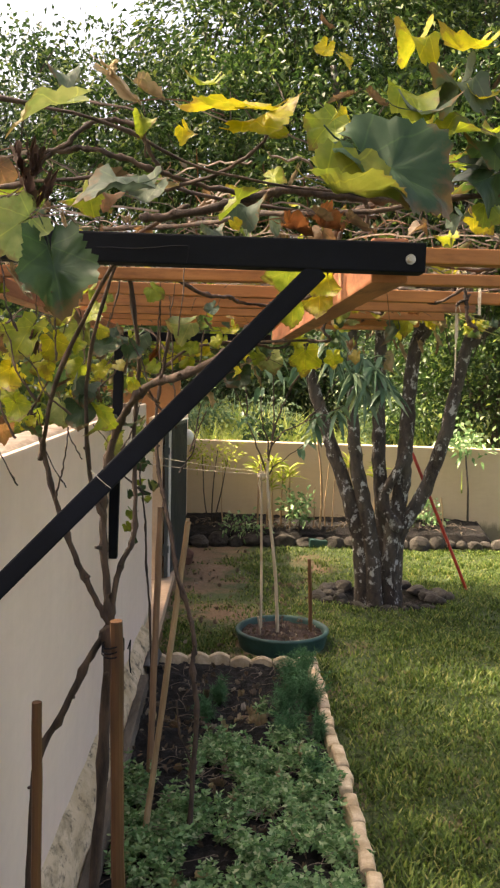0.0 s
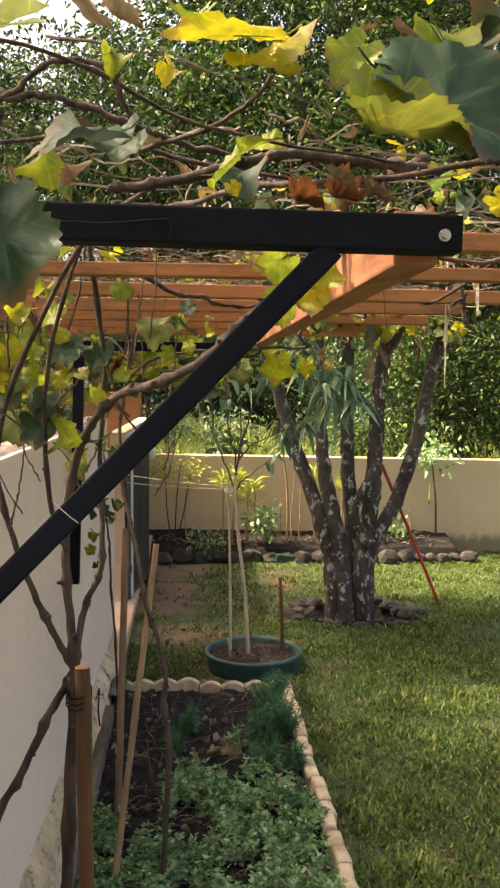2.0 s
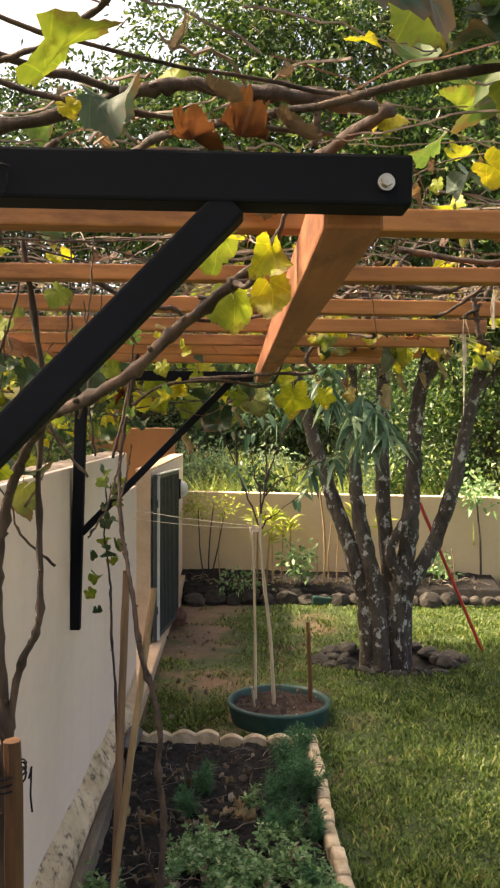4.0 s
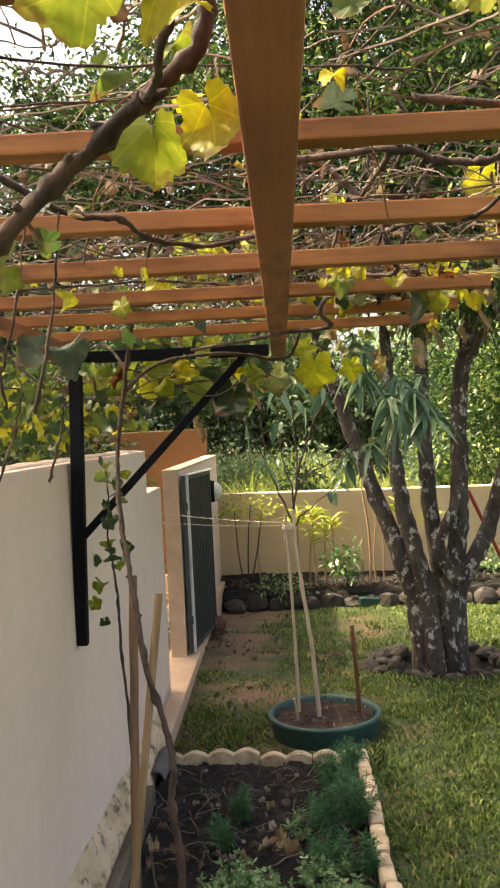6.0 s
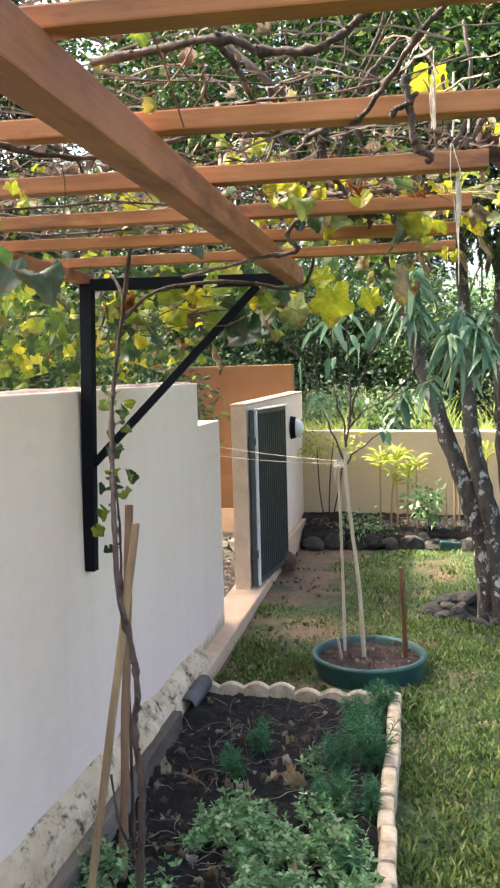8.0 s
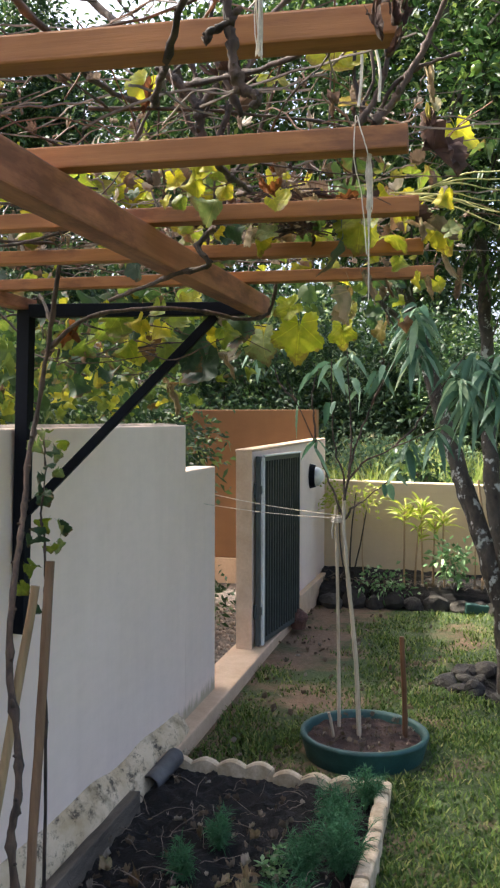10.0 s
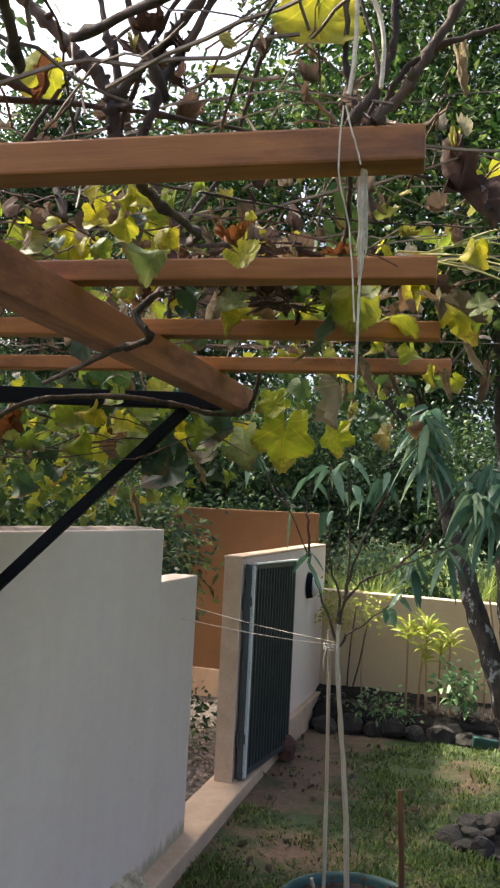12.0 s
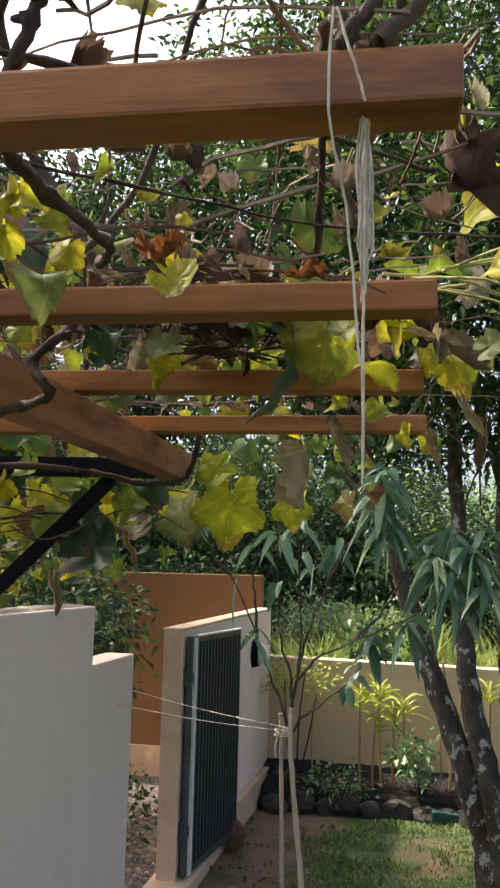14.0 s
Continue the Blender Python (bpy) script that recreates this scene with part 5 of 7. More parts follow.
hang(vine, 'lime', 0, (0.831, 1.58, 2.242), (0.99, -0.15, 0.12), (0, -0.4, 0.9), 0.102)
hang(vine, 'dry', 1, (0.946, 1.6, 2.333), (-0.5, -0.15, -0.86), (0, -0.85, 0.45), 0.041)
hang(vine, 'vine', 2, (0.944, 1.58, 2.243), (-0.94, -0.15, -0.33), (0, -0.35, 0.9), 0.063)
hang(vine, 'grey', 0, (0.89, 1.6, 2.212), (0.98, -0.15, -0.18), (0, -0.5, 0.8), 0.062)
hang(vine, 'green', 4, (0.946, 1.58, 2.198), (-0.87, -0.15, -0.49), (0.1, -0.9, 0.3), 0.083)
hang(vine, 'lime', 3, (0.922, 1.6, 2.163), (0.74, -0.15, -0.67), (0, -0.85, 0.45), 0.051)
hang(vine, 'dry', 4, (0.754, 1.6, 2.236), (-0.98, -0.15, 0.19), (0, -0.35, 0.9), 0.050)
hang(vine, 'lime', 0, (0.70, 1.43, 2.225), (-0.5, 0.1, -0.6), (0.1, -0.8, 0.5), 0.055)
hang(vine, 'lime', 3, (0.84, 1.56, 2.215), (0.4, 0.0, -0.7), (0.1, -0.7, 0.6), 0.06)
hang(vine, 'folded_green', 0, (0.700, 1.385, 2.180), (0.86, -0.03, -0.45), (0.22, -0.72, 0.55), 0.160)
hang(vine, 'folded_lime', 0, (0.660, 1.345, 2.128), (0.93, 0.0, -0.28), (-0.1, -0.45, 0.85), 0.118)
hang(vine, 'lime', 0, (0.56, 1.5, 2.115), (0.79, -0.15, 0.55), (-0.6, -0.15, 0.8), 0.078)
hang(vine, 'grey', 0, (0.472, 1.5, 2.155), (-0.97, -0.15, -0.20), (0.1, -0.38, 0.95), 0.105)
hang(vine, 'grey', 1, (0.486, 1.55, 2.161), (-0.95, -0.15, -0.32), (0.2, -0.6, 0.7), 0.067)
hang(vine, 'dry', 2, (0.387, 1.6, 2.183), (0.98, -0.15, -0.21), (0, -0.35, 0.9), 0.058)
hang(vine, 'dry', 0, (0.444, 1.58, 2.152), (0.98, -0.15, 0.18), (0, -0.35, 0.9), 0.074)
hang(vine, 'dry', 3, (0.67, 1.6, 2.203), (-0.42, -0.15, -0.91), (0, -0.85, 0.45), 0.049)
hang(vine, 'dry', 1, (0.678, 1.56, 2.133), (0.86, -0.15, -0.52), (0, -0.35, 0.9), 0.045)
hang(vine, 'yellow', 0, (0.576, 1.55, 2.119), (0.54, -0.15, -0.84), (0, -0.85, 0.45), 0.019)
hang(vine, 'dark_dry', 0, (0.33, 1.45, 2.187), (0.17, -0.15, -0.99), (0.3, -0.8, 0.2), 0.054)
hang(vine, 'dark_dry', 2, (0.354, 1.45, 2.179), (-0.49, -0.15, -0.87), (0.3, -0.8, 0.2), 0.060)
hang(vine, 'dark_dry', 1, (0.316, 1.45, 2.153), (0.4, -0.15, -0.92), (0.3, -0.8, 0.2), 0.060)
hang(vine, 'dark_dry', 4, (0.349, 1.45, 2.134), (-0.35, -0.15, -0.94), (0.3, -0.8, 0.2), 0.045)
hang(vine, 'dark_dry', 3, (0.31, 1.45, 2.181), (0.24, -0.15, -0.97), (0.3, -0.8, 0.2), 0.047)
hang(vine, 'dark_dry', 0, (0.36, 1.45, 2.154), (-0.24, -0.15, -0.97), (0.3, -0.8, 0.2), 0.047)
hang(vine, 'greylime', 0, (0.350, 1.42, 2.101), (-0.81, -0.15, -0.58), (-0.1, -0.9, 0.05), 0.085)
hang(vine, 'folded_green', 1, (0.358, 1.42, 2.076), (0.22, -0.15, -0.95), (0.3, -0.9, 0.1), 0.112)
hang(vine, 'green', 2, (0.348, 1.43, 2.049), (0.3, -0.15, -0.95), (0.3, -0.9, 0.1), 0.054)
hang(vine, 'dry', 2, (0.29, 1.5, 2.044), (0.55, -0.15, -0.83), (0.5, -0.8, 0.1), 0.072)
hang(vine, 'pale_dry', 0, (0.369, 1.45, 2.106), (0.32, -0.15, -0.95), (0, -0.85, 0.45), 0.032)
# brown curled leaves and thick canes lying on the first arm
hang(vine, 'rust', 0, (0.645, 1.66, 2.132), (0.75, -0.1, -0.25), (-0.2, -0.7, 0.7), 0.062)
hang(vine, 'rust', 3, (0.690, 1.66, 2.142), (0.6, -0.1, -0.45), (0.3, -0.8, 0.5), 0.060)
hang(vine, 'dry', 2, (0.735, 1.66, 2.145), (0.6, -0.1, -0.45), (0.1, -0.7, 0.7), 0.065)
hang(vine, 'grey', 2, (0.575, 1.64, 2.15), (0.8, -0.1, 0.05), (0.0, -0.6, 0.8), 0.055)
cane(vine, 0.0058, 0.0072, (0.44, 1.70, 2.142), (0.479, 1.70, 2.146), (0.565, 1.69, 2.163), (0.61, 1.69, 2.175), (0.655, 1.70, 2.188), (0.71, 1.71, 2.186), (0.777, 1.72, 2.183), (0.84, 1.76, 2.19))
cane(vine, 0.0040, 0.0034, (0.777, 1.72, 2.183), (0.781, 1.72, 2.165), (0.779, 1.72, 2.140))
cane(vine, 0.0036, 0.0030, (0.30, 1.60, 2.190), (0.346, 1.60, 2.222), (0.376, 1.60, 2.249), (0.415, 1.60, 2.256), (0.446, 1.60, 2.246), (0.464, 1.61, 2.210), (0.477, 1.62, 2.193))
cane(vine, 0.0040, 0.0034, (0.30, 1.60, 2.207), (0.345, 1.60, 2.214), (0.376, 1.60, 2.217), (0.429, 1.60, 2.204), (0.473, 1.61, 2.191), (0.52, 1.64, 2.182), (0.60, 1.68, 2.175))
cane(vine, 0.0030, 0.0024, (0.48, 1.63, 2.17), (0.55, 1.62, 2.19), (0.60, 1.60, 2.215), (0.625, 1.58, 2.24))
# leaves round the old vine
hang(vine, 'lime', 0, (0.137, 2.38, 2.032), (-0.52, -0.15, -0.86), (-0.5, -0.85, 0.3), 0.123)
hang(vine, 'yellow', 1, (0.171, 2.38, 1.994), (0.3, -0.15, -0.95), (-0.25, -0.85, 0.3), 0.076)
hang(vine, 'lime', 2, (0.217, 2.38, 1.982), (0.79, -0.15, -0.62), (0.0, -0.85, 0.3), 0.040)
hang(vine, 'yellow', 3, (0.271, 2.38, 2.015), (0.8, -0.15, -0.6), (0.25, -0.85, 0.3), 0.040)
hang(vine, 'yellow', 4, (0.078, 2.38, 1.928), (-0.12, -0.15, -0.99), (0.5, -0.85, 0.3), 0.073)
hang(vine, 'lime', 1, (0.083, 2.38, 1.851), (0.43, -0.15, -0.9), (-0.25, -0.85, 0.3), 0.068)
hang(vine, 'green', 1, (0.23, 2.38, 1.851), (0.22, -0.15, -0.98), (-0.25, -0.85, 0.3), 0.084)
hang(vine, 'greylime', 3, (0.191, 2.38, 1.853), (0.16, -0.15, -0.99), (0.25, -0.85, 0.3), 0.077)
hang(vine, 'dark_dry', 2, (0.135, 2.38, 2.006), (0.03, -0.15, -1.0), (0.0, -0.85, 0.3), 0.075)
hang(vine, 'yellow', 0, (0.13, 2.38, 1.807), (-0.26, -0.15, -0.97), (-0.5, -0.85, 0.3), 0.035)
hang(vine, 'lime', 3, (0.388, 2.38, 2.111), (0.75, -0.15, -0.66), (0.25, -0.85, 0.3), 0.052)
hang(vine, 'green', 0, (0.309, 2.38, 1.979), (-0.94, -0.15, -0.35), (-0.5, -0.85, 0.3), 0.062)
hang(vine, 'green', 2, (0.34, 2.38, 1.977), (0.64, -0.15, -0.77), (0.0, -0.85, 0.3), 0.052)
hang(vine, 'dry', 2, (0.343, 2.38, 1.944), (-0.12, -0.15, -0.99), (0.0, -0.85, 0.3), 0.048)
hang(vine, 'yellow', 1, (0.356, 2.38, 1.892), (0.19, -0.15, -0.98), (-0.25, -0.85, 0.3), 0.036)
hang(vine, 'greylime', 2, (0.497, 2.38, 2.026), (-0.99, -0.15, -0.14), (0.0, -0.85, 0.3), 0.073)
hang(vine, 'lime', 0, (0.477, 2.38, 1.975), (0.91, -0.15, -0.41), (-0.5, -0.85, 0.3), 0.036)
hang(vine, 'grey', 1, (0.545, 2.38, 2.066), (-0.87, -0.15, -0.5), (-0.25, -0.85, 0.3), 0.037)
hang(vine, 'pale_dry', 3, (0.564, 2.38, 2.041), (0.96, -0.15, -0.29), (0.25, -0.85, 0.3), 0.031)
hang(vine, 'dry', 0, (0.515, 2.38, 2.04), (0.6, -0.15, -0.8), (-0.5, -0.85, 0.3), 0.044)
hang(vine, 'dry', 4, (0.315, 2.38, 2.023), (0.29, -0.15, -0.96), (0.5, -0.85, 0.3), 0.039)
hang(vine, 'dry', 1, (0.206, 2.38, 2.071), (0.57, -0.15, -0.82), (-0.25, -0.85, 0.3), 0.104)
hang(vine, 'dry', 2, (0.375, 2.38, 1.869), (0.8, -0.15, -0.6), (0.0, -0.85, 0.3), 0.067)
hang(vine, 'dry', 4, (0.258, 2.38, 1.867), (0.66, -0.15, -0.75), (0.5, -0.85, 0.3), 0.050)
hang(vine, 'yellow', 2, (0.168, 2.38, 1.935), (-0.77, -0.15, -0.63), (0.0, -0.85, 0.3), 0.056)
hang(vine, 'lime', 4, (0.245, 2.38, 1.932), (-0.76, -0.15, -0.64), (0.5, -0.85, 0.3), 0.056)
hang(vine, 'yellow', 0, (0.297, 2.38, 1.933), (-0.6, -0.15, -0.8), (-0.5, -0.85, 0.3), 0.053)
hang(vine, 'lime', 1, (0.413, 2.38, 1.935), (-0.66, -0.15, -0.75), (-0.25, -0.85, 0.3), 0.039)
hang(vine, 'dry', 3, (0.22, 2.38, 1.895), (-0.87, -0.15, -0.49), (0.25, -0.85, 0.3), 0.068)
# leaves over and under the far slats
hang(vine, 'yellow', 0, (0.968, 3.45, 2.198), (-0.35, -0.15, -0.93), (-0.44, -0.8, 0.4), 0.035)
hang(vine, 'yellow', 2, (0.996, 3.5, 2.21), (0.18, -0.15, -0.98), (0.0, -0.8, 0.4), 0.044)
hang(vine, 'yellow', 4, (0.991, 3.5, 2.167), (-0.81, -0.15, -0.58), (0.44, -0.8, 0.4), 0.045)
hang(vine, 'yellow', 1, (0.949, 3.48, 2.175), (0.24, -0.15, -0.97), (-0.22, -0.8, 0.4), 0.043)
hang(vine, 'lime', 0, (1.02, 3.52, 2.204), (0.34, -0.15, -0.94), (-0.44, -0.8, 0.4), 0.047)
hang(vine, 'lime', 3, (0.959, 3.5, 2.138), (-0.62, -0.15, -0.79), (0.22, -0.8, 0.4), 0.033)
hang(vine, 'yellow', 3, (1.03, 3.55, 2.17), (-0.38, -0.15, -0.93), (0.22, -0.8, 0.4), 0.039)
hang(vine, 'lime', 1, (0.97, 3.55, 2.174), (-0.18, -0.15, -0.98), (-0.22, -0.8, 0.4), 0.038)
hang(vine, 'greylime', 2, (1.006, 3.6, 2.148), (-1.0, -0.15, -0.07), (0.0, -0.8, 0.4), 0.064)
hang(vine, 'pale_dry', 0, (1.033, 3.6, 2.153), (0.95, -0.15, -0.32), (-0.44, -0.8, 0.4), 0.049)
hang(vine, 'yellow', 4, (0.996, 3.5, 2.198), (-0.83, -0.15, -0.56), (0.44, -0.8, 0.4), 0.034)
hang(vine, 'yellow', 2, (0.92, 3.75, 2.168), (0.89, -0.15, -0.46), (0.0, -0.8, 0.4), 0.042)
hang(vine, 'lime', 0, (0.872, 3.75, 2.147), (0.75, -0.15, -0.66), (-0.44, -0.8, 0.4), 0.038)
hang(vine, 'yellow', 0, (0.931, 3.5, 2.14), (-0.35, -0.15, -0.94), (-0.44, -0.8, 0.4), 0.029)
hang(vine, 'pale_dry', 2, (1.084, 3.55, 2.195), (0.31, -0.15, -0.95), (0.0, -0.8, 0.4), 0.037)
hang(vine, 'rust', 0, (1.086, 3.58, 2.183), (0.63, -0.15, -0.78), (-0.44, -0.8, 0.4), 0.060)
hang(vine, 'rust', 3, (1.133, 3.58, 2.176), (-0.58, -0.15, -0.82), (0.22, -0.8, 0.4), 0.047)
hang(vine, 'yellow', 1, (1.095, 3.62, 2.152), (0.98, -0.15, -0.22), (-0.22, -0.8, 0.4), 0.057)
hang(vine, 'dry', 2, (1.147, 3.6, 2.163), (0.71, -0.15, -0.71), (0.0, -0.8, 0.4), 0.042)
hang(vine, 'pale_dry', 4, (1.183, 3.6, 2.151), (0.61, -0.15, -0.8), (0.44, -0.8, 0.4), 0.030)
hang(vine, 'rust', 2, (1.273, 3.62, 2.141), (-1.0, -0.15, 0.05), (0.0, -0.8, 0.4), 0.058)
hang(vine, 'dark_dry', 1, (1.199, 3.4, 2.172), (-0.15, -0.15, -0.99), (-0.22, -0.8, 0.4), 0.030)
hang(vine, 'dark_dry', 0, (1.179, 3.42, 2.163), (0.25, -0.15, -0.97), (-0.44, -0.8, 0.4), 0.022)
hang(vine, 'lime', 4, (1.12, 3.4, 2.17), (0.23, -0.15, -0.97), (0.44, -0.8, 0.4), 0.020)
hang(vine, 'yellow', 3, (1.153, 3.5, 2.168), (0.39, -0.15, -0.92), (0.22, -0.8, 0.4), 0.017)
hang(vine, 'yellow', 2, (1.436, 3.5, 2.119), (-0.38, -0.15, -0.93), (0.0, -0.8, 0.4), 0.039)
hang(vine, 'dry', 0, (1.343, 3.4, 2.142), (-0.22, -0.15, -0.98), (-0.44, -0.8, 0.4), 0.021)
hang(vine, 'green', 2, (0.978, 3.75, 2.134), (0.97, -0.15, -0.25), (0.0, -0.8, 0.4), 0.054)
hang(vine, 'greylime', 0, (1.073, 3.8, 2.13), (-0.98, -0.15, -0.2), (-0.44, -0.8, 0.4), 0.056)
hang(vine, 'dark_dry', 3, (1.121, 3.8, 2.14), (0.93, -0.15, -0.36), (0.22, -0.8, 0.4), 0.056)
hang(vine, 'green', 1, (0.923, 3.9, 2.144), (0.9, -0.15, -0.43), (-0.22, -0.8, 0.4), 0.037)
hang(vine, 'dry', 4, (1.223, 3.72, 2.136), (-0.97, -0.15, -0.23), (0.44, -0.8, 0.4), 0.058)
hang(vine, 'greylime', 1, (1.292, 3.75, 2.133), (-0.86, -0.15, -0.51), (-0.22, -0.8, 0.4), 0.038)
hang(vine, 'pale_dry', 2, (1.348, 3.75, 2.123), (0.94, -0.15, -0.34), (0.0, -0.8, 0.4), 0.083)
hang(vine, 'dry', 4, (1.376, 3.75, 2.129), (0.1, -0.15, -0.99), (0.44, -0.8, 0.4), 0.066)
hang(vine, 'greylime', 0, (1.424, 3.75, 2.097), (0.94, -0.15, 0.34), (-0.44, -0.8, 0.4), 0.043)
hang(vine, 'pale_dry', 3, (1.369, 4.1, 2.071), (0.27, -0.15, -0.96), (0.22, -0.8, 0.4), 0.089)
hang(vine, 'dry', 2, (1.27, 4.15, 2.073), (0.4, -0.15, -0.92), (0.0, -0.8, 0.4), 0.074)
hang(vine, 'pale_dry', 0, (1.415, 4.0, 2.105), (0.5, -0.15, -0.87), (-0.44, -0.8, 0.4), 0.092)
hang(vine, 'dry', 1, (1.464, 4.1, 2.086), (-0.12, -0.15, -0.99), (-0.22, -0.8, 0.4), 0.105)
hang(vine, 'lime', 1, (0.547, 4.55, 2.092), (-0.46, -0.15, -0.89), (-0.22, -0.8, 0.4), 0.067)
hang(vine, 'yellow', 4, (0.47, 4.6, 2.046), (-0.91, -0.15, -0.42), (0.44, -0.8, 0.4), 0.071)
hang(vine, 'green', 0, (0.561, 4.7, 1.942), (0.73, -0.15, -0.69), (-0.44, -0.8, 0.4), 0.092)
hang(vine, 'lime', 2, (0.691, 4.7, 2.023), (0.78, -0.15, -0.63), (0.0, -0.8, 0.4), 0.085)
hang(vine, 'green', 3, (0.733, 4.75, 2.069), (0.33, -0.15, -0.94), (0.22, -0.8, 0.4), 0.102)
hang(vine, 'green', 1, (0.646, 4.75, 1.957), (-0.42, -0.15, -0.91), (-0.22, -0.8, 0.4), 0.158)
hang(vine, 'pale_dry', 2, (0.69, 4.75, 1.943), (0.41, -0.15, -0.91), (0.0, -0.8, 0.4), 0.124)
hang(vine, 'pale_dry', 4, (0.438, 4.9, 1.846), (0.35, -0.15, -0.94), (0.44, -0.8, 0.4), 0.165)
hang(vine, 'greylime', 0, (0.783, 4.9, 2.039), (0.13, -0.15, -0.99), (-0.44, -0.8, 0.4), 0.138)
hang(vine, 'lime', 2, (0.382, 4.7, 1.987), (-0.62, -0.15, -0.78), (0.0, -0.8, 0.4), 0.083)
hang(vine, 'dry', 0, (1.228, 4.7, 2.053), (0.29, -0.15, -0.96), (-0.44, -0.8, 0.4), 0.047)
hang(vine, 'dark_dry', 2, (1.369, 3.62, 2.275), (0.63, -0.15, -0.78), (0.5, -0.5, 0.6), 0.171)
hang(vine, 'dark_dry', 1, (1.148, 3.2, 2.239), (-0.97, -0.15, -0.26), (0.2, -0.7, 0.4), 0.040)
hang(vine, 'dark_dry', 3, (1.154, 3.2, 2.232), (0.55, -0.15, -0.84), (-0.3, -0.7, 0.4), 0.039)
hang(vine, 'rust', 1, (0.233, 4.62, 2.041), (-0.51, -0.15, -0.86), (0.3, -0.8, 0.3), 0.125)
hang(vine, 'rust', 4, (0.209, 4.62, 2.02), (0.61, -0.15, -0.79), (-0.3, -0.8, 0.3), 0.078)
# leaves along the slats and the second arm
hang(vine, 'lime', 3, (0.7, 2.16, 2.08), (0.05, 0.0, -0.9), (0.35, -0.9, -0.2), 0.078)
hang(vine, 'yellow', 1, (0.752, 2.18, 2.1), (0.15, 0.0, -0.9), (-0.35, -0.85, -0.2), 0.075)
hang(vine, 'lime', 0, (0.700, 1.97, 2.11), (-0.75, -0.1, -0.35), (0.1, -0.75, -0.6), 0.075)
hang(vine, 'yellow', 4, (0.745, 1.95, 2.10), (0.15, -0.1, -0.8), (0.2, -0.9, -0.3), 0.055)
for k, (x, z) in enumerate(((1.375, 2.13), (1.395, 2.14), (1.41, 2.15), (1.385, 2.165), (1.405, 2.12))):
    hang(vine, 'dark_dry', k, (x, 2.83 + 0.01 * k, z), (0.3 - 0.15 * k, -0.2, -0.7), (0.2, -0.8, 0.2), 0.045)
# dead leaves and yellow tufts over the fourth and fifth slats
hang(vine, 'dark_dry', 2, (1.06, 3.30, 2.29), (0.5, -0.1, -0.4), (0.2, -0.8, -0.3), 0.075)
hang(vine, 'dark_dry', 0, (1.10, 3.31, 2.285), (0.3, -0.1, -0.6), (-0.2, -0.8, -0.3), 0.070)
hang(vine, 'dark_dry', 4, (1.12, 3.30, 2.275), (0.2, -0.1, -0.8), (0.3, -0.8, -0.2), 0.050)
hang(vine, 'rust', 2, (0.975, 3.30, 2.275), (-0.2, -0.1, -0.8), (0.2, -0.9, -0.2), 0.075)
hang(vine, 'yellow', 3, (0.965, 3.31, 2.29), (-0.4, -0.1, -0.7), (0.3, -0.9, -0.2), 0.060)
hang(vine, 'vine', 1, (1.27, 3.30, 2.33), (0.05, -0.1, -0.9), (0.3, -0.9, -0.2), 0.100)
hang(vine, 'pale_dry', 3, (1.41, 3.31, 2.26), (0.1, -0.1, -0.9), (0.2, -0.9, 0.1), 0.080)
hang(vine, 'rust', 1, (1.00, 4.02, 2.35), (0.4, -0.1, -0.7), (0.1, -0.9, 0.2), 0.090)
hang(vine, 'dry', 4, (0.955, 4.0, 2.40), (0.1, -0.1, -0.9), (0.3, -0.9, 0.2), 0.070)
hang(vine, 'grey', 2, (0.24, 3.88, 2.06), (-0.8, -0.3, -0.35), (0.1, -0.75, 0.6), 0.130)
hang(vine, 'grey', 0, (0.15, 3.86, 2.06), (-0.7, -0.3, -0.4), (0.1, -0.85, 0.5), 0.120)
hang(vine, 'dry', 1, (0.09, 4.66, 2.03), (0.2, 0, -0.9), (0.2, -0.9, 0.1), 0.100)
hang(vine, 'broad', 0, (0.95, 4.72, 2.06), (-0.06, -0.05, -0.97), (0.12, -0.95, 0.15), 0.165)
hang(vine, 'broad', 1, (0.945, 4.73, 2.10), (-0.7, -0.05, -0.35), (0.1, -0.85, 0.4), 0.095)
hang(vine, 'broad', 2, (1.085, 4.72, 2.035), (0.05, -0.05, -0.95), (-0.15, -0.95, 0.15), 0.095)
hang(vine, 'broad_yellow', 2, (1.258, 3.77, 2.165), (-0.05, -0.12, -0.95), (0.55, -0.8, 0.1), 0.110)
hang(vine, 'grey', 1, (1.214, 3.80, 2.170), (0.02, 0, -0.98), (-0.97, -0.2, 0.1), 0.150)
hang(vine, 'pale_dry', 3, (1.222, 3.85, 2.025), (0.08, 0, -0.95), (-0.95, -0.25, 0.0), 0.125)
hang(vine, 'dry', 0, (1.245, 3.87, 2.05), (0.35, 0, -0.9), (0.85, -0.45, 0.3), 0.100)
hang(vine, 'dry', 1, (1.37, 3.95, 2.17), (0.75, -0.2, -0.6), (0.2, -0.8, 0.5), 0.130)
hang(vine, 'dry', 2, (1.0, 4.05, 2.34), (0.1, -0.3, -0.8), (0.3, -0.9, 0.1), 0.080)
hang(vine, 'dry', 0, (0.97, 4.03, 2.36), (-0.3, -0.3, -0.6), (0, -0.9, 0.1), 0.070)
hang(vine, 'yellow', 1, (1.05, 4.02, 2.27), (0.7, -0.4, 0.05), (0, -0.6, 0.8), 0.090)
hang(vine, 'yellow', 2, (1.443, 3.85, 2.345), (0.2, -0.2, -0.9), (-0.1, -0.9, 0.1), 0.085)
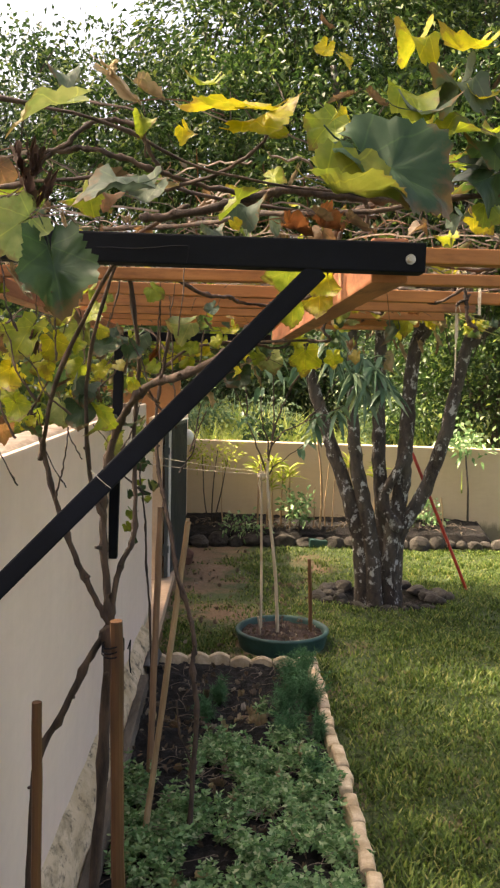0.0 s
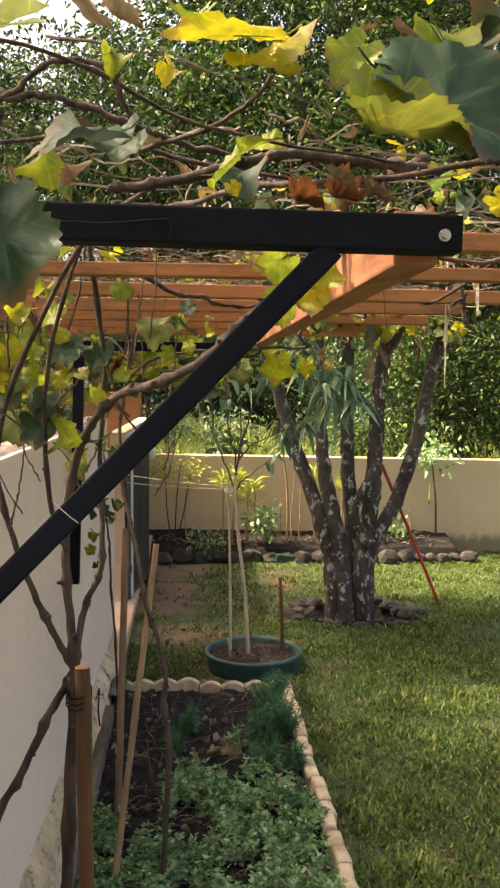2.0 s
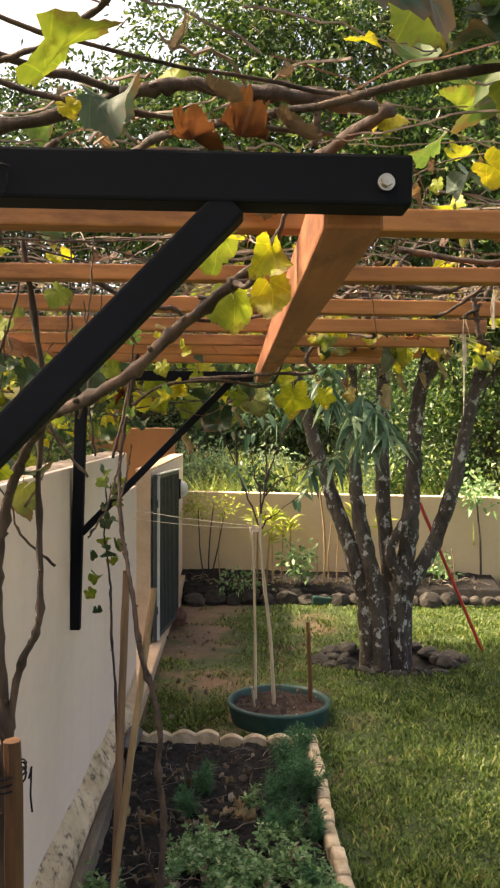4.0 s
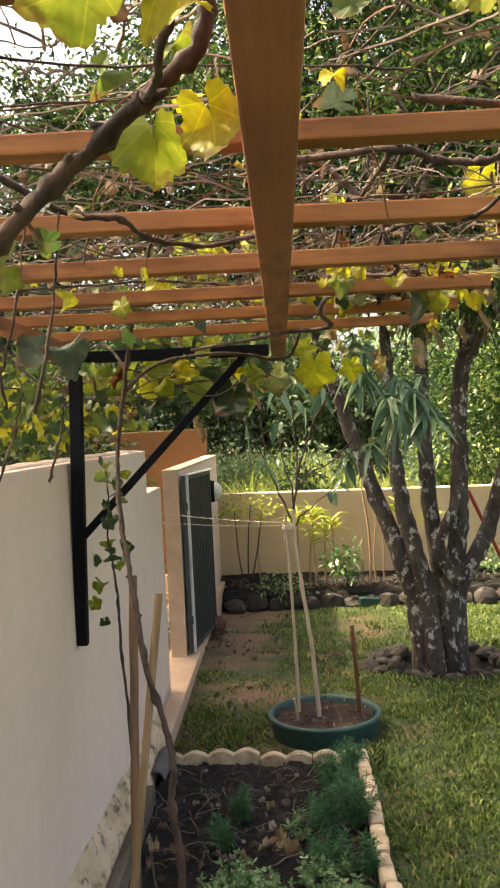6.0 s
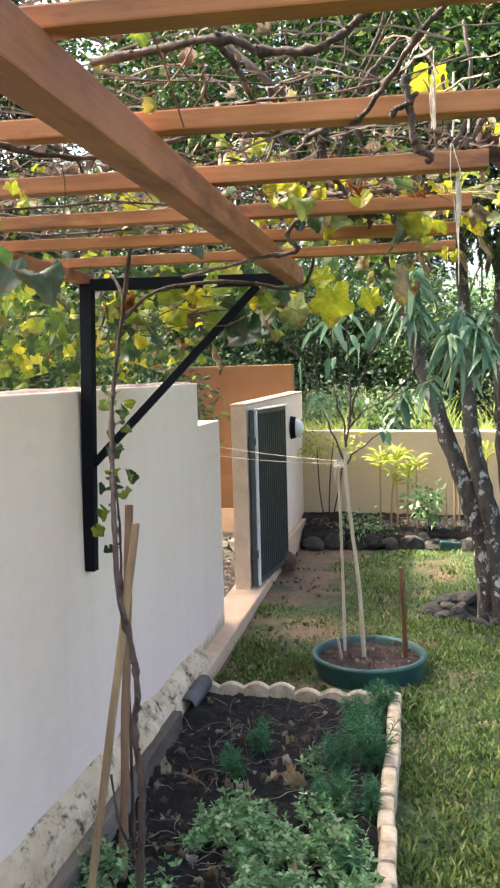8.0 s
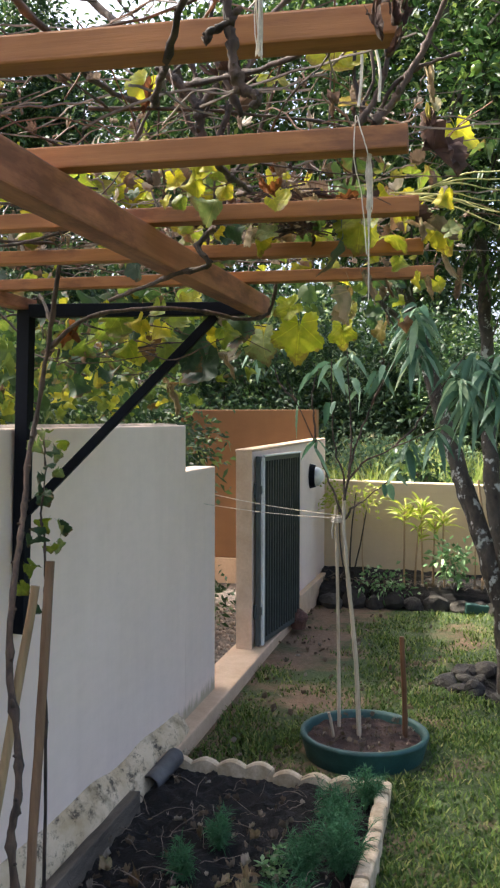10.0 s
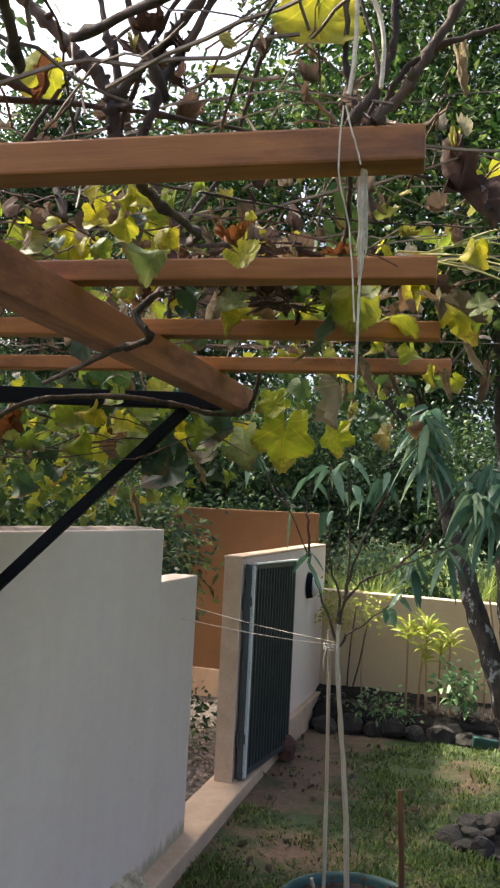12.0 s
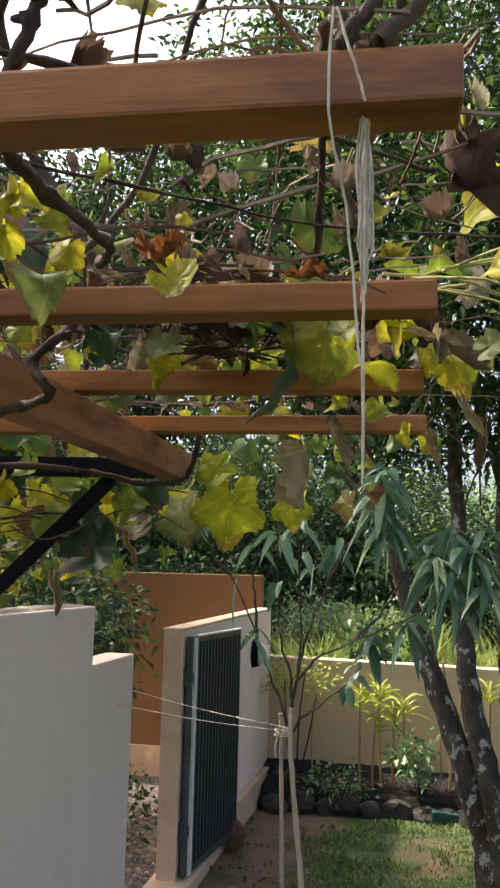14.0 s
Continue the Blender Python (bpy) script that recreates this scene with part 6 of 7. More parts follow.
hang(vine, 'green', 1, (0.66, 4.95, 2.1), (0.1, 0, -0.9), (0.1, -0.9, 0.2), 0.140)
hang(vine, 'green', 4, (0.55, 4.9, 2.05), (-0.1, 0, -0.9), (0.3, -0.9, 0.2), 0.130)
hang(vine, 'vine', 4, (0.72, 5.0, 2.05), (0.3, 0, -0.9), (-0.3, -0.9, 0.2), 0.130)
hang(vine, 'lime', 1, (0.33, 4.7, 2.08), (0.3, -0.2, -0.8), (0.3, -0.9, 0.2), 0.120)
hang(vine, 'lime', 3, (0.45, 4.8, 2.0), (0.7, -0.2, -0.5), (0, -0.8, 0.5), 0.130)


def strew(n, lo, hi, hang, sizes=(0.07, 0.13)):
    """Poses of n leaves in a box; hang: 1 all hanging, 0 all lying."""
    out = []
    for _ in range(n):
        at = Vector([random.uniform(a, b) for a, b in zip(lo, hi)])
        if random.random() < hang:
            tip = Vector((random.gauss(0, 0.35), random.gauss(0, 0.3), -1))
            face = Vector((random.gauss(0, 0.6), random.gauss(-0.3, 0.7), random.uniform(0, 0.5)))
        else:
            tip = Vector((random.gauss(0, 1), random.gauss(0, 1), random.gauss(-0.25, 0.3)))
            face = Vector((random.gauss(0, 0.5), random.gauss(0, 0.5), 1))
        out.append(leaf_pose(at, tip, face, random.uniform(*sizes)))
    return out


near = strew(20, (0.95, 1.75, 2.2), (1.5, 2.4, 2.40), 0.4, (0.045, 0.08)) + strew(26, (-0.05, 2.3, 1.72), (0.3, 2.85, 2.08), 0.7, (0.045, 0.085)) + strew(30, (-0.05, 2.1, 2.17), (1.0, 2.7, 2.24), 0.2, (0.03, 0.055))
near += strew(52, (-0.05, 3.75, 2.15), (1.45, 4.6, 2.34), 0.5, (0.06, 0.11)) + strew(22, (1.4, 3.7, 2.1), (1.8, 4.6, 2.35), 0.6, (0.03, 0.06)) + strew(6, (1.2, 4.3, 2.02), (1.5, 4.8, 2.2), 0.9, (0.05, 0.08))
near += strew(80, (-0.1, 3.35, 2.165), (1.4, 4.7, 2.30), 0.3, (0.025, 0.06)) + strew(45, (0.1, 1.75, 2.17), (1.1, 2.5, 2.32), 0.3, (0.03, 0.06))
near += strew(26, (0.05, 2.2, 1.9), (0.6, 3.0, 2.12), 0.8, (0.02, 0.045))
near += strew(60, (0.25, 3.85, 2.19), (1.4, 4.65, 2.42), 0.5, (0.04, 0.085))
for m in strew(34, (0.80, 3.74, 2.168), (1.36, 4.12, 2.20), 0.1, (0.04, 0.075)):
    piece("leaf", random.choice(SHAPES[random.choice(("dry", "dark_dry", "dark_dry", "pale_dry"))]), vine, m)
for m in strew(16, (0.52, 3.9, 2.26), (0.82, 4.12, 2.44), 0.7, (0.06, 0.10)):
    piece("leaf", random.choice(SHAPES[random.choice(("yellow", "lime", "yellow"))]), vine, m)
for m in near:
    kind = random.choices(("vine", "yellow", "lime", "dry", "grey"), (0.38, 0.13, 0.09, 0.30, 0.10))[0]
    piece("leaf", random.choice(SHAPES[kind]), vine, m @ Matrix.Scale(0.65, 4) if kind == "dry" else m)
for m in strew(20, (0.125, 4.42, 1.3), (0.22, 4.54, 1.72), 0.7, (0.035, 0.065)) + strew(4, (0.09, 4.40, 1.08), (0.19, 4.5, 1.36), 0.7, (0.04, 0.06)):
    piece("leaf", random.choice(SHAPES[random.choice(("lime", "green", "greylime"))]), vine_far, m)
for m in strew(70, (-0.1, 4.7, 1.86), (0.7, 5.2, 2.2), 0.7, (0.035, 0.09)):
    kind = random.choices(("vine", "yellow", "lime", "green", "dry"), (0.3, 0.14, 0.12, 0.30, 0.14))[0]
    piece("leaf", random.choice(SHAPES[kind]), vine_far, m)


def joined(name, poses, mat, kind="vine"):
    vs, fs, base = [], [], 0
    arrays = []
    for me in SHAPES[kind]:
        me.calc_loop_triangles()
        co = np.zeros(len(me.vertices) * 3, dtype=np.float32)
        me.vertices.foreach_get("co", co)
        tri = np.zeros(len(me.loop_triangles) * 3, dtype=np.int32)
        me.loop_triangles.foreach_get("vertices", tri)
        arrays.append((co.reshape(-1, 3), tri.reshape(-1, 3)))
    for m in poses:
        co, tri = arrays[random.randrange(len(arrays))]
        a = np.array(m)
        vs.append(co @ a[:3, :3].T + a[:3, 3])
        fs.append(tri + base)
        base += len(co)
    return cloud(name, np.concatenate(vs), np.concatenate(fs), mat)


tagged(under(new("dead_leaf_thatch", joined("dead_leaf_thatch", strew(330, (-0.1, 3.4, 2.17), (1.45, 4.7, 2.30), 0.35, (0.02, 0.06)) + strew(90, (-0.1, 2.4, 2.17), (1.3, 3.4, 2.24), 0.3, (0.015, 0.04)), M_THATCH, "dry")), vine), "brown and greyish dead vine leaves caught on the slats", kind="stuff")
mass = strew(560, (-1.3, 4.9, 1.82), (-0.02, 7.0, 2.22), 0.6, (0.035, 0.085)) + strew(340, (-1.6, 5.2, 1.5), (-0.36, 7.5, 2.4), 0.6, (0.045, 0.09)) + strew(40, (0.0, 4.75, 1.95), (0.72, 5.3, 2.25), 0.8) + strew(34, (0.7, 4.9, 2.1), (1.4, 5.3, 2.3), 0.8, (0.04, 0.08))
tagged(under(new("foliage", joined("foliage", mass, M_VINE_FAR)), vine_far), kind="stuff")
bm = bmesh.new()
for k in range(40):
    p = Vector((random.uniform(-1.5, -0.1), random.uniform(4.9, 6.9), random.uniform(1.85, 2.15)))
    d = Vector((random.gauss(0, 1), random.gauss(0, 1), abs(random.gauss(0, 0.3)))).normalized() * random.uniform(0.2, 0.5)
    tube(bm, curve_pts([p, p + d * 0.5 + Vector((0, 0, 0.05)), p + d], 4, 0.01), 0.005, 5)
tagged(part("cane_tangle", bm, M_CANE, vine_far), kind="stuff")

# heap of dark twigs and leaf scraps between the fifth and sixth slats
nest = thing("twig_nest", (1.11, 3.86, 2.165), "dark nest of twigs and dead leaves resting on the slats", "nest")
bm = bmesh.new()
for k in range(150):
    a, f = random.uniform(0, 6.28), math.sqrt(random.random())
    p = Vector((1.11 + 0.13 * f * math.cos(a), 3.86 + 0.20 * f * math.sin(a), 2.17 + 0.045 * random.random() * (1.1 - f)))
    d = Vector((-math.sin(a), math.cos(a), random.gauss(0, 0.2))) * random.uniform(0.04, 0.09) + Vector((random.gauss(0, 0.03), random.gauss(0, 0.02), 0))
    tube(bm, [p - d * 0.6, p + Vector((0, 0, 0.006)), p + d * 0.6], random.uniform(0.0014, 0.003), 4)
tagged(part("nest_bowl", bm, M_CANE, nest), kind="stuff")
tagged(under(new("leaf_scrap", joined("leaf_scrap", strew(46, (1.0, 3.72, 2.168), (1.22, 4.02, 2.205), 0.1, (0.03, 0.06)), M_DARKSCRAP, "dry")), nest), kind="stuff")
# pale green shoots spreading from the end of the fifth slat
for k in range(8):
    y, z = 3.68 + random.uniform(-0.02, 0.06), 2.163 + random.uniform(0, 0.006)
    e = Vector((random.uniform(0.12, 0.26), random.uniform(-0.08, 0.12), random.uniform(-0.11, 0.04)))
    p = Vector((random.uniform(1.32, 1.40), y, z))
    bm = bmesh.new()
    tube(bm, curve_pts([p, p + e * 0.4 + Vector((0, 0, 0.012)), p + e * 0.75, p + e], 4, 0.001), [0.0021 - 0.0001 * i for i in range(13)], 5)
    part("shoot", bm, M_SHOOT, vine, "pale yellow-green shoot")

# stakes in the bed
for a, b, r, lab in (((0.335, 2.42, -0.05), (0.318, 2.40, 1.325), 0.0165, "thick brown bamboo stake holding the old vine"), ((0.15, 2.30, -0.05), (0.153, 2.30, 1.165), 0.012, "cut brown stake standing by the wall"),
                     ((0.252, 3.76, -0.05), (0.413, 3.96, 1.297), 0.0125, "leaning bamboo stake beside the young vine"), ((0.240, 4.19, -0.05), (0.272, 4.32, 1.298), 0.015, "upright bamboo stake beside the young vine")):
    bm = bmesh.new()
    a, b = Vector(a), Vector(b)
    limb(bm, [a, a.lerp(b, 0.33), a.lerp(b, 0.66), b], r, r * 0.95, 10, 4, 0.0015, 0.07)
    solid("stake", bm, M_POLE if 3 < a.y < 4 else M_BROWNPOLE if a.y > 4 else M_BAMBOO, lab, "stake", group="garden stakes")
bm = bmesh.new()
for k in range(3):
    tube(bm, [(0.307 + 0.026 * math.cos(t), 2.43 + 0.052 * math.sin(t), 1.245 + 0.009 * k + 0.004 * math.sin(t + k)) for t in np.linspace(0, 6.28, 13)], 0.0018, 5, 0, False)
tube(bm, [(0.345, 2.41, 1.255), (0.352, 2.40, 1.28), (0.350, 2.40, 1.23), (0.353, 2.4, 1.20)], 0.0018, 5)
solid("tie", bm, M_STEEL, "black tie round vine and stake", "string")
# thin wire along the first arm and round its brace
bm = bmesh.new()
tube(bm, curve_pts([(0.385, 1.627, 2.088), (0.452, 1.627, 2.088), (0.51, 1.627, 2.093), (0.514, 1.627, 2.083), (0.512, 1.627, 2.069)], 5, 0.0006), 0.0009, 5)
solid("wire", bm, M_STEEL, "thin dark wire running along the steel arm", "wire")
bm = bmesh.new()
tube(bm, curve_pts([(0.378, 1.632, 1.770), (0.391, 1.632, 1.757), (0.407, 1.632, 1.744)], 5, 0.0003), 0.0006, 5)
solid("wire", bm, M_STRING, "pale wire tied round the steel brace", "wire")
# thin bare shoots round the old vine
for k in range(26):
    x, y, z = random.uniform(0.08, 0.5), random.uniform(2.25, 2.7), random.uniform(1.6, 2.0)
    dx, dz = random.uniform(-0.14, 0.14), random.uniform(0.12, 0.3)
    cane(vine, random.uniform(0.0016, 0.003), 0.001, (x, y, z), (x + dx * 0.5, y, z + dz * 0.35), (x + dx * 0.7, y + 0.02, z + dz * 0.7), (x + dx, y, z + dz))
# strings tied on the slats
def twine(name, strands, r):
    t = thing(name, strands[0][0], "frayed pale twine hanging from a slat", "string", "hanging twine")
    for pts in strands:
        bm = bmesh.new()
        tube(bm, curve_pts(pts, 5, 0.0004), r, 5)
        part("strand", bm, M_STRING, t)


twine("string", [[(1.312, 3.236, 2.168), (1.310, 3.236, 2.105), (1.318, 3.262, 2.06), (1.326, 3.27, 1.97)], [(1.314, 3.236, 2.168), (1.322, 3.236, 2.14), (1.330, 3.240, 2.112)]], 0.0009)


def frayed(n, x, y, top, end, wide, r=0.0009):
    """Loose strands: from the knot at top, spreading a little, ends uneven."""
    g = random.gauss
    twine("string", [[(x + g(0, wide * 0.25), y + g(0, 0.002), top), (x + g(0, wide * 0.5), y + g(0, 0.003), top - 0.035), (x + g(0, wide * 0.4), y + g(0, 0.003), top - 0.08),
                      (x + g(0, wide * 0.2), y, end + abs(g(0, 0.03)))] for _ in range(n)], r)


frayed(44, 1.327, 3.285, 2.125, 2.01, 0.0048, 0.0006)
frayed(9, 1.327, 3.285, 2.06, 1.90, 0.0010, 0.0006)
frayed(7, 1.268, 2.812, 2.168, 2.14, 0.005, 0.0007)
twine("string", [[(1.317, 3.25, 2.306), (1.319, 3.25, 2.26), (1.318, 3.25, 2.22), (1.314, 3.25, 2.185)], [(1.325, 3.25, 2.287), (1.338, 3.25, 2.27), (1.346, 3.25, 2.233), (1.345, 3.25, 2.19)]], 0.0024)

# ---- bed plants ----
def scatter(n, x0, x1, y0, y1, keep):
    p = np.stack([RNG.uniform(x0, x1, n), RNG.uniform(y0, y1, n)], 1)
    m = np.array([keep(a, b) for a, b in p])
    return p[m]


def herb_cover(x, y):
    d = noise.noise((x * 4.2, y * 3.4, 1.5)) + 0.5 * noise.noise((x * 11, y * 9, 6.5))
    lim = -0.22 + 0.72 * max(0.0, y - 3.95) / 0.9 + 0.5 * max(0.0, 0.42 - x)
    return d > lim


hp = scatter(3300, 0.16, 1.09, 1.2, 5.3, herb_cover)
at, way = [], []
for x, y in hp:
    h = random.uniform(0.03, 0.08) + 0.13 * max(0.0, noise.noise((x * 6, y * 6, 9.0)))
    lx, ly, turn = random.gauss(0, 0.35), random.gauss(0, 0.35), random.uniform(0, 6.28)
    for s in range(5):
        f = 0.3 + 0.7 * s / 4
        for j in range(4):
            a = turn + 0.9 * s + 1.571 * j + random.uniform(-0.3, 0.3)
            at.append((x + lx * h * f, y + ly * h * f, 0.03 + h * f))
            way.append((math.cos(a), math.sin(a), 0.15 + 0.6 * (s == 4)))
tagged(new("ground_herbs", leaf_cloud("ground_herbs", np.array(at), np.array(way), 0.032, 0.016, M_HERB, 0.15, 0.15, 0.2)), "low leafy pale green herbs covering part of the bed", "herbs", kind="stuff")


def feathery(x, y, h, n):
    t = thing("dill_plant", (x, y, 0.03), "soft feathery dark green herb plant in the bed", "herb", "feathery herbs")
    bm = bmesh.new()
    at, way = [], []
    for _ in range(n):
        a, lean = random.uniform(0, 6.28), random.uniform(0.1, 0.55)
        d = Vector((math.cos(a) * lean, math.sin(a) * lean, 1)).normalized()
        L = h * random.uniform(0.6, 1.1)
        pts = [Vector((x, y, 0.02)) + d * L * f + Vector((0, 0, -0.25 * L * lean * f * f)) for f in (0, 0.35, 0.7, 1)]
        tube(bm, pts, [0.003, 0.0025, 0.002, 0.001], 4)
        for f in np.linspace(0.3, 1, 9):
            p = pts[0].lerp(pts[3], f)
            for _ in range(7):
                at.append(p)
                way.append(d * 0.5 + Vector((random.gauss(0, 0.6), random.gauss(0, 0.6), random.gauss(0.2, 0.4))))
    tagged(part("stalk_tuft", bm, M_DILL, t), kind="stuff")
    under(new("foliage", leaf_cloud("foliage", np.array(at), np.array(way), 0.055, 0.0035, M_DILL, 0.1, 0.25, 0.3)), t)


for x, y, h, n in ((0.98, 5.45, 0.24, 26), (1.04, 5.1, 0.26, 30), (0.92, 5.05, 0.20, 22), (1.06, 5.72, 0.18, 16), (0.55, 5.2, 0.16, 16), (0.48, 4.95, 0.15, 12), (0.9, 4.75, 0.18, 16), (1.05, 4.7, 0.16, 12), (1.0, 4.3, 0.14, 12)):
    feathery(x, y, h, n)
tagged(new("leaf_litter", joined("leaf_litter", strew(90, (0.15, 10.05, 0.16), (3.3, 10.35, 0.2), 0.2, (0.03, 0.07)) + strew(160, (0.12, 6.1, 0.012), (1.3, 9.6, 0.018), 0.0, (0.02, 0.06)) + strew(420, (0.14, 1.5, 0.05), (1.08, 5.85, 0.06), 0.1, (0.02, 0.06)), M_LITTER, "dry")), "dry brown fallen leaves strewn over the soil", "litter", kind="stuff")
crumbs = [m for m in strew(150, (0.68, 6.12, 0.10), (1.27, 6.72, 0.112), 0.0, (0.012, 0.04)) if (m.translation.x - 0.975) ** 2 + (m.translation.y - 6.42) ** 2 < 0.075]
tagged(under(new("leaf_crumble", joined("leaf_crumble", crumbs, M_LITTER, "dry")), planter_soil), "brown leaf crumbs on the soil", kind="stuff")
for m in strew(22, (0.2, 2.5, 0.06), (1.0, 5.7, 0.085), 0.0, (0.055, 0.11)):
    ob = new("fallen_leaf", random.choice(SHAPES[random.choice(("dry", "pale_dry"))]))
    ob.matrix_basis = m
    tagged(ob, "curled dry brown vine leaf fallen on the soil", "leaf", "fallen leaves")
for k, (x, y) in enumerate(((0.70, 4.86), (0.74, 4.90), (0.67, 4.92), (0.73, 4.82), (0.60, 4.70))):
    ob = new("fallen_leaf", SHAPES["pale_dry"][k])
    ob.matrix_basis = leaf_pose((x, y, 0.07), (math.cos(2.1 * k), math.sin(2.1 * k), 0.05), (0.1, -0.2, 1), 0.10)
    tagged(ob, "curled pale dry vine leaf fallen on the soil", "leaf", "fallen leaves")
bm = bmesh.new()
for k in range(300):
    p = Vector((random.uniform(0.15, 1.05), random.uniform(2.0, 5.8), 0.055))
    d = Vector((random.gauss(0, 1), random.gauss(0, 1), 0.1)).normalized() * random.uniform(0.04, 0.22)
    tube(bm, curve_pts([p, p + d * 0.5 + Vector((0, 0, random.uniform(0.0, 0.03))), p + d], 3, 0.006), random.uniform(0.001, 0.0022), 4)
for k in range(70):
    p = Vector((random.uniform(0.2, 3.4), random.uniform(10.05, 10.4), 0.19))
    d = Vector((random.gauss(0, 1), random.gauss(0, 1), 0.15)).normalized() * random.uniform(0.08, 0.35)
    tube(bm, curve_pts([p, p + d * 0.5 + Vector((0, 0, random.uniform(0.0, 0.06))), p + d], 3, 0.008), random.uniform(0.002, 0.004), 4)
tagged(new("twig_litter", mesh_of("twig_litter", bm, M_TWIG)), "pale dry twigs lying on the bed", "twigs", kind="stuff")

# pebbles on the lane
ico = bmesh.new()
bmesh.ops.create_icosphere(ico, subdivisions=1, radius=1)
iv = np.array([v.co[:] for v in ico.verts])
jf = np.array([[v.index for v in f.verts] for f in ico.faces])
ico.free()
n = 900
at = np.stack([RNG.uniform(-1.6, -0.17, n), RNG.uniform(6.4, 9.6, n), np.full(n, 0.024)], 1)
size = RNG.uniform(0.008, 0.028, (n, 1, 1)) * RNG.uniform(0.6, 1.2, (n, 1, 3))
v = at[:, None, :] + iv[None] * size * (1 + RNG.normal(0, 0.15, (n, len(iv), 1)))
f = (np.arange(n) * len(iv))[:, None, None] + jf[None]
tagged(new("pebbles", cloud("pebbles", v.reshape(-1, 3), f.reshape(-1, 3), M_PEBBLE)), "loose pale brown pebbles on the gravel lane", "gravel", kind="stuff")

# ---- far border plants ----
def strap_plant(x, y, h, n, r):
    t = thing("dracaena", (x, y, 0.1), "slim dracaena with yellow-green strap leaves in the border", "plant", "border dracaenas")
    bm = bmesh.new()
    top = (x + random.uniform(-0.03, 0.03), y, h)
    limb(bm, [(x, y, 0.1), (x + random.uniform(-0.02, 0.02), y, h * 0.5), top], 0.011, 0.009, 6, 3, 0.003)
    part("stem", bm, M_POLE, t)
    at = np.tile([top], (n, 1)) + RNG.normal(0, 0.012, (n, 3)) - np.stack([np.zeros(n), np.zeros(n), RNG.uniform(0, 0.12, n)], 1)
    a = RNG.uniform(0, 6.28, n)
    way = np.stack([np.cos(a), np.sin(a), RNG.uniform(0.5, 1.9, n)], 1)
    under(new("foliage", long_leaf_cloud("foliage", at, way, r * 1.25, 0.022, M_STRAP, 0.5)), t)


for x, y, h, n, r in ((0.92, 10.19, 0.88, 26, 0.23), (1.09, 10.21, 0.90, 28, 0.25), (1.29, 10.19, 0.84, 28, 0.24), (1.19, 10.23, 0.75, 20, 0.21), (1.02, 10.17, 0.72, 16, 0.20), (1.96, 10.31, 0.94, 22, 0.21), (2.25, 10.27, 0.84, 20, 0.21)):
    strap_plant(x, y, h, n, r)


def bush(name, x, y, z, blobs, clumps, per, leaf, width, mat, label, stems, clump_r=0.06, bark=M_DARKBARK, stem_r=0.009):
    t = thing(name, (x, y, z), label, "shrub")
    for a, b in stems:
        bm = bmesh.new()
        a, b = Vector(a), Vector(b)
        limb(bm, [a, a.lerp(b, 0.5) + Vector((random.uniform(-0.03, 0.03), 0, 0)), b], stem_r, stem_r * 0.6, 6, 3, 0.005)
        part("stem", bm, bark, t)
    at, way, _ = twiggy(blobs, clumps, per, clump_r, 0.2)
    under(new("foliage", leaf_cloud("foliage", at, way, leaf, width, mat, 0.2, 0.25, 0.6)), t)
    return t


bush("shrub", 0.39, 10.31, 0.15, [((0.43, 10.31, 0.98), (0.3, 0.2, 0.2))], 40, 8, 0.05, 0.025, M_STRAP, "thin twiggy shrub with sparse yellow leaves", [((0.36, 10.31, 0.12), (0.28, 10.31, 0.98)), ((0.39, 10.31, 0.12), (0.45, 10.31, 1.03)), ((0.41, 10.31, 0.12), (0.57, 10.31, 0.94))])
bush("shrub", 1.36, 10.10, 0.15, [((1.36, 10.10, 0.44), (0.14, 0.12, 0.14))], 22, 9, 0.08, 0.04, M_HERB, "small bright green leafy plant in the border", [((1.36, 10.10, 0.07), (1.36, 10.10, 0.42))])
bush("shrub", 0.75, 10.06, 0.15, [((0.75, 10.06, 0.21), (0.22, 0.12, 0.07))], 20, 9, 0.06, 0.03, M_HERB, "low dark green plant in the border", [((0.75, 10.06, 0.06), (0.75, 10.06, 0.21))])
bush("shrub", 3.33, 10.35, 0.15, [((3.31, 10.35, 1.10), (0.24, 0.18, 0.05))], 15, 7, 0.11, 0.04, M_HERB, "slender young plant with a flat green leafy top", [((3.36, 10.35, 0.13), (3.30, 10.35, 1.11))], 0.06, M_DARKBARK, 0.014)
bush("shrub", 2.86, 10.31, 0.15, [((2.86, 10.31, 0.36), (0.2, 0.15, 0.15))], 20, 9, 0.07, 0.035, M_HERB, "small green plant in the border", [((2.86, 10.31, 0.12), (2.86, 10.31, 0.36))])
for x, y, h, r in ((1.62, 10.23, 1.17, 0.014), (1.70, 10.25, 0.98, 0.009), (1.77, 10.27, 0.93, 0.008), (1.55, 10.23, 0.64, 0.008), (1.98, 10.19, 0.43, 0.012), (0.53, 10.40, 0.81, 0.008), (2.57, 10.23, 0.64, 0.01), (3.03, 10.23, 0.54, 0.01)):
    bm = bmesh.new()
    limb(bm, [(x, y, 0.03), (x + random.uniform(-0.03, 0.03), y, h * 0.5), (x + random.uniform(-0.04, 0.04), y, h)], r, r * 0.7, 6, 4, 0.004)
    solid("stake", bm, M_POLE, "thin weathered stick standing in the border", "stake", group="garden stakes")

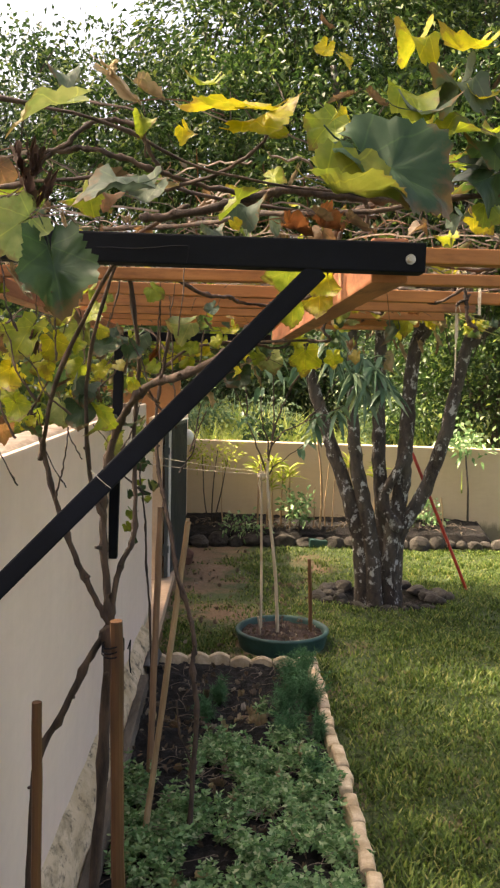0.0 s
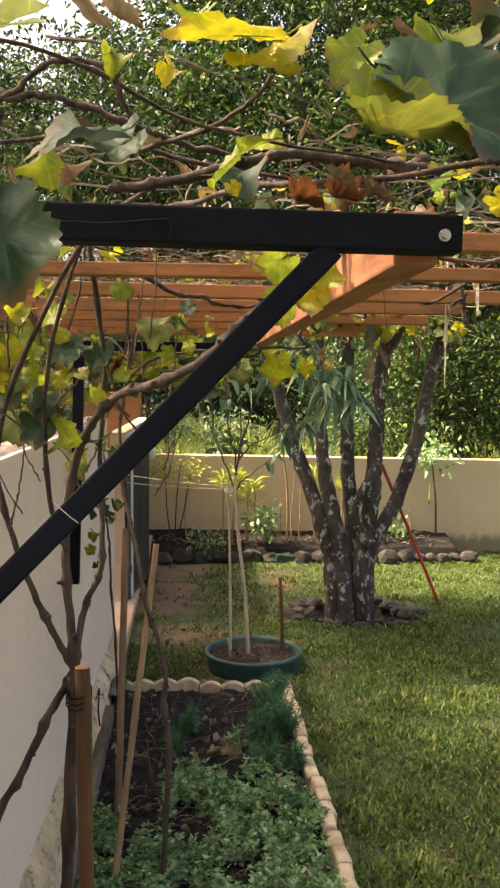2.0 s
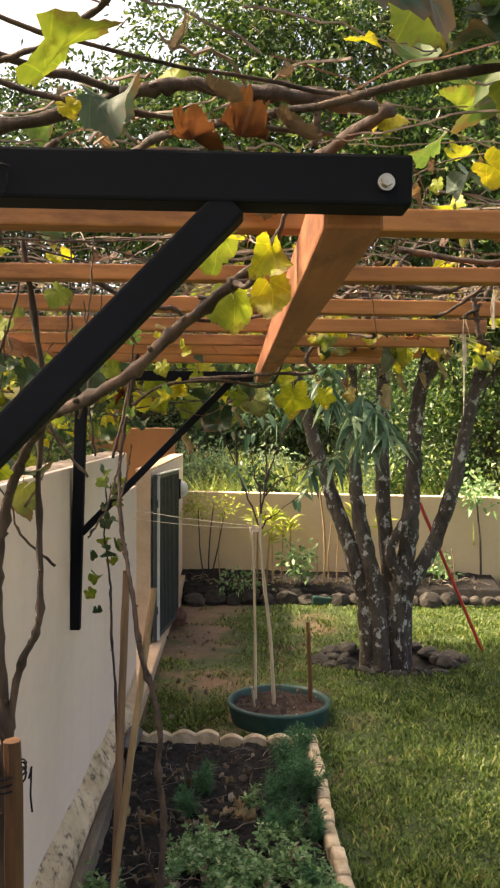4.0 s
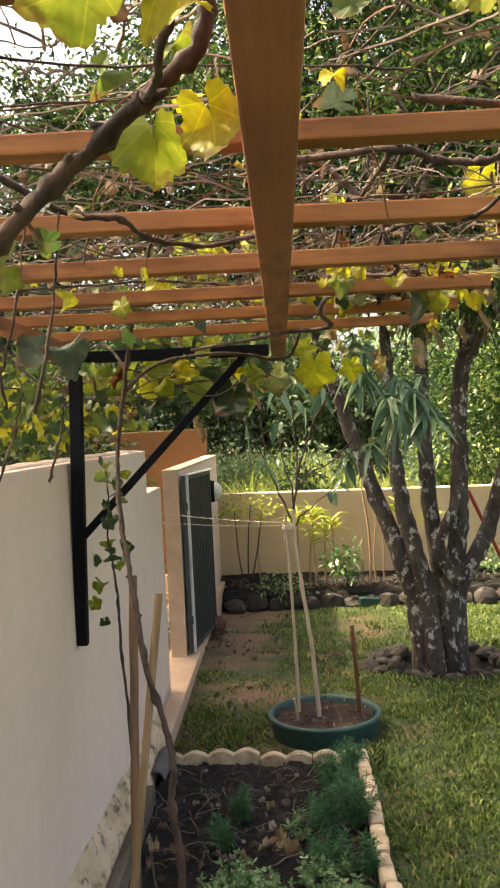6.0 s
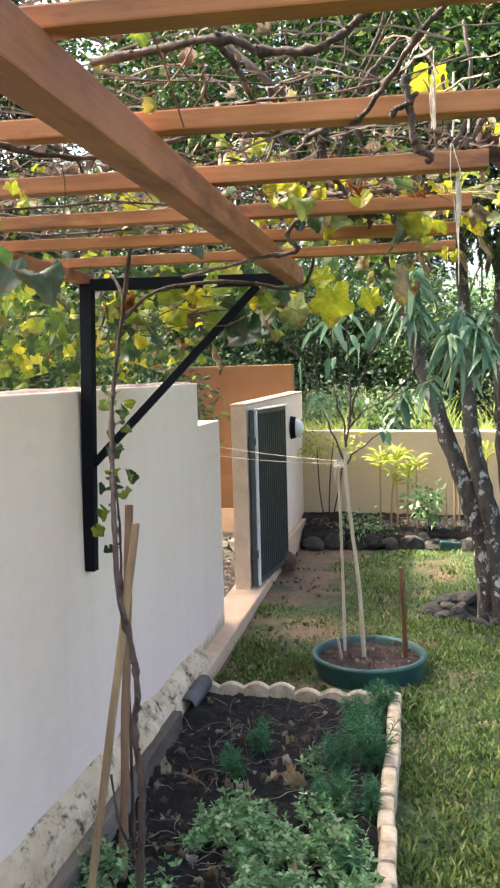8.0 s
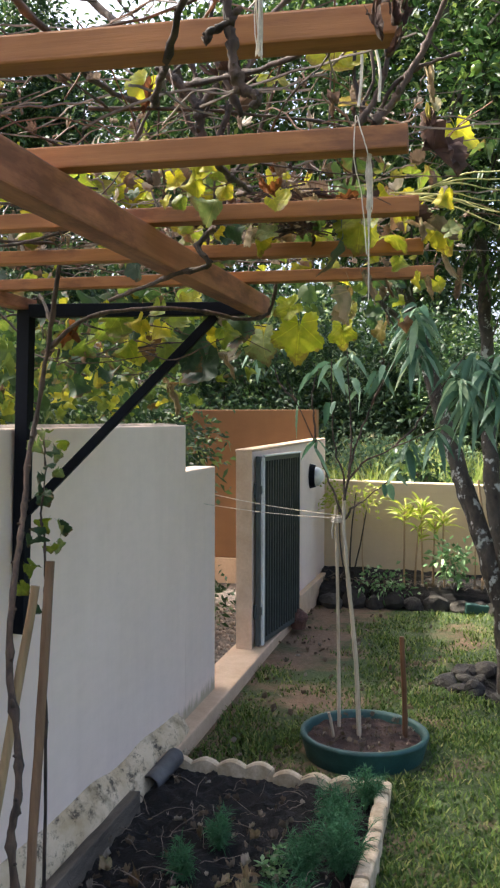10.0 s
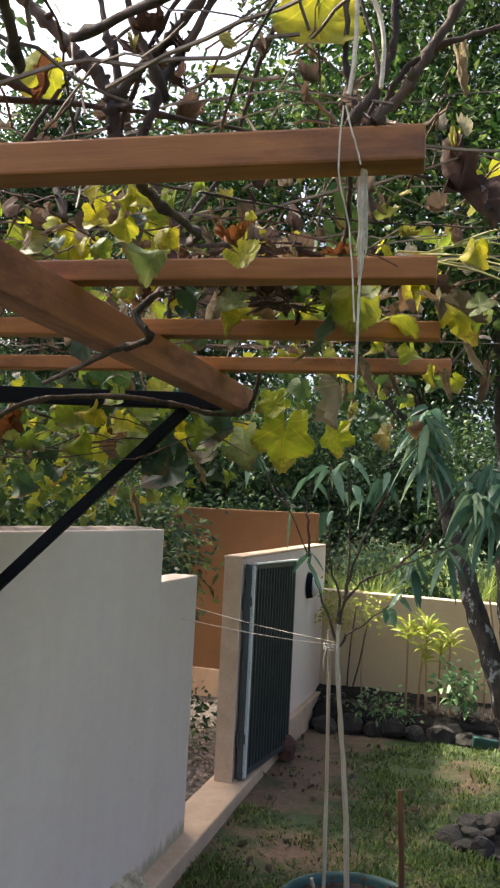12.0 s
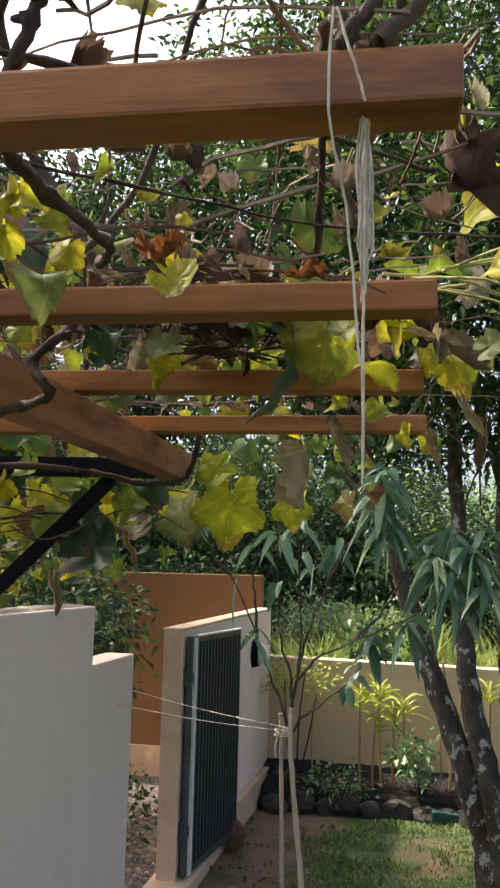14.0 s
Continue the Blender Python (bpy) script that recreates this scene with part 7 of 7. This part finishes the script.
# ---- beyond the walls ----
def far_tree(name, x, y, h, blobs, clumps, per, leaf, mat, label, r=0.16, clump_r=0.22, stems=1):
    t = thing(name, (x, y, 0), label, "tree")
    z0 = float(np.interp(y, [12, 14, 20, 27, 45], [0, 0.45, 1.3, 1.9, 2.4]))
    for s in range(stems):
        bm = bmesh.new()
        xx = x + 0.5 * (s - (stems - 1) / 2)
        limb(bm, [(xx, y, z0 - 0.1), (xx + random.uniform(-0.2, 0.2), y, z0 + h * 0.4), (xx + random.uniform(-0.5, 0.5), y, z0 + h * 0.8)], r, r * 0.35, 9, 6, 0.02)
        trunk = part("trunk", bm, M_DARKBARK, t)
    at, way, cl = twiggy(blobs, clumps, per, clump_r, 0.4)
    for c, rr in blobs:
        bm = bmesh.new()
        limb(bm, [(x, y, z0 + h * 0.35), Vector((x, y, z0 + h * 0.5)).lerp(Vector(c), 0.6), c], r * 0.4, 0.02, 6, 5, 0.03)
        part("limb", bm, M_DARKBARK, trunk)
    tagged(under(new("crown", leaf_cloud("crown", at, way, leaf, leaf * 0.45, mat, 0.2, 0.25, 0.7)), t), kind="stuff")
    return t


far_tree("hedge_tree", 4.2, 13.2, 3.2, [((3.3, 13.0, 1.6), (0.8, 0.7, 0.8)), ((4.3, 13.1, 1.9), (1.0, 0.8, 1.1)), ((5.4, 13.2, 2.0), (1.0, 0.8, 1.2)), ((3.7, 13.4, 2.7), (0.9, 0.7, 0.8)), ((4.9, 13.4, 3.0), (1.1, 0.8, 0.9)), ((6.5, 13, 2.2), (1.1, 0.9, 1.3))],
         900, 24, 0.10, M_CITRUS, "dense green leafy hedge tree behind the boundary wall", 0.08, 0.13, 2)
far_tree("tree", -3.6, 19, 8, [((-3.8, 19, 7.2), (1.4, 1.4, 1.6)), ((-4.8, 19, 6.0), (1.6, 1.5, 1.5)), ((-3.0, 19, 5.4), (1.5, 1.4, 1.4)), ((-5.6, 19, 4.2), (1.6, 1.4, 1.4)), ((-4.0, 19, 3.6), (1.8, 1.4, 1.2))],
         800, 22, 0.16, M_FARLEAF, "tall dark green tree beyond the lane", 0.2, 0.22)
far_tree("tree", 4.5, 20, 11, [((4.9, 20, 5.2), (1.4, 1.6, 1.6)), ((5.0, 20, 6), (2.2, 1.6, 2.0)), ((7.0, 20, 5), (2.0, 1.6, 2.2)), ((4.6, 20, 8.5), (2.0, 1.7, 1.9)), ((6.4, 20, 9), (2.2, 1.6, 2.0)), ((5, 20.5, 11.5), (2.2, 1.6, 1.7))],
         1000, 22, 0.17, M_FARLEAF, "tall dark green tree beyond the boundary wall", 0.22, 0.25, 3)
far_tree("tree", 0.5, 24, 9, [((-0.8, 24, 4.2), (2.0, 1.6, 1.6)), ((0.9, 24, 4.6), (1.5, 1.6, 1.8)), ((0.2, 24, 6.8), (2.2, 1.6, 1.7)), ((-2.6, 24.5, 3.8), (1.6, 1.5, 1.4))],
         1100, 20, 0.19, M_FARLEAF, "broad dark green tree at the far side of the field", 0.25, 0.28, 2)
far_tree("tree", -9, 26, 8, [((-9, 26, 5), (3.0, 2, 2.4)), ((-6.5, 26, 4), (2.2, 2, 1.8)), ((-11.5, 26, 4.5), (2.4, 2, 2.2))], 700, 18, 0.24, M_FARLEAF, "broad green tree in the distance", 0.25, 0.35)
far_tree("tree", 11, 24, 10, [((10, 24, 5), (3.0, 2, 2.6)), ((13, 24, 6), (2.6, 2, 2.6)), ((11.5, 24, 9), (2.6, 2, 2.0))], 800, 18, 0.24, M_FARLEAF, "broad green tree in the distance", 0.25, 0.35)
far_tree("lane_bush", -1.4, 9.2, 2.2, [((-1.5, 9.3, 1.5), (0.6, 0.7, 0.7)), ((-2.2, 8.8, 1.6), (0.7, 0.7, 0.8)), ((-1.7, 10.0, 1.9), (0.55, 0.6, 0.6)), ((-2.9, 9.4, 1.9), (0.7, 0.7, 0.8))], 260, 22, 0.09, M_CITRUS, "dark leafy bush in the lane behind the wall", 0.05, 0.12, 2)
far_tree("lane_bush", -1.0, 7.4, 1.6, [((-0.95, 7.3, 1.55), (0.6, 0.5, 0.5)), ((-1.9, 7.0, 1.6), (0.7, 0.6, 0.6)), ((-0.75, 8.2, 1.5), (0.4, 0.5, 0.5)), ((-2.8, 7.6, 1.7), (0.7, 0.6, 0.7))], 460, 22, 0.075, M_FARLEAF, "dark leafy bush behind the white wall", 0.04, 0.1, 2)
far_tree("tree", -5.6, 15.5, 8, [((-6.5, 15.5, 6.5), (0.9, 0.9, 1.1)), ((-5.7, 15.5, 8.3), (0.6, 0.7, 0.7)), ((-5.9, 15.5, 7.3), (0.8, 0.9, 0.9)), ((-4.9, 15.5, 7.0), (0.7, 0.8, 0.9)), ((-5.5, 15.5, 5.6), (1.1, 1.0, 1.4)), ((-5.6, 15.5, 3.6), (1.2, 1.0, 1.2)), ((-4.4, 15.6, 3.0), (1.0, 1.0, 1.0))],
         1900, 22, 0.12, M_FARLEAF, "slim dark green tree beyond the lane", 0.1, 0.16)
# unseen trees added behind and beside the walk, only to shade the garden
for x, y, h in ((-4.3, 4.6, 9.4), (-4.4, 7.2, 9.2), (-5.9, 5.6, 9.0), (-5.6, 9.2, 8.8), (-4.0, 1.4, 9.2), (-6.2, 2.4, 9.0)):
    far_tree("unseen_shade_tree", x, y, h, [((x, y, h - 1), (1.6, 1.5, 1.2)), ((x + 1, y + 0.7, h - 1.8), (1.2, 1.2, 0.9)), ((x - 0.8, y - 0.8, h - 1.6), (1.3, 1.2, 1.0))], 340 if y > 9 else (190 if y > 6 else 130), 16, 0.17, M_FARLEAF, "unseen leafy tree added behind the white wall to cast shade", 0.12, 0.28)
# shrubs along the field
for x, y, z, r, mat, lab in ((-1.6, 14.5, 1.5, 0.7, M_FARLEAF, "dark green"), (3.6, 15.0, 1.9, 0.9, M_FARLEAF, "dark green"), (1.05, 11.5, 1.12, 0.15, M_FARLEAF, "dark green"), (3.7, 11.6, 0.90, 0.16, M_HERB, "bright green"),
                             (0.3, 18.5, 2.7, 0.8, M_PEACH, "grey-green"), (-2.6, 16.5, 2.2, 1.1, M_FARLEAF, "dark green"), (1.9, 19.0, 2.9, 1.0, M_FARLEAF, "dark green"), (-1.0, 20.0, 3.1, 1.2, M_FARLEAF, "dark green"), (3.8, 18.0, 2.9, 1.2, M_HERB, "green"), (-4.4, 15.5, 2.0, 1.2, M_FARLEAF, "dark green")):
    far_tree("field_shrub", x, y, 1.2, [((x, y, z), (r * 1.2, r, r * 0.8)), ((x + r * 0.8, y + 0.2, z - 0.2), (r * 0.8, r * 0.7, r * 0.6)), ((x - r * 0.7, y, z + 0.1), (r * 0.7, r * 0.7, r * 0.6))], int(150 * r), 18, 0.11, mat, lab + " leafy shrub on the field edge", 0.03, 0.14)
for x, y, z, r in ((-0.2, 16.6, 1.75, 0.6), (1.2, 17.2, 2.0, 0.7), (-1.6, 17.5, 2.2, 0.8), (2.8, 16.8, 2.0, 0.8), (3.2, 14.0, 1.3, 0.4), (0.2, 13.9, 1.25, 0.26), (1.2, 14.4, 1.2, 0.22)):
    far_tree("field_shrub", x, y, 0.8, [((x, y, z), (r * 1.3, r, r * 0.7)), ((x + r, y + 0.2, z - 0.1), (r * 0.7, r * 0.7, r * 0.5)), ((x - r * 0.8, y, z - 0.15), (r * 0.7, r * 0.7, r * 0.5))], int(170 * r), 18, 0.10, M_MIST, "pale grey-green shrub on the sunny field", 0.02, 0.13)
far_tree("lane_bush", -0.75, 8.8, 0.3, [((-0.75, 8.8, 0.25), (0.35, 0.5, 0.22)), ((-1.3, 9.3, 0.35), (0.45, 0.5, 0.3))], 60, 18, 0.07, M_FARLEAF, "low dark bush beside the gravel lane", 0.02, 0.08)
# dark thicket closing the field
for x, y, h in ((-6.4, 16.2, 3.4), (-4.2, 16.8, 3.0), (-2.0, 16.4, 3.2), (0.2, 16.9, 2.8), (1.9, 16.3, 2.2), (4.4, 16.7, 3.5), (6.6, 16.2, 3.6), (8.6, 16.8, 3.4)):
    far_tree("thicket_tree", x, y, h, [((x, y, 1.7), (1.3, 0.8, 0.8)), ((x - 0.5, y, 0.87 * h), (1.1, 0.8, 0.8)), ((x + 0.6, y + 0.1, h), (1.0, 0.8, 0.8))], 300, 24, 0.13, M_FARLEAF, "dense dark green tree at the far edge of the field", 0.07, 0.14, 2)
# tall field grass
n = 34000
fx = RNG.uniform(-7, 9, n)
fy = 11.0 + 4.2 * RNG.uniform(0, 1, n)
fz = np.interp(fy, [12, 14, 20, 27], [0, 0.45, 1.3, 1.9])
tall = RNG.uniform(0.45, 0.98, n) * (0.8 + 0.35 * np.sin(fx * 2.1 + np.sin(fy * 3)))
at = np.stack([fx, fy, fz], 1)
way = np.stack([RNG.normal(0, 0.3, n), RNG.normal(0, 0.3, n), np.ones(n)], 1) * tall[:, None]
side = unit(np.stack([RNG.normal(0, 1, n), RNG.normal(0, 0.4, n), np.zeros(n)], 1)) * 0.012
v = np.stack([at - side, at + side, at + way * 0.6 + side * 0.8, at + way * 0.6 - side * 0.8, at + way + np.stack([RNG.normal(0, 0.1, n), RNG.normal(0, 0.1, n), -0.1 * tall], 1)], 1).reshape(-1, 3)
b = (np.arange(n) * 5)[:, None]
tagged(new("field_grass", cloud("field_grass", v, np.concatenate([b + [0, 1, 2], b + [0, 2, 3], b + [3, 2, 4]]), M_BRIGHT)), "tall sunlit yellow-green field grass", "grass", kind="stuff")

# ---- lawn blades ----
n = 400000
u = RNG.uniform(0, 1, n)
ly = np.where(u < 0.82, 2.6 + 7.75 * (u / 0.82) ** 1.15, -1.5 + 4.1 * (u - 0.82) / 0.18)
lx = 0.12 + 5.2 * RNG.uniform(0, 1, n) ** 1.25
density = np.array([0.86 - 0.44 * max(0.0, (1.5 - a)) / 1.2 + 0.62 * noise.noise((a * 1.6, b * 1.6, 4.0)) + 0.36 * noise.noise((a * 5.5, b * 5.5, 8.0)) - 0.42 * min(max(b - 6.9, 0.0), 1.0) * min(max((2.3 - a) / 0.9, 0.0), 1.0) for a, b in zip(lx, ly)])
keep = (RNG.uniform(0, 1, n) < np.clip(density, 0, 1) ** 1.4) & (density > 0.14) & ~((lx < 1.165) & (ly < 6.0) & (ly > 0.4)) & (((lx - 0.975) ** 2 + (ly - 6.42) ** 2) > 0.335 ** 2) & ((((lx - 1.92) / 0.53) ** 2 + ((ly - 7.75) / 0.38) ** 2) > 1) & ((ly < 9.85) | (lx > 3.62)) & (lx > 0.02 + 0.075 * (ly > 9.05) + 0.09 * (ly < 9.05))
lx, ly = lx[keep], ly[keep]
n = len(lx)
hgt = RNG.uniform(0.014, 0.042, n) * (1 + 0.5 * np.sin(lx * 9.1 + np.sin(ly * 7)) * np.sin(ly * 8.3 + 2 * np.sin(lx * 5)))
at = np.stack([lx, ly, 0.012 * np.sin(lx * 2.3 + 1) * np.sin(ly * 1.7) - 0.004], 1)
a = RNG.uniform(0, 6.28, n)
lean = RNG.uniform(0.2, 1.1, n)
way = np.stack([np.cos(a) * lean, np.sin(a) * lean, np.ones(n)], 1) * hgt[:, None]
side = np.stack([-np.sin(a), np.cos(a), np.zeros(n)], 1) * 0.0046
v = np.stack([at - side, at + side, at + way * 0.6 + side * 0.8, at + way * 0.6 - side * 0.8, at + way * [1.25, 1.25, 0.9]], 1).reshape(-1, 3)
b = (np.arange(n) * 5)[:, None]
tagged(new("lawn_grass", cloud("lawn_grass", v, np.concatenate([b + [0, 1, 2], b + [0, 2, 3], b + [3, 2, 4]]), M_BLADE)), "short coarse green lawn grass", "grass", kind="stuff")
